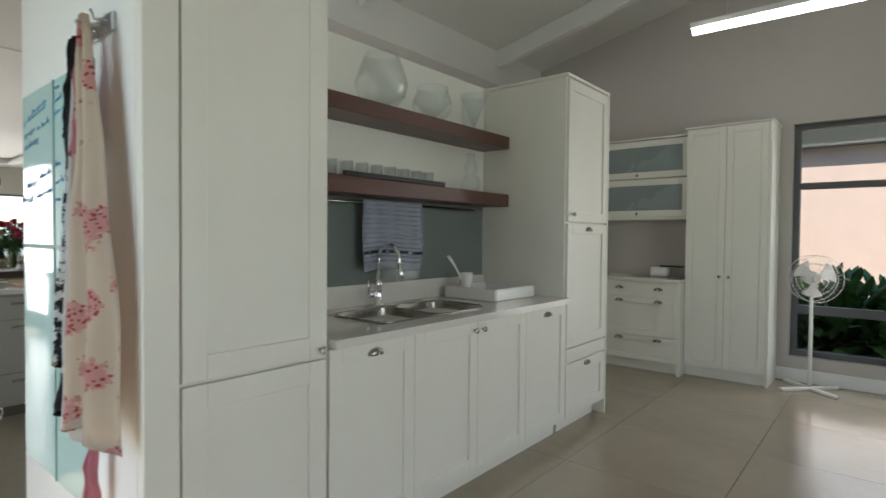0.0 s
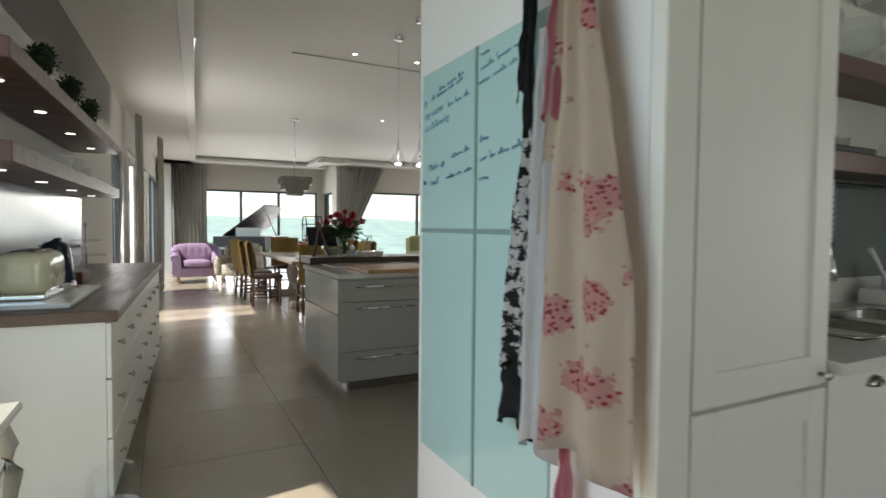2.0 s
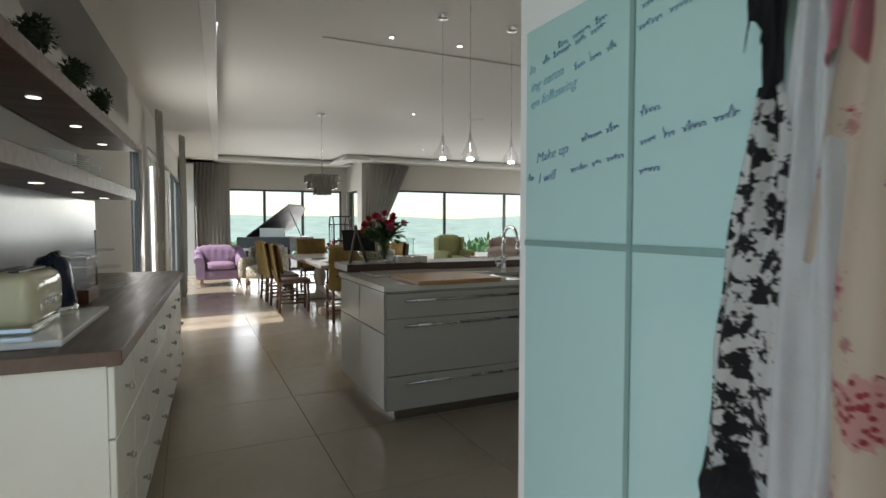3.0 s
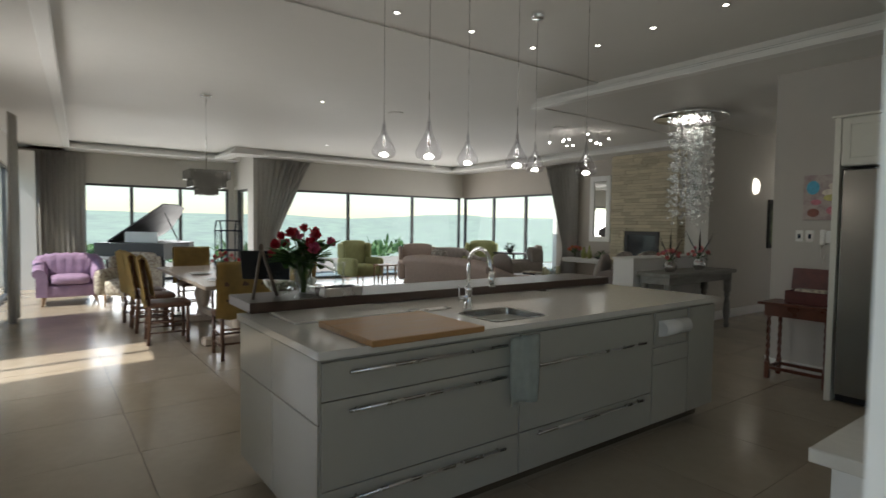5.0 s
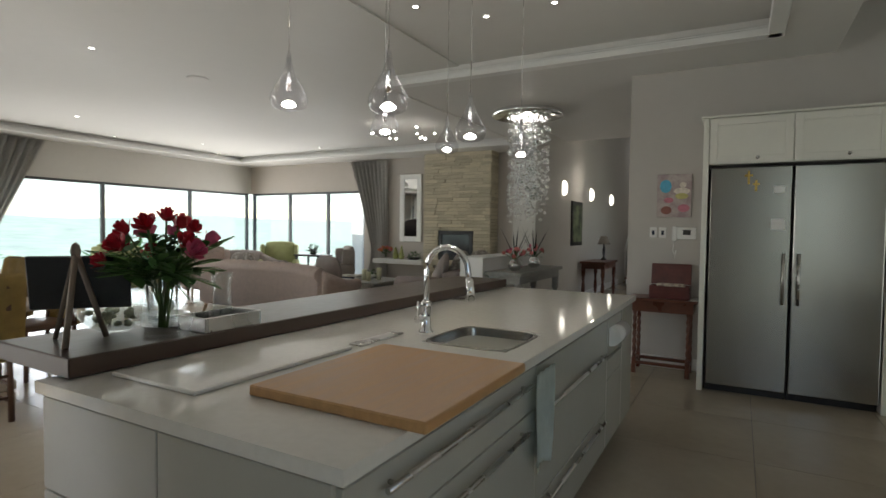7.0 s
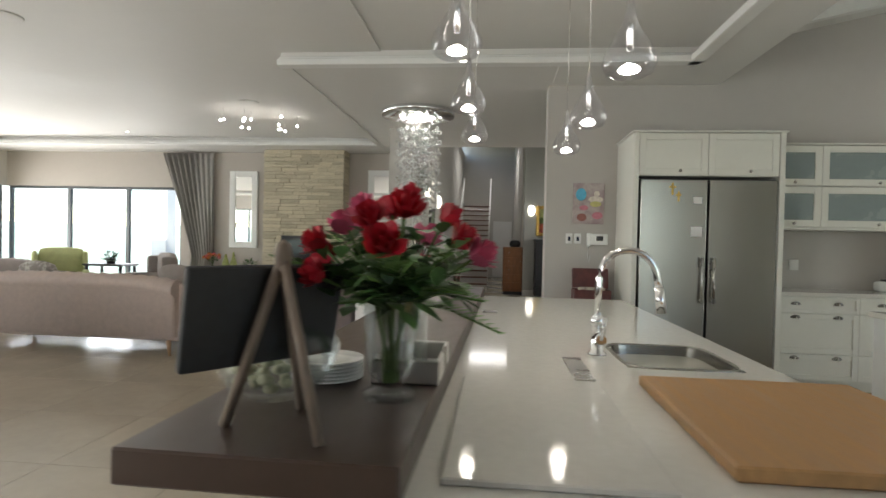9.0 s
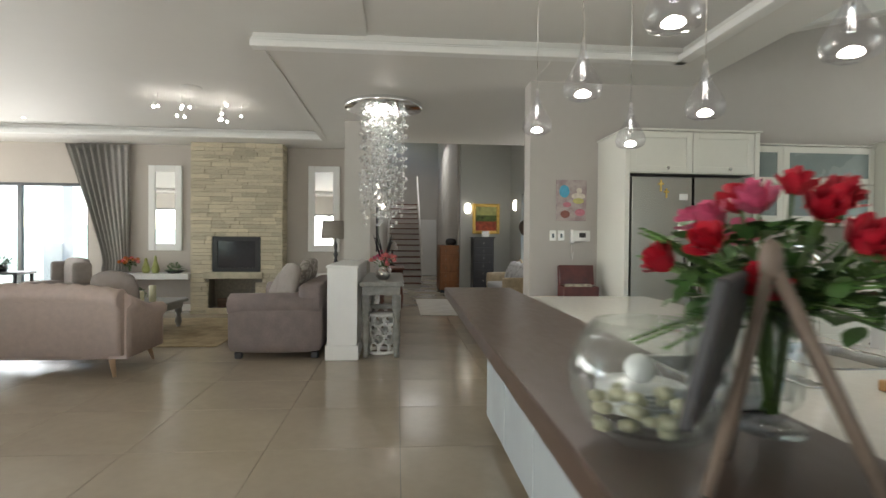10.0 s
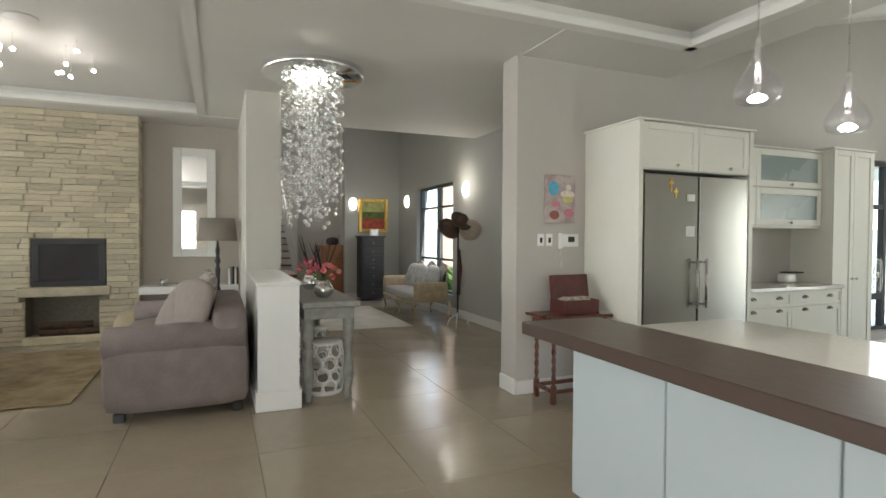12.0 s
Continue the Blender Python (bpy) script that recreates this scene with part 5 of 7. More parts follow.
# ---- curtains ----
def curtain(label, pts, z0, z1, material, tie=None, depth=0.06, waves=9):
    """Pleated cloth from pts[0] to pts[1]; tie: height and share of the width to which it is drawn back."""
    (x0, y0), (x1, y1) = pts
    d = Vector((x1 - x0, y1 - y0, 0))
    nrm = Vector((-d.y, d.x, 0)).normalized()
    b = bmesh.new()
    nu, nv = waves * 8, 24
    rows = []
    for j in range(nv + 1):
        v = j / nv
        z = z1 + (z0 - z1) * v
        pull = 1.0
        if tie:
            zt, share = tie
            pull = share + (1 - share) * min(1, abs(z - zt) / (z1 - zt) if z > zt else abs(z - zt) / (zt - z0 + 0.01) * 0.25) ** 1.1
        row = []
        for i in range(nu + 1):
            u = i / nu
            p = Vector((x1, y1, z)) - d * (1 - u) * pull
            off = depth * (0.6 + 0.4 * math.sin(3 * v + 5 * u)) * math.sin(2 * math.pi * waves * u + 0.5 * math.sin(4 * v))
            row.append(b.verts.new(p + nrm * off))
        rows.append(row)
    for r, s in zip(rows, rows[1:]):
        for i in range(nu):
            b.faces.new([r[i], r[i + 1], s[i + 1], s[i]]).smooth = True
    bmesh.ops.solidify(b, geom=b.faces[:], thickness=0.004)
    return tagged(part("curtain", b, material), label, "curtain", "window curtains")


curtain("grey linen curtain tied back beside the patio doors", ((-12.34, 10.66), (-11.26, 10.66)), 0.02, 2.96, CURTAIN, (0.9, 0.42))
curtain("grey linen curtain swept aside at the window corner", ((-15.72, 5.72), (-15.72, 4.38)), 0.02, 2.96, CURTAIN, (0.9, 0.3))
curtain("grey linen curtain hanging straight in the bay", ((-17.36, 0.15), (-17.36, 1.05)), 0.02, 2.96, CURTAIN)
curtain("pale linen curtain beside the garden door", ((-12.6, -0.05), (-12.05, -0.1)), 0.02, 2.9, SHEERC, None, 0.05, 5)
curtain("taupe linen curtain beside the garden door", ((-10.2, -0.32), (-9.9, -0.36)), 0.02, 2.9, CURTAIN, None, 0.05, 3)

# open garden door leaf
do = thing("door_1", "white panelled garden door standing open into the room", "door", kind="structure", at=(-9.75, -0.42, 0), rz=168)
b = bmesh.new()
bx(b, 0, 0.10, -0.02, 0.02, 0, 2.1), bx(b, 0.75, 0.85, -0.02, 0.02, 0, 2.1), bx(b, 0.10, 0.75, -0.02, 0.02, 0, 0.2), bx(b, 0.10, 0.75, -0.02, 0.02, 1.98, 2.1), bx(b, 0.10, 0.75, -0.02, 0.02, 0.95, 1.08), bx(b, 0.1, 0.75, -0.008, 0.008, 0.2, 1.98)
part("leaf", b, TRIM, do)

# ---- lamps ----
def pendant(at):
    """A blown glass drop on a thin wire, with a lit bulb low in it."""
    p = thing("pendant_lamp", "clear blown glass teardrop pendant lamp, lit, over the island", "lamp", "island pendants", at)
    h = TRAY + 0.012 - at[2]
    b = bmesh.new()
    lathe(b, [(0.05, h - 0.001), (0.05, h - 0.045), (0.045, h - 0.05), (0, h - 0.05)], seg=18)
    part("canopy", b, CHROME, p)
    b = bmesh.new()
    tube(b, [(0, 0, 0.20), (0, 0, h - 0.05)], 0.0022, 5)
    part("wire", b, SATIN, p)
    b = bmesh.new()
    lathe(b, [(0.010, 0.20), (0.014, 0.16), (0.026, 0.12), (0.050, 0.08), (0.074, 0.035), (0.078, 0.012), (0.068, -0.016), (0.046, -0.027), (0.0, -0.030)], seg=24)
    part("glass", b, BULBG, p).visible_shadow = False
    b = bmesh.new()
    tube(b, [(0, 0, 0.21), (0, 0, 0.05)], [0.008, 0.010], 10)
    part("socket", b, CHROME, p)
    b = bmesh.new()
    lathe(b, [(0, 0.012), (0.010, 0.010), (0.024, 0.002), (0.031, -0.008), (0.026, -0.013), (0, -0.015)], seg=14)
    part("bulb", b, BULB, p, "glowing bulb")
    glow_point(at[0], at[1], at[2] - 0.08, 0.6)
    return p


for x, z in ((-5.28, 1.84), (-5.79, 1.90)):
    for y in (2.05, 2.755, 3.455):
        pendant((x, y, z))
for x, y in ((-6.54, 1.85), (-6.49, 2.57), (-6.44, 3.31), (-6.41, 4.04), (-5.99, 4.47), (-5.41, 4.46), (-4.8, 4.46), (-13.6, 5.2), (-12.2, 9.4), (-14.2, 8.0), (-15.0, 6.6), (-15.2, 9.2), (-9.8, 3.4)):
    d = thing("downlight", "small round recessed ceiling downlight, lit", "light", "ceiling downlights", (x, y, TRAY))
    z = 0.0 if x < -7.9 else 0.012
    b = bmesh.new()
    lathe(b, [(0.022, z - 0.001), (0.034, z - 0.001), (0.034, z - 0.006), (0.022, z - 0.004)], seg=16)
    part("ring", b, SATIN, d)
    b = bmesh.new()
    lathe(b, [(0, z - 0.003), (0.022, z - 0.003), (0.020, z - 0.005), (0, z - 0.005)], seg=14)
    part("lens", b, DOWN, d)
for x, y in ((-9.0, 7.4), (-9.8, 4.6)):
    b = bmesh.new()
    lathe(b, [(0, 0), (0.12, 0), (0.12, -0.006), (0.11, -0.008), (0, -0.008)], (x, y, TRAY - 0.001), 28)
    tagged(part("ceiling_speaker", b, CEIL), "round white ceiling speaker", "speaker", "ceiling speakers")

ch = thing("bubble_chandelier", "round mirrored chandelier with strings of clear glass bubbles over the console", "chandelier", at=(-6.70, 7.42, SOFFIT))
b = bmesh.new()
lathe(b, [(0, 0.004), (0.48, 0.004), (0.48, -0.05), (0.47, -0.055), (0, -0.055)], seg=48)
part("canopy", b, CHROME, ch)
rb = random.Random(5)
for k in range(9):
    a = 2 * math.pi * k / 9
    r = 0.2 if k % 2 else 0.11
    b = bmesh.new()
    ball(b, (r * math.cos(a), r * math.sin(a), -0.072), 0.017, 2)
    part("bulb", b, BULB, ch, "glowing bulb")
bub = bmesh.new()
for k in range(60):
    a, r = rb.uniform(0, 6.283), 0.3 * math.sqrt(rb.random())
    x, y = r * math.cos(a), r * math.sin(a)
    z, end = -0.09, -rb.uniform(1.15, 1.55)
    w_ = bmesh.new()
    tube(w_, [(x, y, -0.05), (x, y, end)], 0.0008, 3, False)
    part("wire", w_, SATIN, ch)
    while z > end:
        ball(bub, (x, y, z), rb.uniform(0.016, 0.03), 2)
        z -= rb.uniform(0.09, 0.2)
tagged(part("bubbles", bub, glassy("bubble_glass", (0.96, 0.98, 0.98), 0.0, 1.5, False), ch), kind="stuff")
glow_point(-6.70, 7.42, SOFFIT - 0.15, 1.5)

cl = thing("cluster_lamp", "cluster of tiny lit glass balls on wires in the lounge", "lamp", at=(-9.12, 8.05, TRAY))
for k in range(13):
    x, y, z = rb.uniform(-0.5, 0.5), rb.uniform(-0.35, 0.35), -rb.uniform(0.10, 0.22)
    b = bmesh.new()
    tube(b, [(x, y, 0), (x, y, z)], 0.0012, 4)
    part("wire", b, SATIN, cl)
    b = bmesh.new()
    ball(b, (x, y, z), 0.018, 2)
    part("bulb", b, BULB, cl, "glowing glass ball")
tb_ = thing("tube_light", "suspended white fluorescent tube lamp over the scullery", "lamp")
b = bmesh.new()
tube(b, [(-1.23, 4.75, 2.9), (0.35, 4.8, 2.9)], 0.028, 12)
part("tube", b, TUBE, tb_, "glowing white tube")
box("housing", (-1.25, 0.37, 4.74, 4.81, 2.93, 2.97), TRIM, tb_)
for x in (-1.0, 0.2):
    b = bmesh.new()
    tube(b, [(x, 4.77, 2.97), (x, 4.77, 3.35 + (x + 3.42) * 0.221)], 0.003, 5)
    part("wire", b, SATIN, tb_)


def sconce(at, rz):
    s = thing("wall_sconce", "white half-bowl wall sconce, lit", "lamp", "wall sconces", at, rz)
    b = bmesh.new()
    n, k = 12, 8
    rows = [[b.verts.new((0.085 * math.cos(math.pi * i / n) * math.sin(math.pi * (0.06 + 0.88 * j / k)), -0.075 * math.sin(math.pi * i / n) * math.sin(math.pi * (0.06 + 0.88 * j / k)), 0.13 * math.cos(math.pi * j / k))) for i in range(n + 1)] for j in range(k + 1)]
    for r, q in zip(rows, rows[1:]):
        for i in range(n):
            b.faces.new([r[i], r[i + 1], q[i + 1], q[i]]).smooth = True
    part("shade", b, SCONCE, s, "glowing white shade")
    box("backplate", (-0.05, 0.05, -0.004, 0.0, -0.1, 0.1), TRIM, s)


for at, rz in (((-3.7, 10.3, 2.2), -90), ((-3.7, 13.35, 2.17), -90), ((-5.06 + 0.28, 13.94, 2.12), 0), ((-6.9, 9.9, 2.15), 90), ((-6.9, 11.9, 2.15), 90), ((-6.9, 13.9, 2.15), 90)):
    sconce(at, rz)
for p_ in ((-4.0, 10.3, 2.3), (-6.55, 10.9, 2.3)):
    glow_point(*p_, 2)

# small chandelier over the dining table
SMOKED = mat("smoked_prism", (0.20, 0.19, 0.17), 0.1, 0.3)
dcx, dcy = -10.4, 2.02
dch = thing("dining_chandelier", "square tiered smoked glass chandelier over the dining table", "chandelier", at=(dcx, dcy, 0))
b = bmesh.new()
lathe(b, [(0, TRAY), (0.07, TRAY), (0.07, TRAY - 0.03), (0, TRAY - 0.03)], seg=18)
part("canopy", b, CHROME, dch)
b = bmesh.new()
tube(b, [(0, 0, 2.12), (0, 0, TRAY - 0.03)], 0.006)
part("rod", b, CHROME, dch)
for i, (s, z0, z1) in enumerate(((0.24, 2.0, 2.12), (0.2, 1.9, 2.0), (0.12, 1.8, 1.9))):
    n = 10
    for k in range(4):
        for j in range(n):
            u = -s + 2 * s * (j + 0.5) / n
            o = box("prism", (u - s / n * 0.85, u + s / n * 0.85, -s - 0.006, -s + 0.006, z0, z1), SMOKED, dch)
            o.matrix_local = pose(0, 0, 0, 0, 0, 90 * k)

# ---- on the island ledge ----
LZ = 0.986


def glass_vase(name, label, at, prof, material=VASEG, cat="vase"):
    b = bmesh.new()
    lathe(b, prof, (0, 0, 0), 28)
    o = part(name, b, material)
    o.location = at
    o.visible_shadow = False
    return tagged(o, label, cat)


def rose(bm, c, r, seed, lean=(0, 0, 1)):
    """A rose head: layers of cupped petals round a bud."""
    rg_ = random.Random(seed)
    q = Vector(lean).normalized().to_track_quat("Z", "Y").to_matrix().to_4x4()
    o = bmesh.new()
    for ring, (n, rad, tilt, h) in enumerate(((3, 0.35, 6, 0.95), (4, 0.6, 14, 0.92), (5, 0.85, 24, 0.85), (5, 1.0, 38, 0.7))):
        for k in range(n):
            a = 2 * math.pi * (k + 0.3 * ring) / n + rg_.uniform(-0.2, 0.2)
            t = radians(tilt + rg_.uniform(-8, 8))
            rows = []
            for j in range(4):
                v = j / 3
                w = r * 0.62 * math.sin(math.pi * (0.22 + 0.6 * v))
                rr = r * rad * (0.25 + 0.75 * v * math.sin(t) + 0.12 * v)
                zz = r * h * v * math.cos(t) * 1.2
                row = []
                for i in range(4):
                    u = -1 + 2 * i / 3
                    aa = a + u * w / max(rr + 0.3 * r, 0.01)
                    row.append(o.verts.new((rr * math.cos(aa), rr * math.sin(aa), zz - 0.08 * r * u * u + (0.08 * r if j == 3 else 0) * rg_.uniform(-1, 1))))
                rows.append(row)
            for x_, y_ in zip(rows, rows[1:]):
                for i in range(3):
                    o.faces.new([x_[i], x_[i + 1], y_[i + 1], y_[i]]).smooth = True
    join(bm, o, Matrix.Translation(c) @ q)


def leaf(bm, base, tip, w, droop=0.0):
    base, tip = Vector(base), Vector(tip)
    d = tip - base
    s = d.cross(Vector((0, 0, 1)))
    s = s.normalized() if s.length > 1e-4 else Vector((1, 0, 0))
    L, R = [], []
    for k in range(5):
        v = k / 4
        c = base + d * v + Vector((0, 0, -droop * v * v))
        ww = w * math.sin(math.pi * min(0.98, 0.08 + v * 0.92))
        L.append(bm.verts.new(c + s * ww)), R.append(bm.verts.new(c - s * ww + Vector((0, 0, 0.15 * ww))))
    for k in range(4):
        bm.faces.new([L[k], L[k + 1], R[k + 1], R[k]]).smooth = True


def fern(bm, base, tip, n=13, w=0.05, droop=0.06):
    base, tip = Vector(base), Vector(tip)
    d = tip - base
    s = d.cross(Vector((0, 0, 1))).normalized()
    for k in range(1, n + 1):
        v = k / n
        c = base + d * v + Vector((0, 0, -droop * v * v))
        ww = w * math.sin(math.pi * min(0.97, 0.12 + 0.88 * v)) + 0.008
        for sg in (-1, 1):
            leaf(bm, c, c + s * sg * ww + d.normalized() * ww * 0.5, 0.007)
    tube(bm, [base, base + d * 0.5 + Vector((0, 0, -droop * 0.25)), tip + Vector((0, 0, -droop))], 0.0025, 5)


def bouquet(name, label, at, heads, spread, height, r, mats, seed, ferns=10, leaves=60, group=""):
    f = thing(name, label, "flowers", group, at)
    rg_ = random.Random(seed)
    stems = bmesh.new()
    for k in range(heads):
        a = 2 * math.pi * k * 0.618 + rg_.uniform(-0.3, 0.3)
        q = spread * math.sqrt((k + 0.4) / heads)
        c = Vector((q * math.cos(a), q * math.sin(a), height * (1.0 - 0.35 * (q / spread) ** 2) + rg_.uniform(-0.02, 0.02)))
        b = bmesh.new()
        rose(b, c, r * rg_.uniform(0.85, 1.15), seed * 50 + k, (c.x * 1.2, c.y * 1.2, 0.12))
        part("flower", b, mats[k % len(mats)], f)
        tube(stems, [(rg_.uniform(-0.015, 0.015), rg_.uniform(-0.015, 0.015), 0.03), (c.x * 0.25, c.y * 0.25, height * 0.5), c], 0.0035, 5)
    part("stems", stems, STEM, f)
    if ferns:
        b = bmesh.new()
        for k in range(ferns):
            a = 2 * math.pi * k / ferns + rg_.uniform(-0.3, 0.3)
            e = spread * rg_.uniform(1.05, 1.5)
            fern(b, (0.02 * math.cos(a), 0.02 * math.sin(a), height * 0.5), (e * math.cos(a), e * math.sin(a), height * rg_.uniform(0.5, 1.0)), 14, r * 0.9)
        tagged(part("fern_fronds", b, FERN, f), kind="stuff")
    b = bmesh.new()
    for k in range(leaves):
        a = rg_.uniform(0, 6.283)
        q = spread * rg_.uniform(0.1, 0.9)
        c = Vector((q * math.cos(a), q * math.sin(a), height * rg_.uniform(0.48, 0.88)))
        t = c + Vector((rg_.uniform(-1, 1), rg_.uniform(-1, 1), rg_.uniform(-0.5, 0.6))) * r * 1.5
        leaf(b, c, t, r * 0.42, r * 0.3)
    tagged(part("leaves", b, GREEN, f), kind="stuff")
    return f


V1 = (-5.875, 1.535, LZ)
glass_vase("glass_vase", "tall cut glass footed vase holding the roses", V1, [(0, 0), (0.055, 0), (0.055, 0.012), (0.03, 0.02), (0.028, 0.035), (0.045, 0.05), (0.05, 0.12), (0.058, 0.22), (0.066, 0.27), (0.062, 0.27), (0.054, 0.22), (0.045, 0.12), (0.035, 0.06), (0, 0.055)])
wv = bmesh.new()
for k in range(12):
    a = 2 * math.pi * k / 12
    tube(wv, [(0.047 * math.cos(a), 0.047 * math.sin(a), 0.06), (0.052 * math.cos(a), 0.052 * math.sin(a), 0.12), (0.06 * math.cos(a), 0.06 * math.sin(a), 0.22)], 0.003, 5)
o = part("vase_ribs", wv, VASEG, bpy.data.objects["glass_vase"])
o.visible_shadow = False
bouquet("rose_bouquet", "bouquet of red and pink roses with ferns in the glass vase", V1, 15, 0.18, 0.41, 0.043, (ROSE, PINKF, ROSE), 3, 26, 260)
bo = glass_vase("glass_bowl", "round clear glass bowl with pale pebbles inside", (-6.11, 1.50, LZ), [(0, 0), (0.05, 0), (0.095, 0.025), (0.125, 0.075), (0.13, 0.115), (0.115, 0.165), (0.088, 0.195), (0.085, 0.195), (0.112, 0.163), (0.126, 0.115), (0.121, 0.075), (0.09, 0.03), (0, 0.008)], cat="bowl")
pb = bmesh.new()
for k in range(26):
    a, q = rb.uniform(0, 6.28), 0.085 * math.sqrt(rb.random())
    ball(pb, (-6.11 + q * math.cos(a), 1.50 + q * math.sin(a), LZ + 0.028 + 0.02 * (k % 3)), rb.uniform(0.012, 0.02), 1, 0.7)
tagged(part("pebbles", pb, PEBBLE), "pale round pebbles in the glass bowl", "pebbles", kind="stuff")

ea = thing("table_easel", "small weathered wooden easel holding a blank chalkboard", "easel", at=(-6.03, 1.33, LZ), rz=50)
for x0, x1, y0, y1 in ((-0.075, 0.0, -0.06, 0.0), (0.075, 0.0, -0.06, 0.0), (0.0, 0.0, 0.13, 0.0)):
    b = bmesh.new()
    tube(b, [(x0, -y0, 0), (x1 * 0.2, -y1, 0.30)], 0.010, 4)
    part("leg", b, EASELW, ea)
b = bmesh.new()
lathe(b, [(0, 0.33), (0.012, 0.32), (0.016, 0.30), (0.012, 0.275), (0, 0.27)], seg=10)
part("hinge", b, EASELW, ea)
cb = box("chalkboard", (-0.15, 0.15, -0.008, 0.008, 0, 0.185), SLATE, None, 0.003)
cb.matrix_world = pose(-6.03, 1.33, LZ, 0, 0, 50) @ pose(0, 0.075, 0.10, 12, 0, 0)
tagged(cb, "small black chalkboard leaning on the easel", "chalkboard")
bk = thing("mirror_tray", "small rectangular silver mosaic tray with a candle", "tray", at=(-5.86, 1.765, LZ), rz=0)
b = bmesh.new()
for c in ((-0.08, 0.08, -0.13, -0.12), (-0.08, 0.08, 0.12, 0.13), (-0.08, -0.07, -0.12, 0.12), (0.07, 0.08, -0.12, 0.12)):
    bx(b, *c, 0.0, 0.055, 0.003)
part("rim", b, SATIN, bk)
box("bottom", (-0.07, 0.07, -0.12, 0.12, 0, 0.008), SATIN, bk)
pl = thing("plate_stack", "stack of white side plates on the ledge", "plates", at=(-6.05, 1.665, LZ))
for k in range(6):
    b = bmesh.new()
    lathe(b, [(0, 0), (0.05, 0), (0.085, 0.006), (0.085, 0.009), (0.05, 0.004), (0, 0.004)], (0, 0, 0.008 * k), 24)
    part("plate", b, WHITE, pl)
b = bmesh.new()
ball(b, (0, 0, 0.078), 0.03, 2)
part("bowl", b, WHITE, pl)
glass_vase("hurricane_glass", "tall clear glass candle holder on the tray", (-5.86, 1.77, LZ + 0.009), [(0, 0), (0.035, 0), (0.038, 0.01), (0.034, 0.14), (0.04, 0.2), (0.037, 0.2), (0.031, 0.14), (0.034, 0.012), (0, 0.008)])

# console flowers
for i, (y, s) in enumerate(((7.0, 1.0), (7.75, 1.0))):
    glass_vase("silver_vase", "round mercury glass vase holding pink flowers", (-6.68, y, 0.851), [(0, 0), (0.05, 0), (0.085, 0.04), (0.09, 0.075), (0.065, 0.12), (0.05, 0.135), (0.06, 0.15), (0.055, 0.15), (0.045, 0.135), (0, 0.12)], SATIN if i == 0 else CHROME)
    bq = bouquet("pink_bouquet", "small bouquet of coral pink roses with dark spiky leaves", (-6.68, y, 0.87), 12, 0.15, 0.27, 0.036, (CORAL, PINKF, CORAL), 7 + i, 0, 22, "console bouquets")
    b = bmesh.new()
    for k in range(6):
        a = 2 * math.pi * k / 6 + i
        leaf(b, (0, 0, 0.14), (0.22 * math.cos(a), 0.22 * math.sin(a), 0.5 + 0.05 * (k % 2)), 0.010)
    part("spiky_leaves", b, BLACK, bq)

# ---- by the fridge wall ----
ar = thing("cupcake_painting", "small canvas painting of cupcakes in blue, pink and brown", "painting")
box("canvas", (-4.85, -4.53, 6.205, 6.238, 1.53, 1.96), two_tone("painted_canvas", (0.36, 0.27, 0.28), (0.50, 0.44, 0.42), 9, 0.5, 0.8), ar, 0.003)
PC = [mat("paint_" + str(i), c, 0.6, scale=30, vary=0.2) for i, c in enumerate(((0.10, 0.42, 0.62), (0.72, 0.66, 0.58), (0.55, 0.20, 0.25), (0.26, 0.10, 0.08), (0.55, 0.52, 0.20)))]
for x, z, r, s, m_ in ((-4.77, 1.84, 0.055, 1.2, 0), (-4.62, 1.79, 0.075, 0.45, 1), (-4.62, 1.74, 0.06, 0.5, 4), (-4.60, 1.62, 0.055, 0.7, 2), (-4.76, 1.60, 0.05, 0.8, 3), (-4.61, 1.85, 0.03, 1.0, 1), (-4.74, 1.70, 0.045, 0.6, 2)):
    b = bmesh.new()
    tube(b, [(x, 6.2045, z), (x, 6.2025 - 0.4 * r * 0.01 - 0.0006 * m_, z)], r, 20)
    for v in b.verts:
        v.co.z = z + (v.co.z - z) * s
    part("paint_patch", b, PC[m_], ar)
ic = thing("intercom", "white wall intercom with handset and small screen", "intercom")
box("body", (-4.66, -4.48, 6.215, 6.24, 1.31, 1.43), WHITE, ic, 0.006)
box("screen", (-4.60, -4.53, 6.212, 6.215, 1.355, 1.405), BLACK, ic)
box("handset", (-4.70, -4.655, 6.20, 6.24, 1.29, 1.44), WHITE, ic, 0.012, seg=2)
b = bmesh.new()
tube(b, [(-4.68, 6.22, 1.29), (-4.69, 6.215, 1.2), (-4.67, 6.22, 1.12), (-4.66, 6.225, 1.2)], 0.005, 6)
part("cord", b, WHITE, ic)
for x in (-4.88, -4.79):
    sw = thing("wall_switch", "white wall switch plate with blue window", "switch", "wall switches")
    box("plate", (x - 0.035, x + 0.035, 6.23, 6.24, 1.32, 1.43), WHITE, sw, 0.004)
    box("button", (x - 0.012, x + 0.012, 6.226, 6.23, 1.35, 1.395), NAVY, sw)
for x in (-2.95, -2.8, -2.62):
    sw = thing("wall_socket", "white wall socket plate over the worktop", "socket", "wall sockets")
    box("plate", (x - 0.05, x + 0.05, 6.23, 6.24, 1.1, 1.21), WHITE, sw, 0.004)
    box("rocker", (x - 0.02, x + 0.02, 6.226, 6.23, 1.16, 1.19), WHITE, sw, 0.001)
dk = thing("side_desk", "dark red-brown wooden side table with barley twist legs", "table")
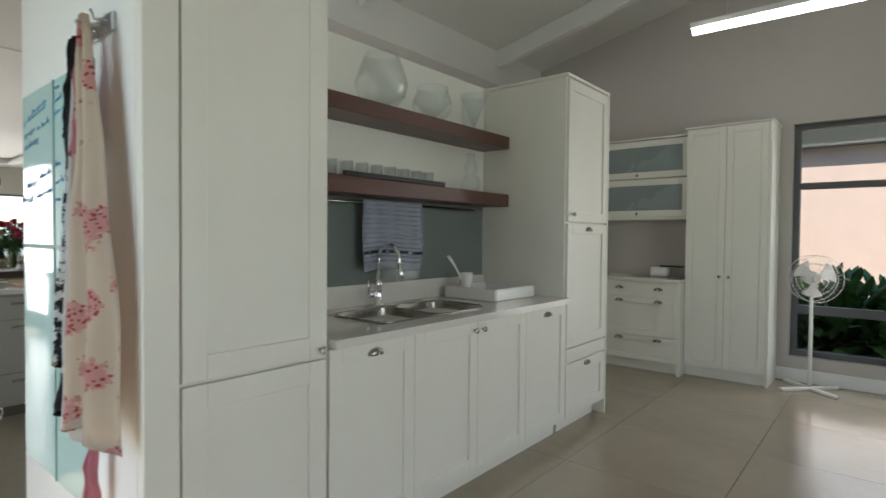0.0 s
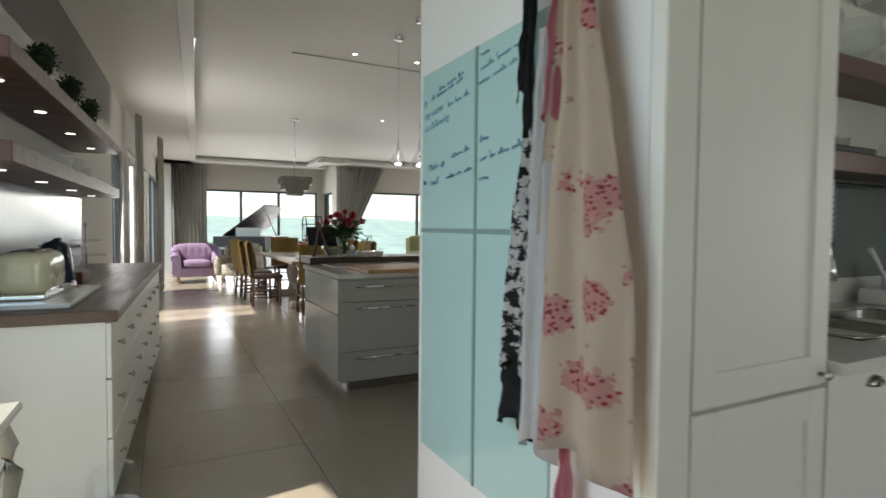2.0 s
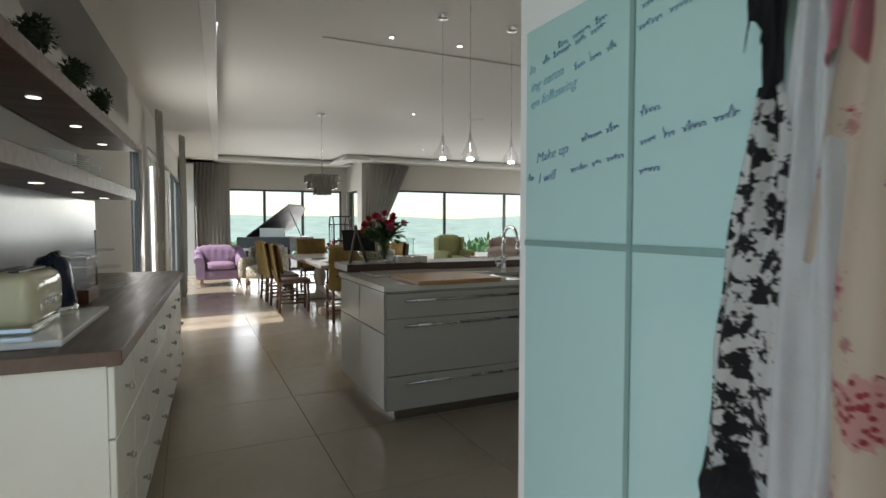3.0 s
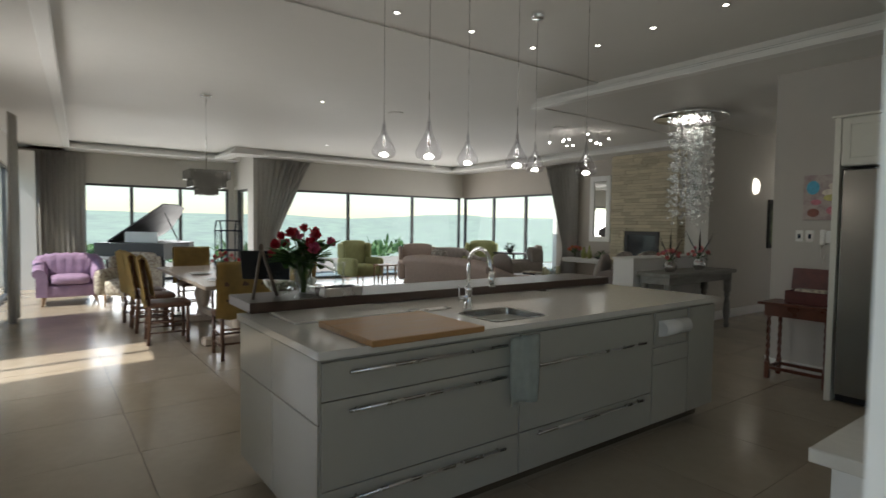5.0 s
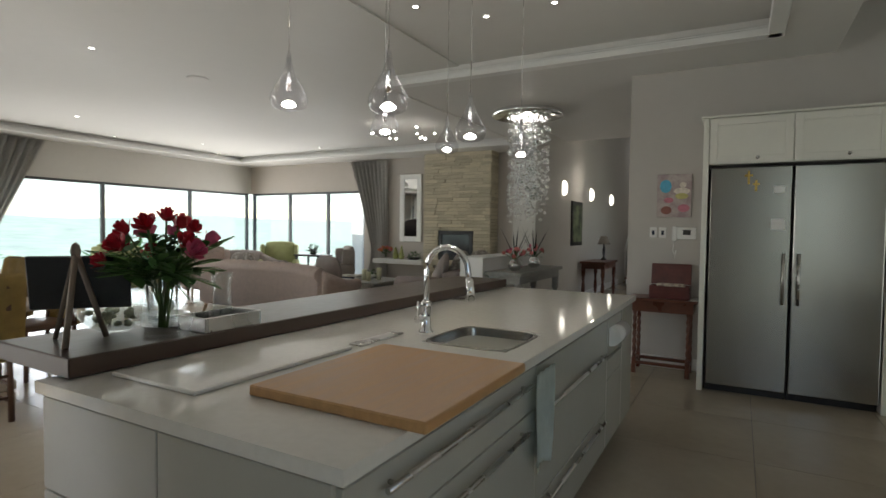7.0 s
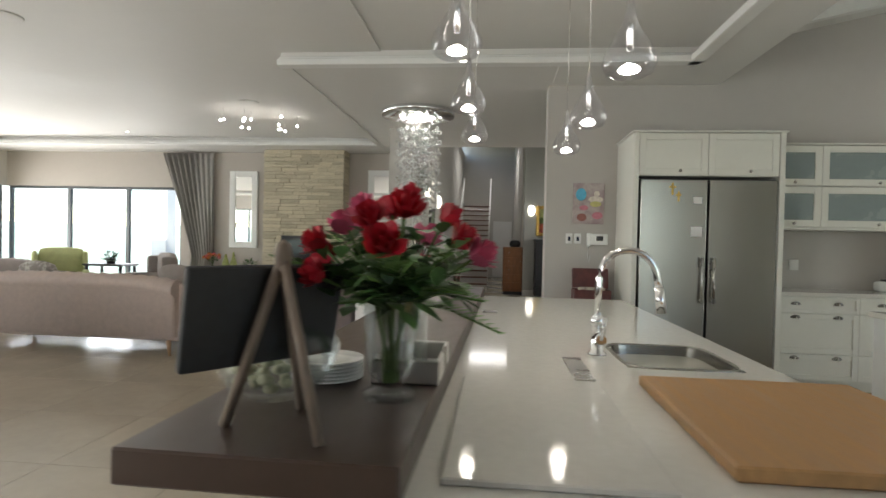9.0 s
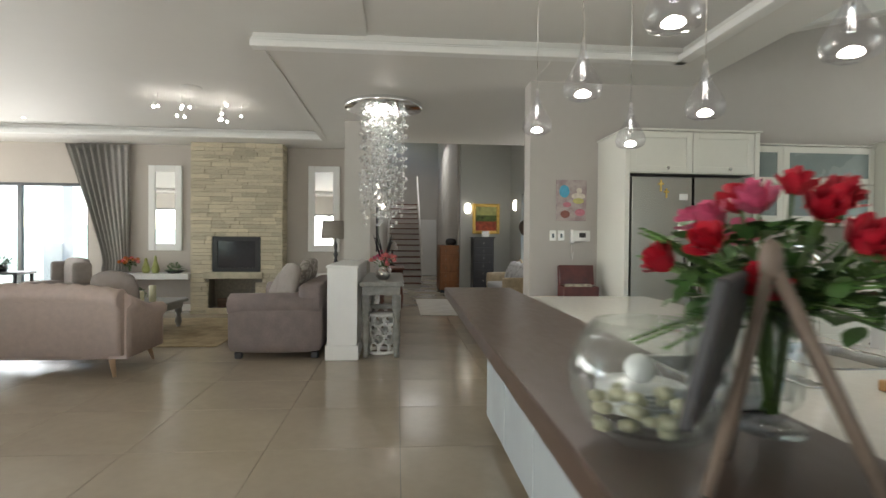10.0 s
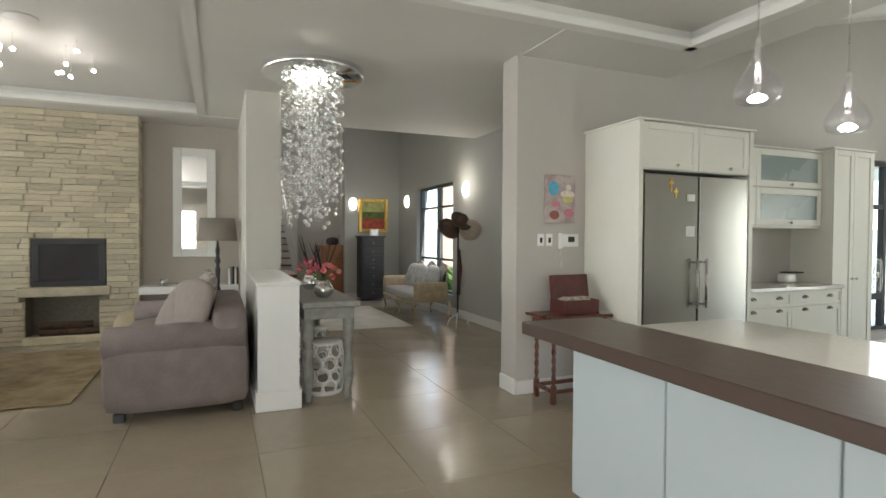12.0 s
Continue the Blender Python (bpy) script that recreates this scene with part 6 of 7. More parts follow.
box("tabletop", (-5.06, -4.42, 5.80, 6.20, 0.715, 0.74), MAHOG, dk, 0.006)
box("apron_rail", (-5.01, -4.46, 5.84, 6.16, 0.61, 0.715), MAHOG, dk)
for x in (-4.98, -4.50):
    for y in (5.87, 6.13):
        b = bmesh.new()
        for ph in (0, math.pi):
            tube(b, [(x + 0.009 * math.cos(ph + k * 0.8), y + 0.009 * math.sin(ph + k * 0.8), 0.16 + 0.45 * k / 24) for k in range(25)], 0.012, 6)
        bx(b, x - 0.02, x + 0.02, y - 0.02, y + 0.02, 0.0, 0.16, 0.004)
        part("leg", b, MAHOG, dk)
for c in ((-4.98, -4.50, 5.855, 5.885), (-4.98, -4.50, 6.115, 6.145), (-4.995, -4.965, 5.885, 6.115), (-4.515, -4.485, 5.885, 6.115)):
    box("stretcher", (*c, 0.09, 0.12), MAHOG, dk, 0.003)
cs_ = thing("leather_case", "open dark red leather box with papers, on the side table", "box", at=(-4.68, 6.0, 0.741))
b = bmesh.new()
for c in ((-0.18, 0.18, -0.11, -0.10), (-0.18, 0.18, 0.10, 0.11), (-0.18, -0.17, -0.10, 0.10), (0.17, 0.18, -0.10, 0.10)):
    bx(b, *c, 0, 0.12, 0.004)
bx(b, -0.17, 0.17, -0.10, 0.10, 0, 0.01)
part("base", b, LEATHER, cs_)
b = bmesh.new()
for c in ((-0.18, 0.18, 0.0, 0.20, 0.06, 0.07), (-0.18, -0.17, 0.0, 0.20, 0, 0.06), (0.17, 0.18, 0.0, 0.20, 0, 0.06), (-0.17, 0.17, 0.19, 0.20, 0, 0.06)):
    bx(b, *c, 0.003)
o = part("lid", b, LEATHER, cs_)
o.matrix_local = pose(0, 0.10, 0.12, 80, 0, 0)
box("papers", (-0.12, 0.13, -0.06, 0.08, 0.08, 0.14), FLORAL_CH, cs_, 0.01)
box("cloth", (0.19, 0.26, -0.15, 0.10, -0.0005, 0.004), WHITE, cs_)
gp = thing("butter_dish", "white porcelain dish with dark tray on the worktop", "dish", at=(-1.86, 6.05, 0.921))
b = bmesh.new()
soft(b, -0.09, 0.09, -0.06, 0.06, 0, 0.10, 0.03)
part("dish", b, WHITE, gp)
box("tray", (0.0, 0.22, -0.04, 0.08, 0.10, 0.115), BLACK, gp, 0.004)

# pedestal fan
fa = thing("pedestal_fan", "white pedestal fan with wire guard and cross feet", "fan", at=(-0.55, 5.98, 0), rz=28)
for rz in (20, 110):
    o = box("foot", (-0.28, 0.28, -0.02, 0.02, 0, 0.03), WHITE, fa, 0.006)
    o.matrix_local = pose(0, 0, 0.0 if rz == 20 else 0.001, 0, 0, rz)
b = bmesh.new()
tube(b, [(0, 0, 0.02), (0, 0, 0.95)], [0.018, 0.012], 12)
part("pole", b, WHITE, fa)
b = bmesh.new()
tube(b, [(0, -0.02, 0.98), (0, 0.12, 0.98)], [0.06, 0.045], 16)
part("motor", b, WHITE, fa)
for k in range(3):
    b = bmesh.new()
    a0 = 2 * math.pi * k / 3 + 0.4
    pts = []
    for i in range(7):
        for r in (0.03, 0.10, 0.165):
            a = a0 + (i / 6 - 0.5) * (0.6 + 4.2 * (r - 0.03))
            pts.append(b.verts.new((r * math.cos(a), -0.06 + 0.02 * (i / 6), 0.98 + r * math.sin(a))))
    for i in range(6):
        for q in range(2):
            b.faces.new([pts[i * 3 + q], pts[i * 3 + q + 1], pts[i * 3 + q + 4], pts[i * 3 + q + 3]]).smooth = True
    bmesh.ops.solidify(b, geom=b.faces[:], thickness=0.003)
    part("blade", b, TRIM, fa)
b = bmesh.new()
for r in (0.2, 0.13):
    for yy in (-0.11, -0.01):
        tube(b, [(r * math.cos(2 * math.pi * i / 32), yy, 0.98 + r * math.sin(2 * math.pi * i / 32)) for i in range(33)], 0.0025, 4, False)
for k in range(36):
    a = 2 * math.pi * k / 36
    tube(b, [(0.03 * math.cos(a), -0.13, 0.98 + 0.03 * math.sin(a)), (0.16 * math.cos(a), -0.125, 0.98 + 0.16 * math.sin(a)), (0.205 * math.cos(a), -0.06, 0.98 + 0.205 * math.sin(a))], 0.0013, 3, False)
part("guard", b, WHITE, fa)
b = bmesh.new()
tube(b, [(0, -0.075, 0.98), (0, -0.10, 0.98)], [0.035, 0.03], 14)
part("hub", b, WHITE, fa)

# ---- sink niche things ----
sx = -2.22
glass_vase("glass_cylinder", "clear glass cylinder vase on the upper shelf", (sx, 1.85, 2.022), [(0, 0), (0.085, 0), (0.09, 0.02), (0.085, 0.2), (0.09, 0.27), (0.085, 0.27), (0.08, 0.2), (0, 0.01)])
glass_vase("glass_fishbowl", "large round clear glass vase on the upper shelf", (sx, 2.42, 2.022), [(0, 0), (0.07, 0), (0.135, 0.07), (0.15, 0.14), (0.12, 0.23), (0.09, 0.30), (0.087, 0.30), (0.115, 0.23), (0.145, 0.14), (0.13, 0.07), (0, 0.008)])
glass_vase("glass_fishbowl", "round clear glass bowl vase on the upper shelf", (sx, 2.85, 2.022), [(0, 0), (0.06, 0), (0.12, 0.06), (0.125, 0.12), (0.095, 0.19), (0.1, 0.21), (0.095, 0.21), (0.09, 0.19), (0.12, 0.12), (0, 0.01)])
glass_vase("glass_cylinder", "clear glass cylinder vase on the upper shelf", (sx, 3.28, 2.022), [(0, 0), (0.085, 0), (0.085, 0.22), (0.095, 0.25), (0.09, 0.25), (0.08, 0.22), (0, 0.012)])
glass_vase("glass_carafe", "flared clear glass carafe on the lower shelf", (sx, 1.82, 1.617), [(0, 0), (0.05, 0), (0.05, 0.05), (0.045, 0.09), (0.06, 0.16), (0.095, 0.21), (0.092, 0.212), (0.055, 0.16), (0.04, 0.09), (0, 0.05)])
glass_vase("glass_decanter", "stacked bubble clear glass decanter on the lower shelf", (sx, 3.25, 1.617), [(0, 0), (0.05, 0), (0.07, 0.04), (0.06, 0.09), (0.03, 0.115), (0.045, 0.15), (0.042, 0.19), (0.022, 0.21), (0.03, 0.25), (0.02, 0.26), (0, 0.26)])
b = bmesh.new()
lathe(b, [(0, 0.005), (0.03, 0.005), (0.045, 0.04), (0, 0.045)], (sx, 1.82, 1.6165), 16)
tagged(part("carafe_contents", b, BLACK), "dark beans in the bottom of the carafe", "coffee beans")
b = bmesh.new()
for k in range(9):
    lathe(b, [(0, 0), (0.035, 0), (0.038, 0.1), (0.036, 0.1), (0.033, 0.004), (0, 0.004)], (sx - 0.06, 2.0 + 0.11 * k, 1.617), 14)
o = part("tumblers", b, VASEG)
o.visible_shadow = False
tagged(o, "row of clear glass tumblers at the back of the shelf", "glasses", kind="stuff")
b = bmesh.new()
bx(b, -2.30, -2.14, 2.1, 2.85, 1.617, 1.625), bx(b, -2.145, -2.125, 2.08, 2.87, 1.617, 1.645, 0.004), bx(b, -2.315, -2.295, 2.08, 2.87, 1.617, 1.645, 0.004)
tagged(part("long_tray", b, BLACK), "long dark serving tray on the lower shelf", "tray")
STRIPE = mat("striped_dish_cloth", (0.55, 0.57, 0.62), 0.9, scale=20, vary=0.05, bump=0.2, bscale=250)
tw = cloth_over("dish_towel", "white dish towel with fine blue stripes on the rail", -2.265, 2.32, 2.80, 1.515, 0.40, STRIPE)
for k in range(13):
    cz = 1.49 - 0.027 * k
    b = bmesh.new()
    for i in range(14):
        u0, u1 = i / 14, (i + 1) / 14
        v = (1.515 - cz) / 0.40
        f = lambda u: (-2.265 + 0.014 + 0.010 * math.sin(u * 9 + v * 2) * v + 0.005 * math.sin(u * 23) + 0.0065, 2.32 + 0.48 * (u + 0.05 * math.sin(3 * v) * (u - 0.5)), cz + 0.012 * math.sin(u * 5) * v)
        p0, p1 = f(u0), f(u1)
        hh = 0.005 if k != 10 else 0.009
        b.faces.new([b.verts.new((p0[0], p0[1], p0[2] - hh)), b.verts.new((p1[0], p1[1], p1[2] - hh)), b.verts.new((p1[0], p1[1], p1[2] + hh)), b.verts.new((p0[0], p0[1], p0[2] + hh))])
    part("stripe", b, NAVY if k == 10 else mat("stripe_blue", (0.24, 0.28, 0.40), 0.9) if "stripe_blue" not in bpy.data.materials else bpy.data.materials["stripe_blue"], tw)
so = thing("soap_dispenser", "clear soap bottle with pale green soap and pump", "soap bottle", at=(-2.2, 1.93, 0.921))
b = bmesh.new()
soft(b, -0.035, 0.035, -0.035, 0.035, 0, 0.12, 0.012)
part("bottle", b, mat("pale_soap", (0.55, 0.58, 0.36), 0.15, spec=0.6), so)
b = bmesh.new()
tube(b, [(0, 0, 0.12), (0, 0, 0.17), (0.05, 0, 0.17)], 0.008, 8)
part("pump", b, WHITE, so)
dr_ = thing("dish_rack", "white dish rack with a cup and a brush beside the sink", "dish rack", at=(-2.05, 3.2, 0.921))
b = bmesh.new()
for c in ((-0.2, 0.2, -0.18, -0.165), (-0.2, 0.2, 0.265, 0.28), (-0.2, -0.185, -0.165, 0.265), (0.185, 0.2, -0.165, 0.265)):
    bx(b, *c, 0.0, 0.075, 0.006)
bx(b, -0.185, 0.185, -0.165, 0.265, 0, 0.01)
part("tray", b, WHITE, dr_)
b = bmesh.new()
lathe(b, [(0, 0.012), (0.035, 0.012), (0.045, 0.16), (0.042, 0.16), (0.033, 0.02), (0, 0.02)], (-0.1, -0.08, 0), 18)
part("cup", b, WHITE, dr_)
b = bmesh.new()
tube(b, [(-0.1, -0.06, 0.03), (-0.12, -0.17, 0.2), (-0.13, -0.23, 0.27)], [0.006, 0.007, 0.012], 8)
part("brush", b, WHITE, dr_)

# ---- south counter things, in the frame of the south wall ----
def south(ob):
    ob.matrix_world = SOUTH @ ob.matrix_world
    return ob


to = thing("toaster", "cream retro enamel toaster with chrome base on a white board", "toaster", at=(-0.42, -0.36, 0.944))
b = bmesh.new()
soft(b, -0.2, 0.2, -0.1, 0.1, 0.02, 0.21, 0.05)
part("body", b, CREAMAPP, to)
box("base", (-0.17, 0.17, -0.085, 0.085, 0.0, 0.025), CHROME, to, 0.006)
b = bmesh.new()
bx(b, -0.15, 0.15, -0.045, -0.015, 0.209, 0.214), bx(b, -0.15, 0.15, 0.015, 0.045, 0.209, 0.214)
part("slot", b, BLACK, to)
for k in range(4):
    b = bmesh.new()
    tube(b, [(-0.09 + 0.06 * k, 0.099, 0.10), (-0.09 + 0.06 * k, 0.108, 0.10)], 0.012, 12)
    part("button", b, CHROME, to)
b = bmesh.new()
tube(b, [(-0.2, 0, 0.10), (-0.225, 0, 0.10)], 0.018, 12)
part("lever", b, CHROME, to)
south(to)
south(tagged(box("serving_board", (-0.9, -0.1, -0.54, -0.16, 0.921, 0.942), WHITE, bev=0.004), "white marble board under the toaster and kettle", "board"))
ke = thing("kettle", "dark blue enamel kettle with chrome base", "kettle", at=(-0.76, -0.34, 0.943))
b = bmesh.new()
lathe(b, [(0, 0.03), (0.085, 0.03), (0.088, 0.05), (0.075, 0.15), (0.062, 0.215), (0.05, 0.235), (0.02, 0.245), (0, 0.26)], seg=26)
part("body", b, NAVY, ke)
b = bmesh.new()
lathe(b, [(0, 0), (0.09, 0), (0.09, 0.03), (0, 0.03)], seg=26)
part("base", b, CHROME, ke)
b = bmesh.new()
tube(b, [(-0.03, 0, 0.245), (-0.1, 0, 0.25), (-0.125, 0, 0.2), (-0.10, 0, 0.09)], 0.013, 10)
part("handle", b, NAVY, ke)
b = bmesh.new()
tube(b, [(0.06, 0, 0.2), (0.105, 0, 0.225)], [0.025, 0.012], 10)
part("spout", b, NAVY, ke)
south(ke)
kk = thing("bread_box", "square glass canister with dark wooden base and lid", "canister", at=(-1.3, -0.40, 0.921))
b = bmesh.new()
bx(b, -0.12, 0.12, -0.1, 0.1, 0.07, 0.22, 0.006)
o = part("glass", b, VASEG, kk)
o.visible_shadow = False
box("base", (-0.13, 0.13, -0.11, 0.11, 0, 0.07), MAHOG, kk, 0.004)
box("lid", (-0.125, 0.125, -0.105, 0.105, 0.22, 0.232), SATIN, kk, 0.003)
south(kk)
tr_ = thing("tiered_stand", "three tier glass cake stand on a chrome post", "cake stand", at=(-1.75, -0.36, 0.921))
b = bmesh.new()
tube(b, [(0, 0, 0), (0, 0, 0.34)], 0.006)
ball(b, (0, 0, 0.35), 0.014, 1)
part("post", b, CHROME, tr_)
for z_, r_ in ((0.02, 0.14), (0.14, 0.12), (0.24, 0.09)):
    b = bmesh.new()
    lathe(b, [(0, z_), (r_, z_), (r_ + 0.01, z_ + 0.012), (r_, z_ + 0.008), (0, z_ + 0.005)], seg=26)
    o = part("plate", b, VASEG, tr_)
    o.visible_shadow = False
south(tr_)
for i, x in enumerate((-0.95, -1.65, -2.35)):
    tp = thing("topiary", "small round topiary ball in a white pot on the shelf", "plant", "shelf topiaries", (x, -0.42, 1.946))
    b = bmesh.new()
    lathe(b, [(0, 0), (0.045, 0), (0.06, 0.09), (0.055, 0.09), (0.045, 0.08), (0, 0.075)], seg=18)
    part("pot", b, WHITE, tp)
    b = bmesh.new()
    tube(b, [(0, 0, 0.075), (0, 0, 0.16)], 0.006, 6)
    part("trunk", b, LEGWOOD, tp)
    b = bmesh.new()
    for k in range(420):
        d_ = Vector((rb.gauss(0, 1), rb.gauss(0, 1), rb.gauss(0, 1))).normalized()
        c_ = Vector((0, 0, 0.21)) + d_ * rb.uniform(0.055, 0.08)
        leaf(b, c_, c_ + d_ * 0.02 + Vector((rb.uniform(-1, 1), rb.uniform(-1, 1), rb.uniform(-1, 1))) * 0.014, 0.006)
    ball(b, (0, 0, 0.21), 0.062, 2)
    tagged(part("crown", b, DKGREEN, tp), kind="stuff")
    south(tp)
bw = south(glass_vase("white_bowl", "white ceramic bowl on the upper shelf", (-0.3, -0.4, 1.946), [(0, 0), (0.05, 0), (0.09, 0.05), (0.10, 0.085), (0.095, 0.085), (0.08, 0.05), (0, 0.012)], WHITE, "bowl"))
south(glass_vase("glass_jar", "tall clear glass jar on the upper shelf", (-0.65, -0.42, 1.946), [(0, 0), (0.1, 0), (0.1, 0.2), (0.08, 0.25), (0.03, 0.27), (0, 0.29)]))
for k in range(7):
    south(glass_vase("drinking_glass", "clear stemless drinking glass on the lower shelf", (-0.22 - 0.1 * (k % 4), -0.35 - 0.11 * (k // 4), 1.576), [(0, 0), (0.028, 0), (0.044, 0.05), (0.036, 0.12), (0.034, 0.12), (0.042, 0.05), (0, 0.006)], VASEG, "glass"))
for x in (-0.72, -0.84):
    south(glass_vase("mug", "white ceramic mug on the lower shelf", (x, -0.38, 1.576), [(0, 0), (0.038, 0), (0.042, 0.09), (0.039, 0.09), (0.035, 0.01), (0, 0.008)], WHITE, "mug"))
for x, n_ in ((-1.08, 7), (-1.4, 9), (-1.65, 6)):
    ps = thing("plate_stack", "stack of white dinner plates on the lower shelf", "plates", "shelf plates", (x, -0.43, 1.576))
    for k in range(n_):
        b = bmesh.new()
        lathe(b, [(0, 0), (0.07, 0), (0.125, 0.012), (0.125, 0.015), (0.07, 0.004), (0, 0.004)], (0, 0, 0.011 * k), 24)
        part("plate", b, WHITE, ps)
    south(ps)
sg = thing("side_table", "grey-green painted side table with curved legs", "table", at=(-2.75, -0.62, 0))
box("tabletop", (-0.3, 0.18, -0.25, 0.2, 0.66, 0.69), ISLAND, sg, 0.008)
for x in (-0.26, 0.14):
    for y in (-0.2, 0.15):
        b = bmesh.new()
        tube(b, [(x * 0.9, y * 0.9, 0.66), (x * 1.05, y * 1.05, 0.55), (x * 1.12, y * 1.12, 0.46), (x * 0.95, y * 0.95, 0.25), (x * 0.95, y * 0.95, 0.06), (x * 1.1, y * 1.1, 0.0)], [0.03, 0.036, 0.032, 0.02, 0.014, 0.02], 10)
        part("leg", b, ISLAND, sg)

# ---- dining area ----
dt = thing("dining_table", "long limed wood refectory dining table on trestle feet", "table")
b = bmesh.new()
bx(b, -11.7, -8.75, 1.62, 2.62, 0.715, 0.76, 0.008)
part("tabletop", b, PALEWOOD, dt)
for x in (-11.1, -9.35):
    b = bmesh.new()
    lathe(b, [(0.09, 0.1), (0.07, 0.2), (0.12, 0.4), (0.07, 0.58), (0.1, 0.64), (0.1, 0.715), (0, 0.715)], (x, 2.12, 0), 16)
    part("pedestal", b, PALEWOOD, dt)
    box("foot", (x - 0.07, x + 0.07, 1.72, 2.52, 0, 0.1), PALEWOOD, dt, 0.02)
box("stretcher", (-11.1, -9.35, 2.08, 2.16, 0.14, 0.22), PALEWOOD, dt, 0.006)


def dining_chair(at, rz):
    c = thing("dining_chair", "dark wooden dining chair draped with a mustard cloth cover", "chair", "dining chairs", at, rz)
    for x in (-0.21, 0.21):
        b = bmesh.new()
        tube(b, [(x, -0.2, 0), (x, -0.2, 0.45)], 0.02, 8)
        part("front_leg", b, OAKCHAIR, c)
        b = bmesh.new()
        tube(b, [(x, 0.22, 0), (x, 0.2, 0.45), (x, 0.27, 1.0)], 0.02, 8)
        part("back_leg", b, OAKCHAIR, c)
        for z_ in (0.14, 0.26):
            b = bmesh.new()
            tube(b, [(x, -0.2, z_), (x, 0.21, z_)], 0.012, 6)
            part("stretcher", b, OAKCHAIR, c)
    for y, z_ in ((-0.2, 0.2), (0.21, 0.17), (0.21, 0.32)):
        b = bmesh.new()
        tube(b, [(-0.21, y, z_), (0.21, y, z_)], 0.012, 6)
        part("stretcher", b, OAKCHAIR, c)
    b = bmesh.new()
    soft(b, -0.24, 0.24, -0.24, 0.22, 0.43, 0.49, 0.02, 0.01)
    part("seat", b, OAKCHAIR, c)
    for z_ in (0.62, 0.78, 0.93):
        box("back_slat", (-0.2, 0.2, 0.215 + (z_ - 0.45) * 0.12, 0.235 + (z_ - 0.45) * 0.12, z_, z_ + 0.07), OAKCHAIR, c, 0.004)
    b = bmesh.new()
    rows = []
    path = [(0.16, 0.56), (0.19, 0.8), (0.235, 1.0), (0.27, 1.035), (0.31, 1.0), (0.28, 0.8), (0.26, 0.6), (0.25, 0.44)]
    for j, (y, z_) in enumerate(path):
        rows.append([b.verts.new((u * (0.26 + 0.012 * j * 0.3), y + 0.012 * math.sin(u * 9 + j), z_ + 0.015 * math.sin(u * 7 + j * 2) * (1 if j in (0, 7) else 0))) for u in [i / 8 - 1 for i in range(17)]])
    for r, q in zip(rows, rows[1:]):
        for i in range(16):
            b.faces.new([r[i], r[i + 1], q[i + 1], q[i]]).smooth = True
    bmesh.ops.solidify(b, geom=b.faces[:], thickness=0.006)
    part("cover", b, MUSTARD, c, "mustard cloth cover")
    return c


dc = dining_chair((-10.75, 1.42, 0), 180)
for x, y, rz in ((-9.9, 1.45, 176), (-11.3, 1.4, 184), (-8.72, 1.95, -92), (-10.6, 2.85, 0), (-9.7, 2.85, 4), (-11.95, 2.2, 90)):
    copy_thing(dc, pose(x, y, 0, 0, 0, rz))
for x, y in ((-9.3, 1.9), (-10.2, 1.9), (-10.9, 2.35), (-9.6, 2.38)):
    b = bmesh.new()
    lathe(b, [(0, 0), (0.08, 0), (0.135, 0.015), (0.135, 0.019), (0.08, 0.005), (0, 0.005)], (x, y, 0.761), 24)
    tagged(part("dinner_plate", b, WHITE), "white dinner plate laid on the dining table", "plate", "table plates")
bc_ = thing("bird_cage", "dark blue wire bird cage with arched roof on the table", "cage", at=(-11.35, 2.55, 0.761))
b = bmesh.new()
for x in (-0.19, 0.19):
    for y in (-0.15, 0.15):
        tube(b, [(x, y, 0), (x, y, 0.55), (x * 0.5, y, 0.7)], 0.012, 6)
for z_ in (0.01, 0.25, 0.55):
    tube(b, [(-0.19, -0.15, z_), (0.19, -0.15, z_), (0.19, 0.15, z_), (-0.19, 0.15, z_), (-0.19, -0.15, z_)], 0.010, 6)
tube(b, [(-0.1, -0.15, 0.7), (0.1, -0.15, 0.7), (0.1, 0.15, 0.7), (-0.1, 0.15, 0.7), (-0.1, -0.15, 0.7)], 0.01, 6)
part("frame", b, NAVY, bc_)
b = bmesh.new()
for i in range(1, 8):
    x = -0.19 + 0.38 * i / 8
    for y in (-0.15, 0.15):
        tube(b, [(x, y, 0), (x, y, 0.55)], 0.002, 4)
part("bars", b, NAVY, bc_)
bouquet("table_bouquet", "low arrangement of red flowers on the dining table", (-10.0, 2.15, 0.78), 12, 0.16, 0.24, 0.035, (ROSE, CORAL), 21, 4, 50)
glass_vase("flower_pot", "low white pot on the dining table", (-10.0, 2.15, 0.761), [(0, 0), (0.07, 0), (0.09, 0.11), (0.085, 0.11), (0, 0.1)], WHITE)

# grand piano in the bay
pi_ = thing("grand_piano", "dark lacquered grand piano with raised lid in the bay", "piano", at=(-15.6, 2.1, 0), rz=50)
out = [(-0.72, -0.75), (0.72, -0.75), (0.72, 0.2), (0.62, 0.6), (0.35, 0.85), (0.1, 1.05), (-0.2, 1.3), (-0.5, 1.33), (-0.72, 1.15)]


def slab(bm, pts, z0, z1):
    lo, hi = [bm.verts.new((x, y, z0)) for x, y in pts], [bm.verts.new((x, y, z1)) for x, y in pts]
    bm.faces.new(lo[::-1]), bm.faces.new(hi)
    for i in range(len(pts)):
        j = (i + 1) % len(pts)
        bm.faces.new([lo[i], lo[j], hi[j], hi[i]])
    return bm


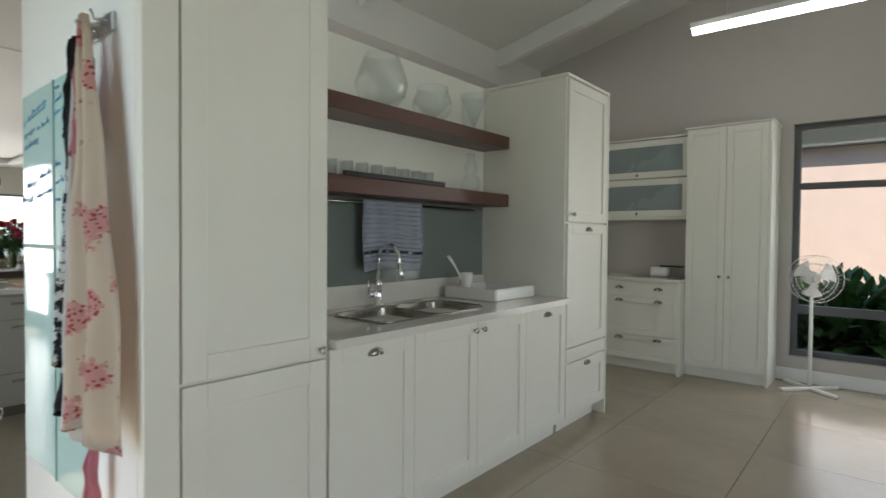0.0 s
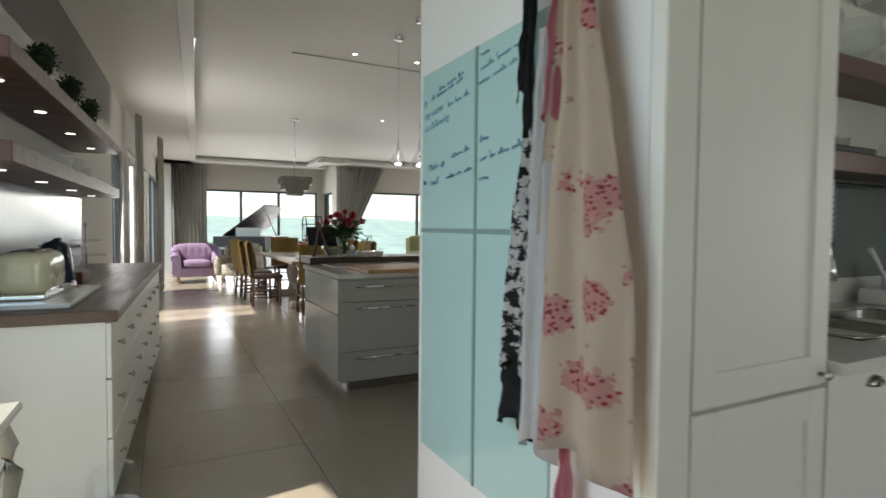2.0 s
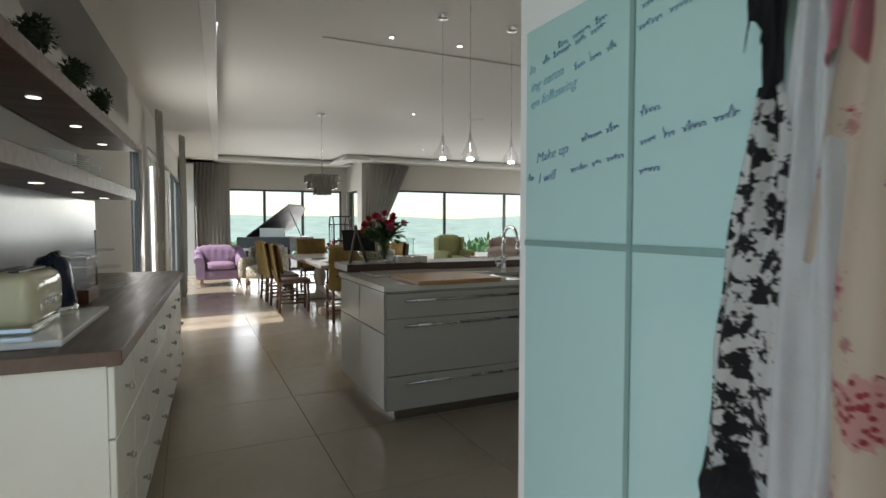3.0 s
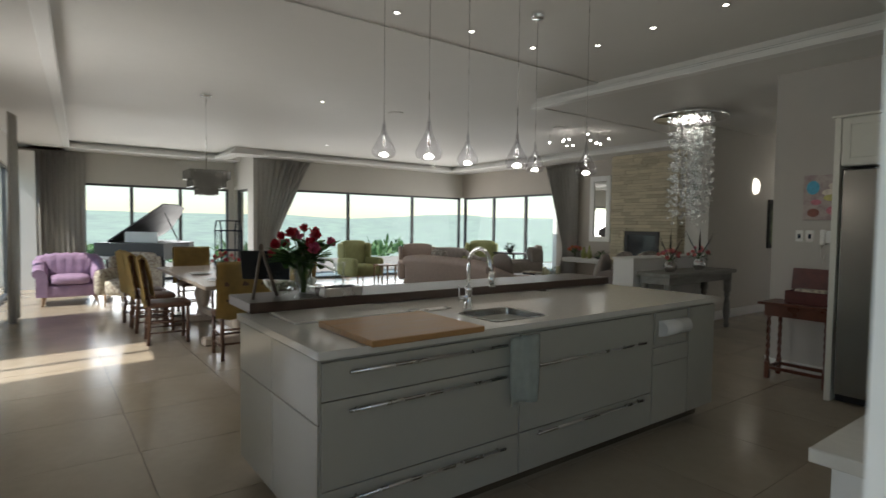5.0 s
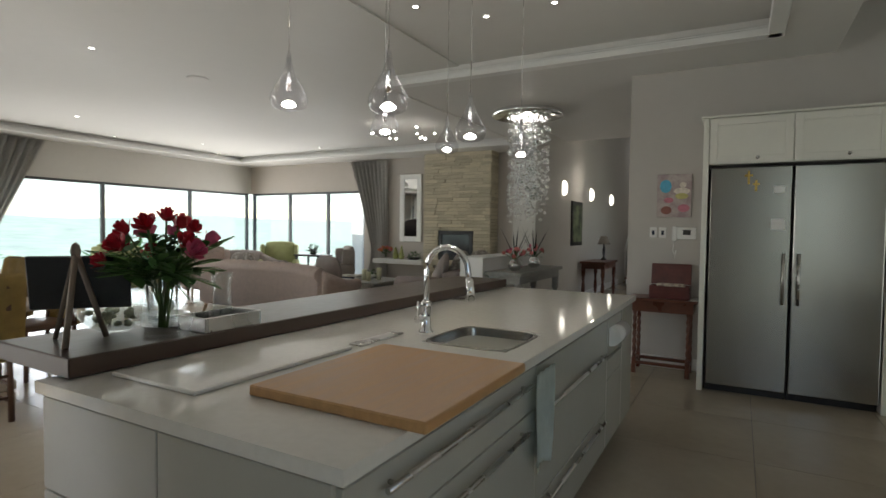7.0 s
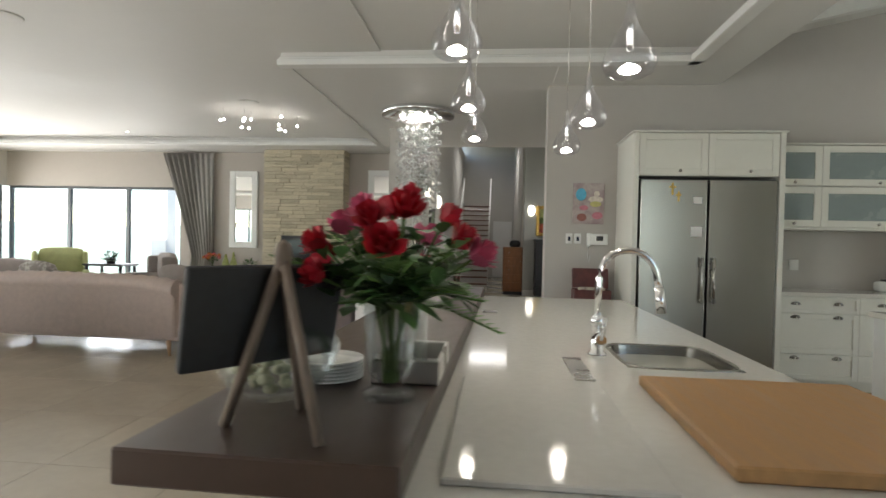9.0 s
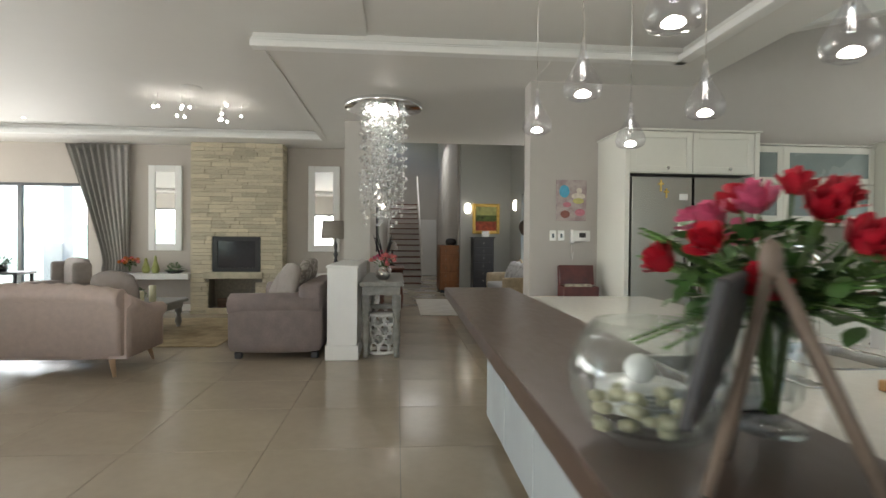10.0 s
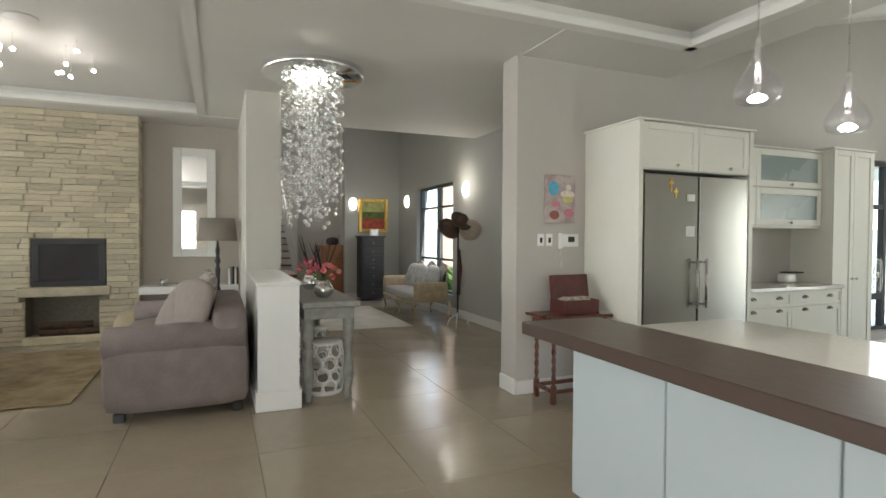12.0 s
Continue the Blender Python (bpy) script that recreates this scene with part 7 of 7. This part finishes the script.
part("case", slab(bmesh.new(), out, 0.68, 1.0), PIANO, pi_)
lid = part("lid", slab(bmesh.new(), [(0, -0.35), (1.44, -0.35), (1.44, 0.2), (1.34, 0.6), (1.07, 0.85), (0.82, 1.05), (0.52, 1.3), (0.22, 1.33), (0, 1.15)], 0, 0.025), PIANO, pi_)
lid.matrix_local = pose(-0.72, 0, 1.0, 0, -33, 0)
b = bmesh.new()
tube(b, [(0.55, 0.1, 1.0), (0.25, 0.1, 1.62)], 0.012)
part("prop", b, PIANO, pi_)
box("keyboard", (-0.66, 0.66, -0.93, -0.75, 0.68, 0.74), WHITE, pi_, 0.004)
box("music_stand", (-0.35, 0.35, -0.35, -0.33, 1.0, 1.22), WHITE, pi_, 0.004)
for x, y in ((-0.55, -0.55), (0.55, -0.55), (-0.35, 1.0)):
    turned_leg(pi_, x, y, 0.68, PIANO, 0.07)
bh = thing("bookshelf", "tall narrow white shelf with ornaments in the bay corner", "shelf", at=(-16.9, 0.05, 0))
box("back", (-0.3, 0.3, -0.2, -0.18, 0, 2.85), TRIM, bh)
for x in (-0.3, 0.28):
    box("side", (x, x + 0.02, -0.18, 0.1, 0, 2.85), TRIM, bh)
for k in range(7):
    box("shelf_board", (-0.28, 0.28, -0.18, 0.1, 0.05 + 0.45 * k, 0.08 + 0.45 * k), TRIM, bh)

# ---- coffee table and fireside things ----
for i, (x, y) in enumerate(((-9.95, 8.2), (-10.12, 8.3), (-9.9, 8.45))):
    b = bmesh.new()
    lathe(b, [(0, 0), (0.045, 0), (0.045, 0.16 + 0.03 * i), (0.04, 0.165 + 0.03 * i), (0, 0.16 + 0.03 * i)], (x, y, 0.431), 16)
    tagged(part("pillar_candle", b, mat("candle_wax", (0.62, 0.60, 0.40), 0.5)), "pale green pillar candle on the coffee table", "candle", "coffee table candles")
for k in range(3):
    bk_ = thing("book", "closed pale coffee table book in a stack", "book", "coffee table books", (-10.35, 8.2, 0.431 + 0.031 * k), rz=4 * k)
    box("cover", (-0.16, 0.16, -0.12, 0.12, 0, 0.03), (WHITE, NAVY, FLORAL_CH)[k], bk_, 0.003)
    box("pages", (-0.15, 0.163, -0.115, 0.115, 0.004, 0.026), WHITE, bk_)


def bush(name, label, at, r, n, material, squash=0.7, seed=1, cat="plant"):
    rg_ = random.Random(seed)
    b = bmesh.new()
    for k in range(n):
        d_ = Vector((rg_.gauss(0, 1), rg_.gauss(0, 1), abs(rg_.gauss(0, 1)) * squash)).normalized()
        c_ = d_ * r * rg_.uniform(0.3, 1.0)
        leaf(b, c_, c_ + (d_ + Vector((rg_.uniform(-1, 1), rg_.uniform(-1, 1), rg_.uniform(-0.6, 0.8)))) * r * 0.28, r * 0.07, r * 0.05)
    o = part(name, b, material)
    o.location = at
    return tagged(o, label, cat)


bush("potted_plant", "small green plant in a bowl on the coffee table", (-10.2, 8.65, 0.46), 0.13, 160, GREEN, seed=2)
glass_vase("plant_bowl", "round white plant bowl on the coffee table", (-10.2, 8.65, 0.431), [(0, 0), (0.05, 0), (0.1, 0.05), (0.095, 0.075), (0.08, 0.05), (0, 0.03)], WHITE)
bouquet("fireside_flowers", "basket of orange and pink flowers on the white shelf", (-11.15, 10.45, 0.70), 12, 0.16, 0.26, 0.05, (CORAL, mat("orange_petal", (0.65, 0.22, 0.05), 0.5, vary=0.2)), 31, 0, 40)
for i, x in enumerate((-10.88, -10.72)):
    glass_vase("green_gourd", "pale green ceramic gourd on the white shelf", (x, 10.45, 0.701), [(0, 0), (0.05, 0), (0.07, 0.07), (0.045, 0.15), (0.025, 0.22), (0.015, 0.26 + 0.04 * i), (0, 0.27 + 0.04 * i)], mat("green_glaze", (0.33, 0.36, 0.12), 0.3, vary=0.15), "ornament")
bush("shelf_plant", "trailing green succulent on the white shelf", (-10.4, 10.46, 0.73), 0.17, 150, GREEN, seed=5)
bw_ = glass_vase("dark_bowl", "shallow dark bowl under the succulent", (-10.4, 10.46, 0.701), [(0, 0), (0.1, 0), (0.16, 0.05), (0.15, 0.05), (0, 0.02)], BLACK, "bowl")
glass_vase("candle_glass", "small silver candle glass on the white shelf", (-8.25, 10.48, 0.701), [(0, 0), (0.04, 0), (0.05, 0.09), (0.045, 0.09), (0, 0.02)], SATIN, "candle holder")
for k in range(5):
    o = box("book", (-7.42 + 0.028 * k, -7.395 + 0.028 * k, 10.4, 10.6, 0.701, 0.93 + 0.012 * (k % 3)), (WHITE, TAUPE, BLACK, WHITE, LEATHER)[k], bev=0.002)
    tagged(o, "upright hardback book on the white shelf", "book", "shelf books")
bush("window_plant", "dark potted plant on the side table by the window", (-13.0, 10.1, 0.80), 0.2, 160, DKGREEN, seed=9)
glass_vase("plant_pot", "dark round plant pot by the window", (-13.0, 10.1, 0.741), [(0, 0), (0.07, 0), (0.09, 0.1), (0.08, 0.1), (0, 0.08)], BLACK)

# ---- the hall ----
se = thing("settee", "carved gilt-wood settee with grey silk upholstery in the hall", "settee", at=(-4.22, 11.35, 0), rz=-90)
SETW = mat("limed_carved_wood", (0.42, 0.34, 0.22), 0.5, scale=12, vary=0.2)
GREYSILK = mat("grey_silk", (0.36, 0.355, 0.36), 0.45, scale=12, vary=0.08)
b = bmesh.new()
soft(b, -0.85, 0.85, -0.36, 0.24, 0.30, 0.46, 0.05, 0.02)
part("seat", b, GREYSILK, se)
b = bmesh.new()
rows = []
for i in range(25):
    u = -1 + i / 12
    hgt = 0.88 + 0.05 * math.cos(3 * math.pi * u) - 0.05 * u * u
    rows.append([b.verts.new((u * 0.9, 0.24 + y - 0.25 * max(0, abs(u) - 0.75) * 2, z)) for y, z in ((0, 0.3), (0.03, 0.6), (0.06, hgt), (0.10, hgt), (0.09, 0.6), (0.06, 0.3))])
for r, q in zip(rows, rows[1:]):
    for i in range(6):
        b.faces.new([r[i], r[(i + 1) % 6], q[(i + 1) % 6], q[i]]).smooth = True
part("backrest", b, GREYSILK, se)
b = bmesh.new()
tube(b, [(-1 * 0.9 + 0.075 * i, 0.32 - 0.25 * max(0, abs(-1 + i / 12) - 0.75) * 2, 0.89 + 0.05 * math.cos(3 * math.pi * (-1 + i / 12)) - 0.05 * (-1 + i / 12) ** 2) for i in range(25)], 0.02, 8)
part("crest_rail", b, SETW, se)
for sx_ in (-1, 1):
    b = bmesh.new()
    soft(b, sx_ * 0.88 - 0.05, sx_ * 0.88 + 0.05, -0.36, 0.25, 0.30, 0.64, 0.045)
    part("armrest", b, SETW, se)
for x in (-0.82, 0, 0.82):
    for y in (-0.32, 0.28):
        b = bmesh.new()
        tube(b, [(x, y, 0.30), (x * 1.02, y * 1.1, 0.2), (x, y, 0.08), (x * 1.03, y * 1.08, 0.0)], [0.035, 0.03, 0.016, 0.02], 8)
        part("leg", b, SETW, se)
b = bmesh.new()
tube(b, [(-0.86, -0.35, 0.29), (0, -0.37, 0.27), (0.86, -0.35, 0.29)], 0.025, 8)
part("seat_rail", b, SETW, se)
for x, r_ in ((-0.45, -20), (-0.05, -15), (0.5, -18)):
    q = (Matrix.Translation((-4.22, 11.35, 0)) @ Matrix.Rotation(radians(-90), 4, "Z") @ pose(x, 0.1, 0.66, r_, 6, 4))
    b = bmesh.new()
    soft(b, -0.22, 0.22, -0.05, 0.05, -0.2, 0.2, 0.045, 0.045)
    o = part("cushion", b, SATINCUSH)
    o.matrix_world = q
    tagged(o, "silver satin cushion on the settee", "cushion", "settee cushions")
ck = thing("chest_of_drawers", "tall narrow black chest of drawers with metal pulls", "chest", at=(-4.45, 13.65, 0))
box("body", (-0.25, 0.25, -0.2, 0.25, 0.05, 1.38), BLACK, ck, 0.006)
box("top", (-0.28, 0.28, -0.23, 0.26, 1.38, 1.41), BLACK, ck, 0.006)
for k in range(7):
    o = box("drawer", (-0.22, 0.22, -0.215, -0.2, 0.1 + 0.18 * k, 0.265 + 0.18 * k), BLACK, ck, 0.004)
    knob(o, 0, -0.215, 0.18 + 0.18 * k)
pf = thing("photo_frame", "small silver photo frame on the black chest", "photo frame", at=(-4.38, 13.62, 1.411))
box("frame", (-0.09, 0.09, -0.01, 0.01, 0, 0.15), SATIN, pf, 0.004)
box("picture", (-0.07, 0.07, -0.0125, -0.01, 0.02, 0.13), WHITE, pf)
gp_ = thing("gold_framed_painting", "landscape painting of a red field in a wide gilt frame", "painting")
b = bmesh.new()
for c in ((-4.66, -4.58, 1.49, 2.24), (-4.06, -3.98, 1.49, 2.24), (-4.58, -4.06, 1.49, 1.57), (-4.58, -4.06, 2.16, 2.24)):
    bx(b, c[0], c[1], 13.89, 13.938, c[2], c[3], 0.012)
part("frame", b, GOLD, gp_)
box("sky", (-4.58, -4.06, 13.92, 13.93, 1.95, 2.16), mat("paint_sky", (0.40, 0.42, 0.16), 0.6, scale=8, vary=0.35), gp_)
box("field", (-4.58, -4.06, 13.918, 13.93, 1.57, 1.80), mat("paint_field", (0.38, 0.07, 0.03), 0.6, scale=12, vary=0.5), gp_)
box("trees", (-4.58, -4.06, 13.916, 13.93, 1.80, 1.95), mat("paint_trees", (0.10, 0.14, 0.03), 0.6, scale=14, vary=0.6), gp_)
ht = thing("hat_stand", "old tripod hat stand with brown hats", "hat stand", at=(-4.12, 9.72, 0))
b = bmesh.new()
tube(b, [(0, 0, 0.1), (0, 0, 1.75)], 0.014, 8)
part("pole", b, BLACK, ht)
for k in range(3):
    a = 2 * math.pi * k / 3
    b = bmesh.new()
    tube(b, [(0, 0, 0.22), (0.16 * math.cos(a), 0.16 * math.sin(a), 0.1), (0.2 * math.cos(a), 0.2 * math.sin(a), 0)], 0.009, 6)
    part("foot", b, TRIM, ht)
b = bmesh.new()
tube(b, [(0.02, 0.02, 0.5), (0.03, 0.0, 0.9), (0.02, 0.02, 1.2)], [0.03, 0.045, 0.03], 8)
part("scarf", b, mat("brown_scarf", (0.12, 0.05, 0.04), 0.9, vary=0.3), ht)
HAT = mat("brown_felt", (0.10, 0.065, 0.045), 0.85, scale=12, vary=0.2)
for x, z_, t_ in ((-0.17, 1.52, 60), (0.03, 1.64, 50), (0.2, 1.5, -65)):
    b = bmesh.new()
    lathe(b, [(0, 0.12), (0.06, 0.115), (0.085, 0.06), (0.09, 0.02), (0.17, 0.0), (0.18, 0.015), (0.17, -0.006), (0.08, 0.01), (0, 0.01)], seg=22)
    o = part("hat", b, HAT if x < 0.1 else PALEWOOD, ht)
    o.matrix_local = pose(x, -0.03, z_, t_, 20, 0)
bb = thing("sideboard", "warm brown wooden sideboard in the hall", "sideboard", at=(-5.15, 14.6, 0))
box("body", (-0.3, 0.3, -0.5, 0.5, 0.08, 1.2), MAHOG if False else mat("honey_brown_wood", (0.24, 0.095, 0.035), 0.35, scale=4, vary=0.2, stretch=(4, 1, 1)), bb, 0.008)
box("plinth", (-0.28, 0.28, -0.48, 0.48, 0, 0.08), BLACK, bb)
for k in range(5):
    o = box("drawer", (-0.27, 0.27, -0.515, -0.5, 0.12 + 0.21 * k, 0.31 + 0.21 * k), bpy.data.materials["honey_brown_wood"], bb, 0.004)
    for x in (-0.15, 0.15):
        knob(o, x, -0.515, 0.215 + 0.21 * k)
b = bmesh.new()
soft(b, -0.12, 0.12, -0.1, 0.1, 0, 0.16, 0.05, 0.02)
o = part("ornament", b, BLACK)
o.location = (-5.15, 14.4, 1.201)
tagged(o, "dark ornament on the brown sideboard", "ornament")
# stairs with open risers
stairs = thing("staircase", "straight white stair with dark wooden treads", "stairs", kind="structure")
for k in range(15):
    box("tread", (-6.75, -5.85, 15.2 + 0.27 * k, 15.5 + 0.27 * k, 0.17 * (k + 1) - 0.035, 0.17 * (k + 1)), MAHOG, stairs, 0.004)
    box("riser", (-6.73, -5.87, 15.24 + 0.27 * k, 15.255 + 0.27 * k, 0.17 * k, 0.17 * (k + 1) - 0.035), TRIM, stairs)
for x in (-6.77, -5.85):
    b = bmesh.new()
    tube(b, [(x, 15.2, 0.9), (x, 19.2, 3.5)], 0.025, 8)
    part("handrail", b, TRIM, stairs)
    for k in range(0, 15, 2):
        b = bmesh.new()
        tube(b, [(x, 15.3 + 0.27 * k, 0.17 * (k + 1)), (x, 15.3 + 0.27 * k, 0.97 + 0.173 * k)], 0.012, 6)
        part("baluster", b, TRIM, stairs)
hd = thing("door_2", "pale grey panelled door at the end of the hall", "door", kind="structure")
box("leaf", (-5.75, -5.05, 20.93, 20.97, 0, 2.1), TRIM, hd, 0.004)
ht2 = thing("hall_table", "dark red-brown hall table with turned legs", "table", at=(-6.62, 11.6, 0))
box("tabletop", (-0.25, 0.25, -0.6, 0.6, 0.74, 0.78), MAHOG, ht2, 0.006)
box("apron_rail", (-0.22, 0.22, -0.56, 0.56, 0.64, 0.74), MAHOG, ht2)
for x in (-0.19, 0.19):
    for y in (-0.52, 0.52):
        turned_leg(ht2, x, y, 0.64, MAHOG, 0.04)
tl = thing("table_lamp", "small table lamp with dark base and taupe shade in the hall", "lamp", at=(-6.62, 12.0, 0.781))
b = bmesh.new()
lathe(b, [(0, 0), (0.07, 0), (0.06, 0.02), (0.02, 0.05), (0.03, 0.2), (0.012, 0.35), (0, 0.36)], seg=16)
part("base", b, BLACK, tl)
b = bmesh.new()
lathe(b, [(0.13, 0.33), (0.07, 0.5), (0.068, 0.5), (0.127, 0.33), (0.13, 0.33)], seg=24)
part("shade", b, LAMPSHADE, tl)
pw = thing("hall_picture", "dark landscape picture in a black frame on the hall wall", "picture")
box("frame", (-6.9, -6.87, 10.4, 11.15, 1.1, 1.95), BLACK, pw, 0.006)
box("picture", (-6.872, -6.866, 10.47, 11.08, 1.17, 1.88), two_tone("green_landscape", (0.02, 0.035, 0.02), (0.20, 0.25, 0.14), 5, 0.5, 0.8, 0.5), pw)

# ---- outside the scullery window and the hall window ----
for i, (x, y, r_) in enumerate(((-0.3, 8.6, 0.9), (0.7, 9.2, 1.0), (1.6, 8.8, 0.9), (-1.3, 9.8, 0.8), (-2.2, 11.6, 0.8), (-2.4, 12.4, 0.9), (-2.3, 13.2, 0.8))):
    bush("shrub", "leafy green garden shrub outside the window", (x, y, -0.1), r_, 900, FERN if i % 2 else GREEN, 0.9, 40 + i, "shrub")
gb = thing("garden_building", "pale pinkish garden building behind the shrubs", "house", at=(0, 0, -0.12))
box("wall", (-3.0, 6.0, 13.0, 13.3, 0, 3.2), mat("pinkish_render", (0.36, 0.27, 0.235), 0.8, scale=3, vary=0.06), gb)
box("roof", (-3.2, 6.2, 12.7, 15.0, 3.2, 3.4), ALU, gb)
box("door", (1.2, 2.2, 12.96, 13.0, 0, 2.1), ALU, gb)
structure(box("eave", (-2.2, 3.2, 6.5, 8.0, 2.62, 2.74), TRIM, bev=0.01), "white boarded eave above the scullery window")
structure(box("eave_beam", (-2.2, 3.2, 7.86, 8.0, 2.42, 2.62), TRIM, bev=0.01), "white beam along the eave")
# low hedge and far houses across the valley
for i in range(14):
    a = -26 - 2.1 * (i % 5)
    bush("garden_shrub", "green shrub at the edge of the terrace", (a, -4 + 1.7 * i, -1.1), 1.4, 420, GREEN, 0.8, 70 + i, "shrub")
rh = random.Random(8)
for i in range(12):
    x, y = -430 - 140 * rh.random(), -180 + 620 * rh.random()
    hs = thing("far_house", "small white house far across the valley", "house", "far houses", (x, y, -36 + 0.05 * (abs(x) - 250)))
    w = rh.uniform(5, 10)
    box("wall", (-w / 2, w / 2, -w / 2, w / 2, -6, 4), TRIM, hs)
    b = bmesh.new()
    slab(b, [(-w * 0.6, -w * 0.6), (w * 0.6, -w * 0.6), (w * 0.6, w * 0.6), (-w * 0.6, w * 0.6)], 4, 4.4)
    part("roof", b, ALU, hs)

# ---- floor tiles, then ledge stones (pieces last) ----
structure(box("floor", (-17.7, 3.0, -2.4, 21.2, -0.14, -0.006), GROUT), "concrete-look floor tiles with dark joints")
floor = bpy.data.objects["floor"]
P = 0.835
tb = bmesh.new()
g = 0.0019
bx(tb, g, P - g, g, P - g, -0.006, 0.0)
for f in tb.faces:
    pass
tile_mesh = mesh_of("tile", tb, TILE)
rest = bmesh.new()
for i in range(-14, 12):
    for j in range(-8, 20):
        x, y = -6.49 + i * P, 4.06 + j * P
        if x > 3.0 or y > 21 or x < -18.0:
            continue
        if -10.0 < x < -0.5 and -1.0 < y < 9.6 and len([c for c in floor.children if c.name.startswith("tile")]) < 300:
            o = new("tile", tile_mesh)
            o.parent = floor
            o.location = (x, y, 0)
        else:
            bx(rest, x + g, x + P - g, y + g, y + P - g, -0.006, 0.0)
tagged(part("tiles", rest, TILE, floor), kind="stuff")

rs = random.Random(11)
stone_meshes = []
for k in range(6):
    b = bmesh.new()
    bx(b, -0.5, 0.5, 0, 0.5, -0.5, 0.5)
    bmesh.ops.subdivide_edges(b, edges=b.edges[:], cuts=1, use_grid_fill=True)
    for v in b.verts:
        if v.co.y < 0.01:
            v.co.y += rs.uniform(-0.06, 0.06)
        v.co.x *= rs.uniform(0.975, 0.998)
        v.co.z *= rs.uniform(0.9, 0.98)
    stone_meshes.append(mesh_of("stone", b, STONE))


def stone_course(z, h, x0, x1, y, holes):
    x = x0
    while x < x1 - 0.02:
        l = min(rs.uniform(0.16, 0.42), x1 - x)
        if x1 - x - l < 0.08:
            l = x1 - x
        for ha, hb_, hz0, hz1 in holes:
            if z + h > hz0 + 0.01 and z < hz1 - 0.01:
                if ha - 0.01 <= x < hb_ - 0.01:
                    x = hb_
                    l = min(l, max(0.05, x1 - x))
                elif x < ha < x + l:
                    l = ha - x
        if x >= x1 - 0.02:
            break
        o = new("stone", rs.choice(stone_meshes))
        o.parent = fire
        o.matrix_world = Matrix.Translation((x + l / 2, y + rs.uniform(-0.016, 0.012), z + h / 2)) @ Matrix.Diagonal((l - 0.003, 0.09, h - 0.003, 1))
        x += l


z = 0.0
holes = [(-9.80, -9.0, 0.08, 0.60), (-9.74, -8.91, 0.67, 1.31), (-9.86, -8.88, 0.56, 0.67)]
while z < 3.0:
    h = rs.uniform(0.05, 0.085)
    if z + h > 3.0:
        h = 3.04 - z
    stone_course(z, h, SX[0], SX[1], 10.36, holes)
    z += h
# short return courses on the flank of the breast
z = 0.0
while z < 3.0:
    h = min(rs.uniform(0.055, 0.09), 3.04 - z)
    o = new("stone", rs.choice(stone_meshes))
    o.parent = fire
    o.matrix_world = Matrix.Translation((SX[1] + 0.002, 10.57, z + h / 2)) @ Matrix.Rotation(radians(90), 4, "Z") @ Matrix.Diagonal((0.34, 0.07, h - 0.003, 1))
    z += h
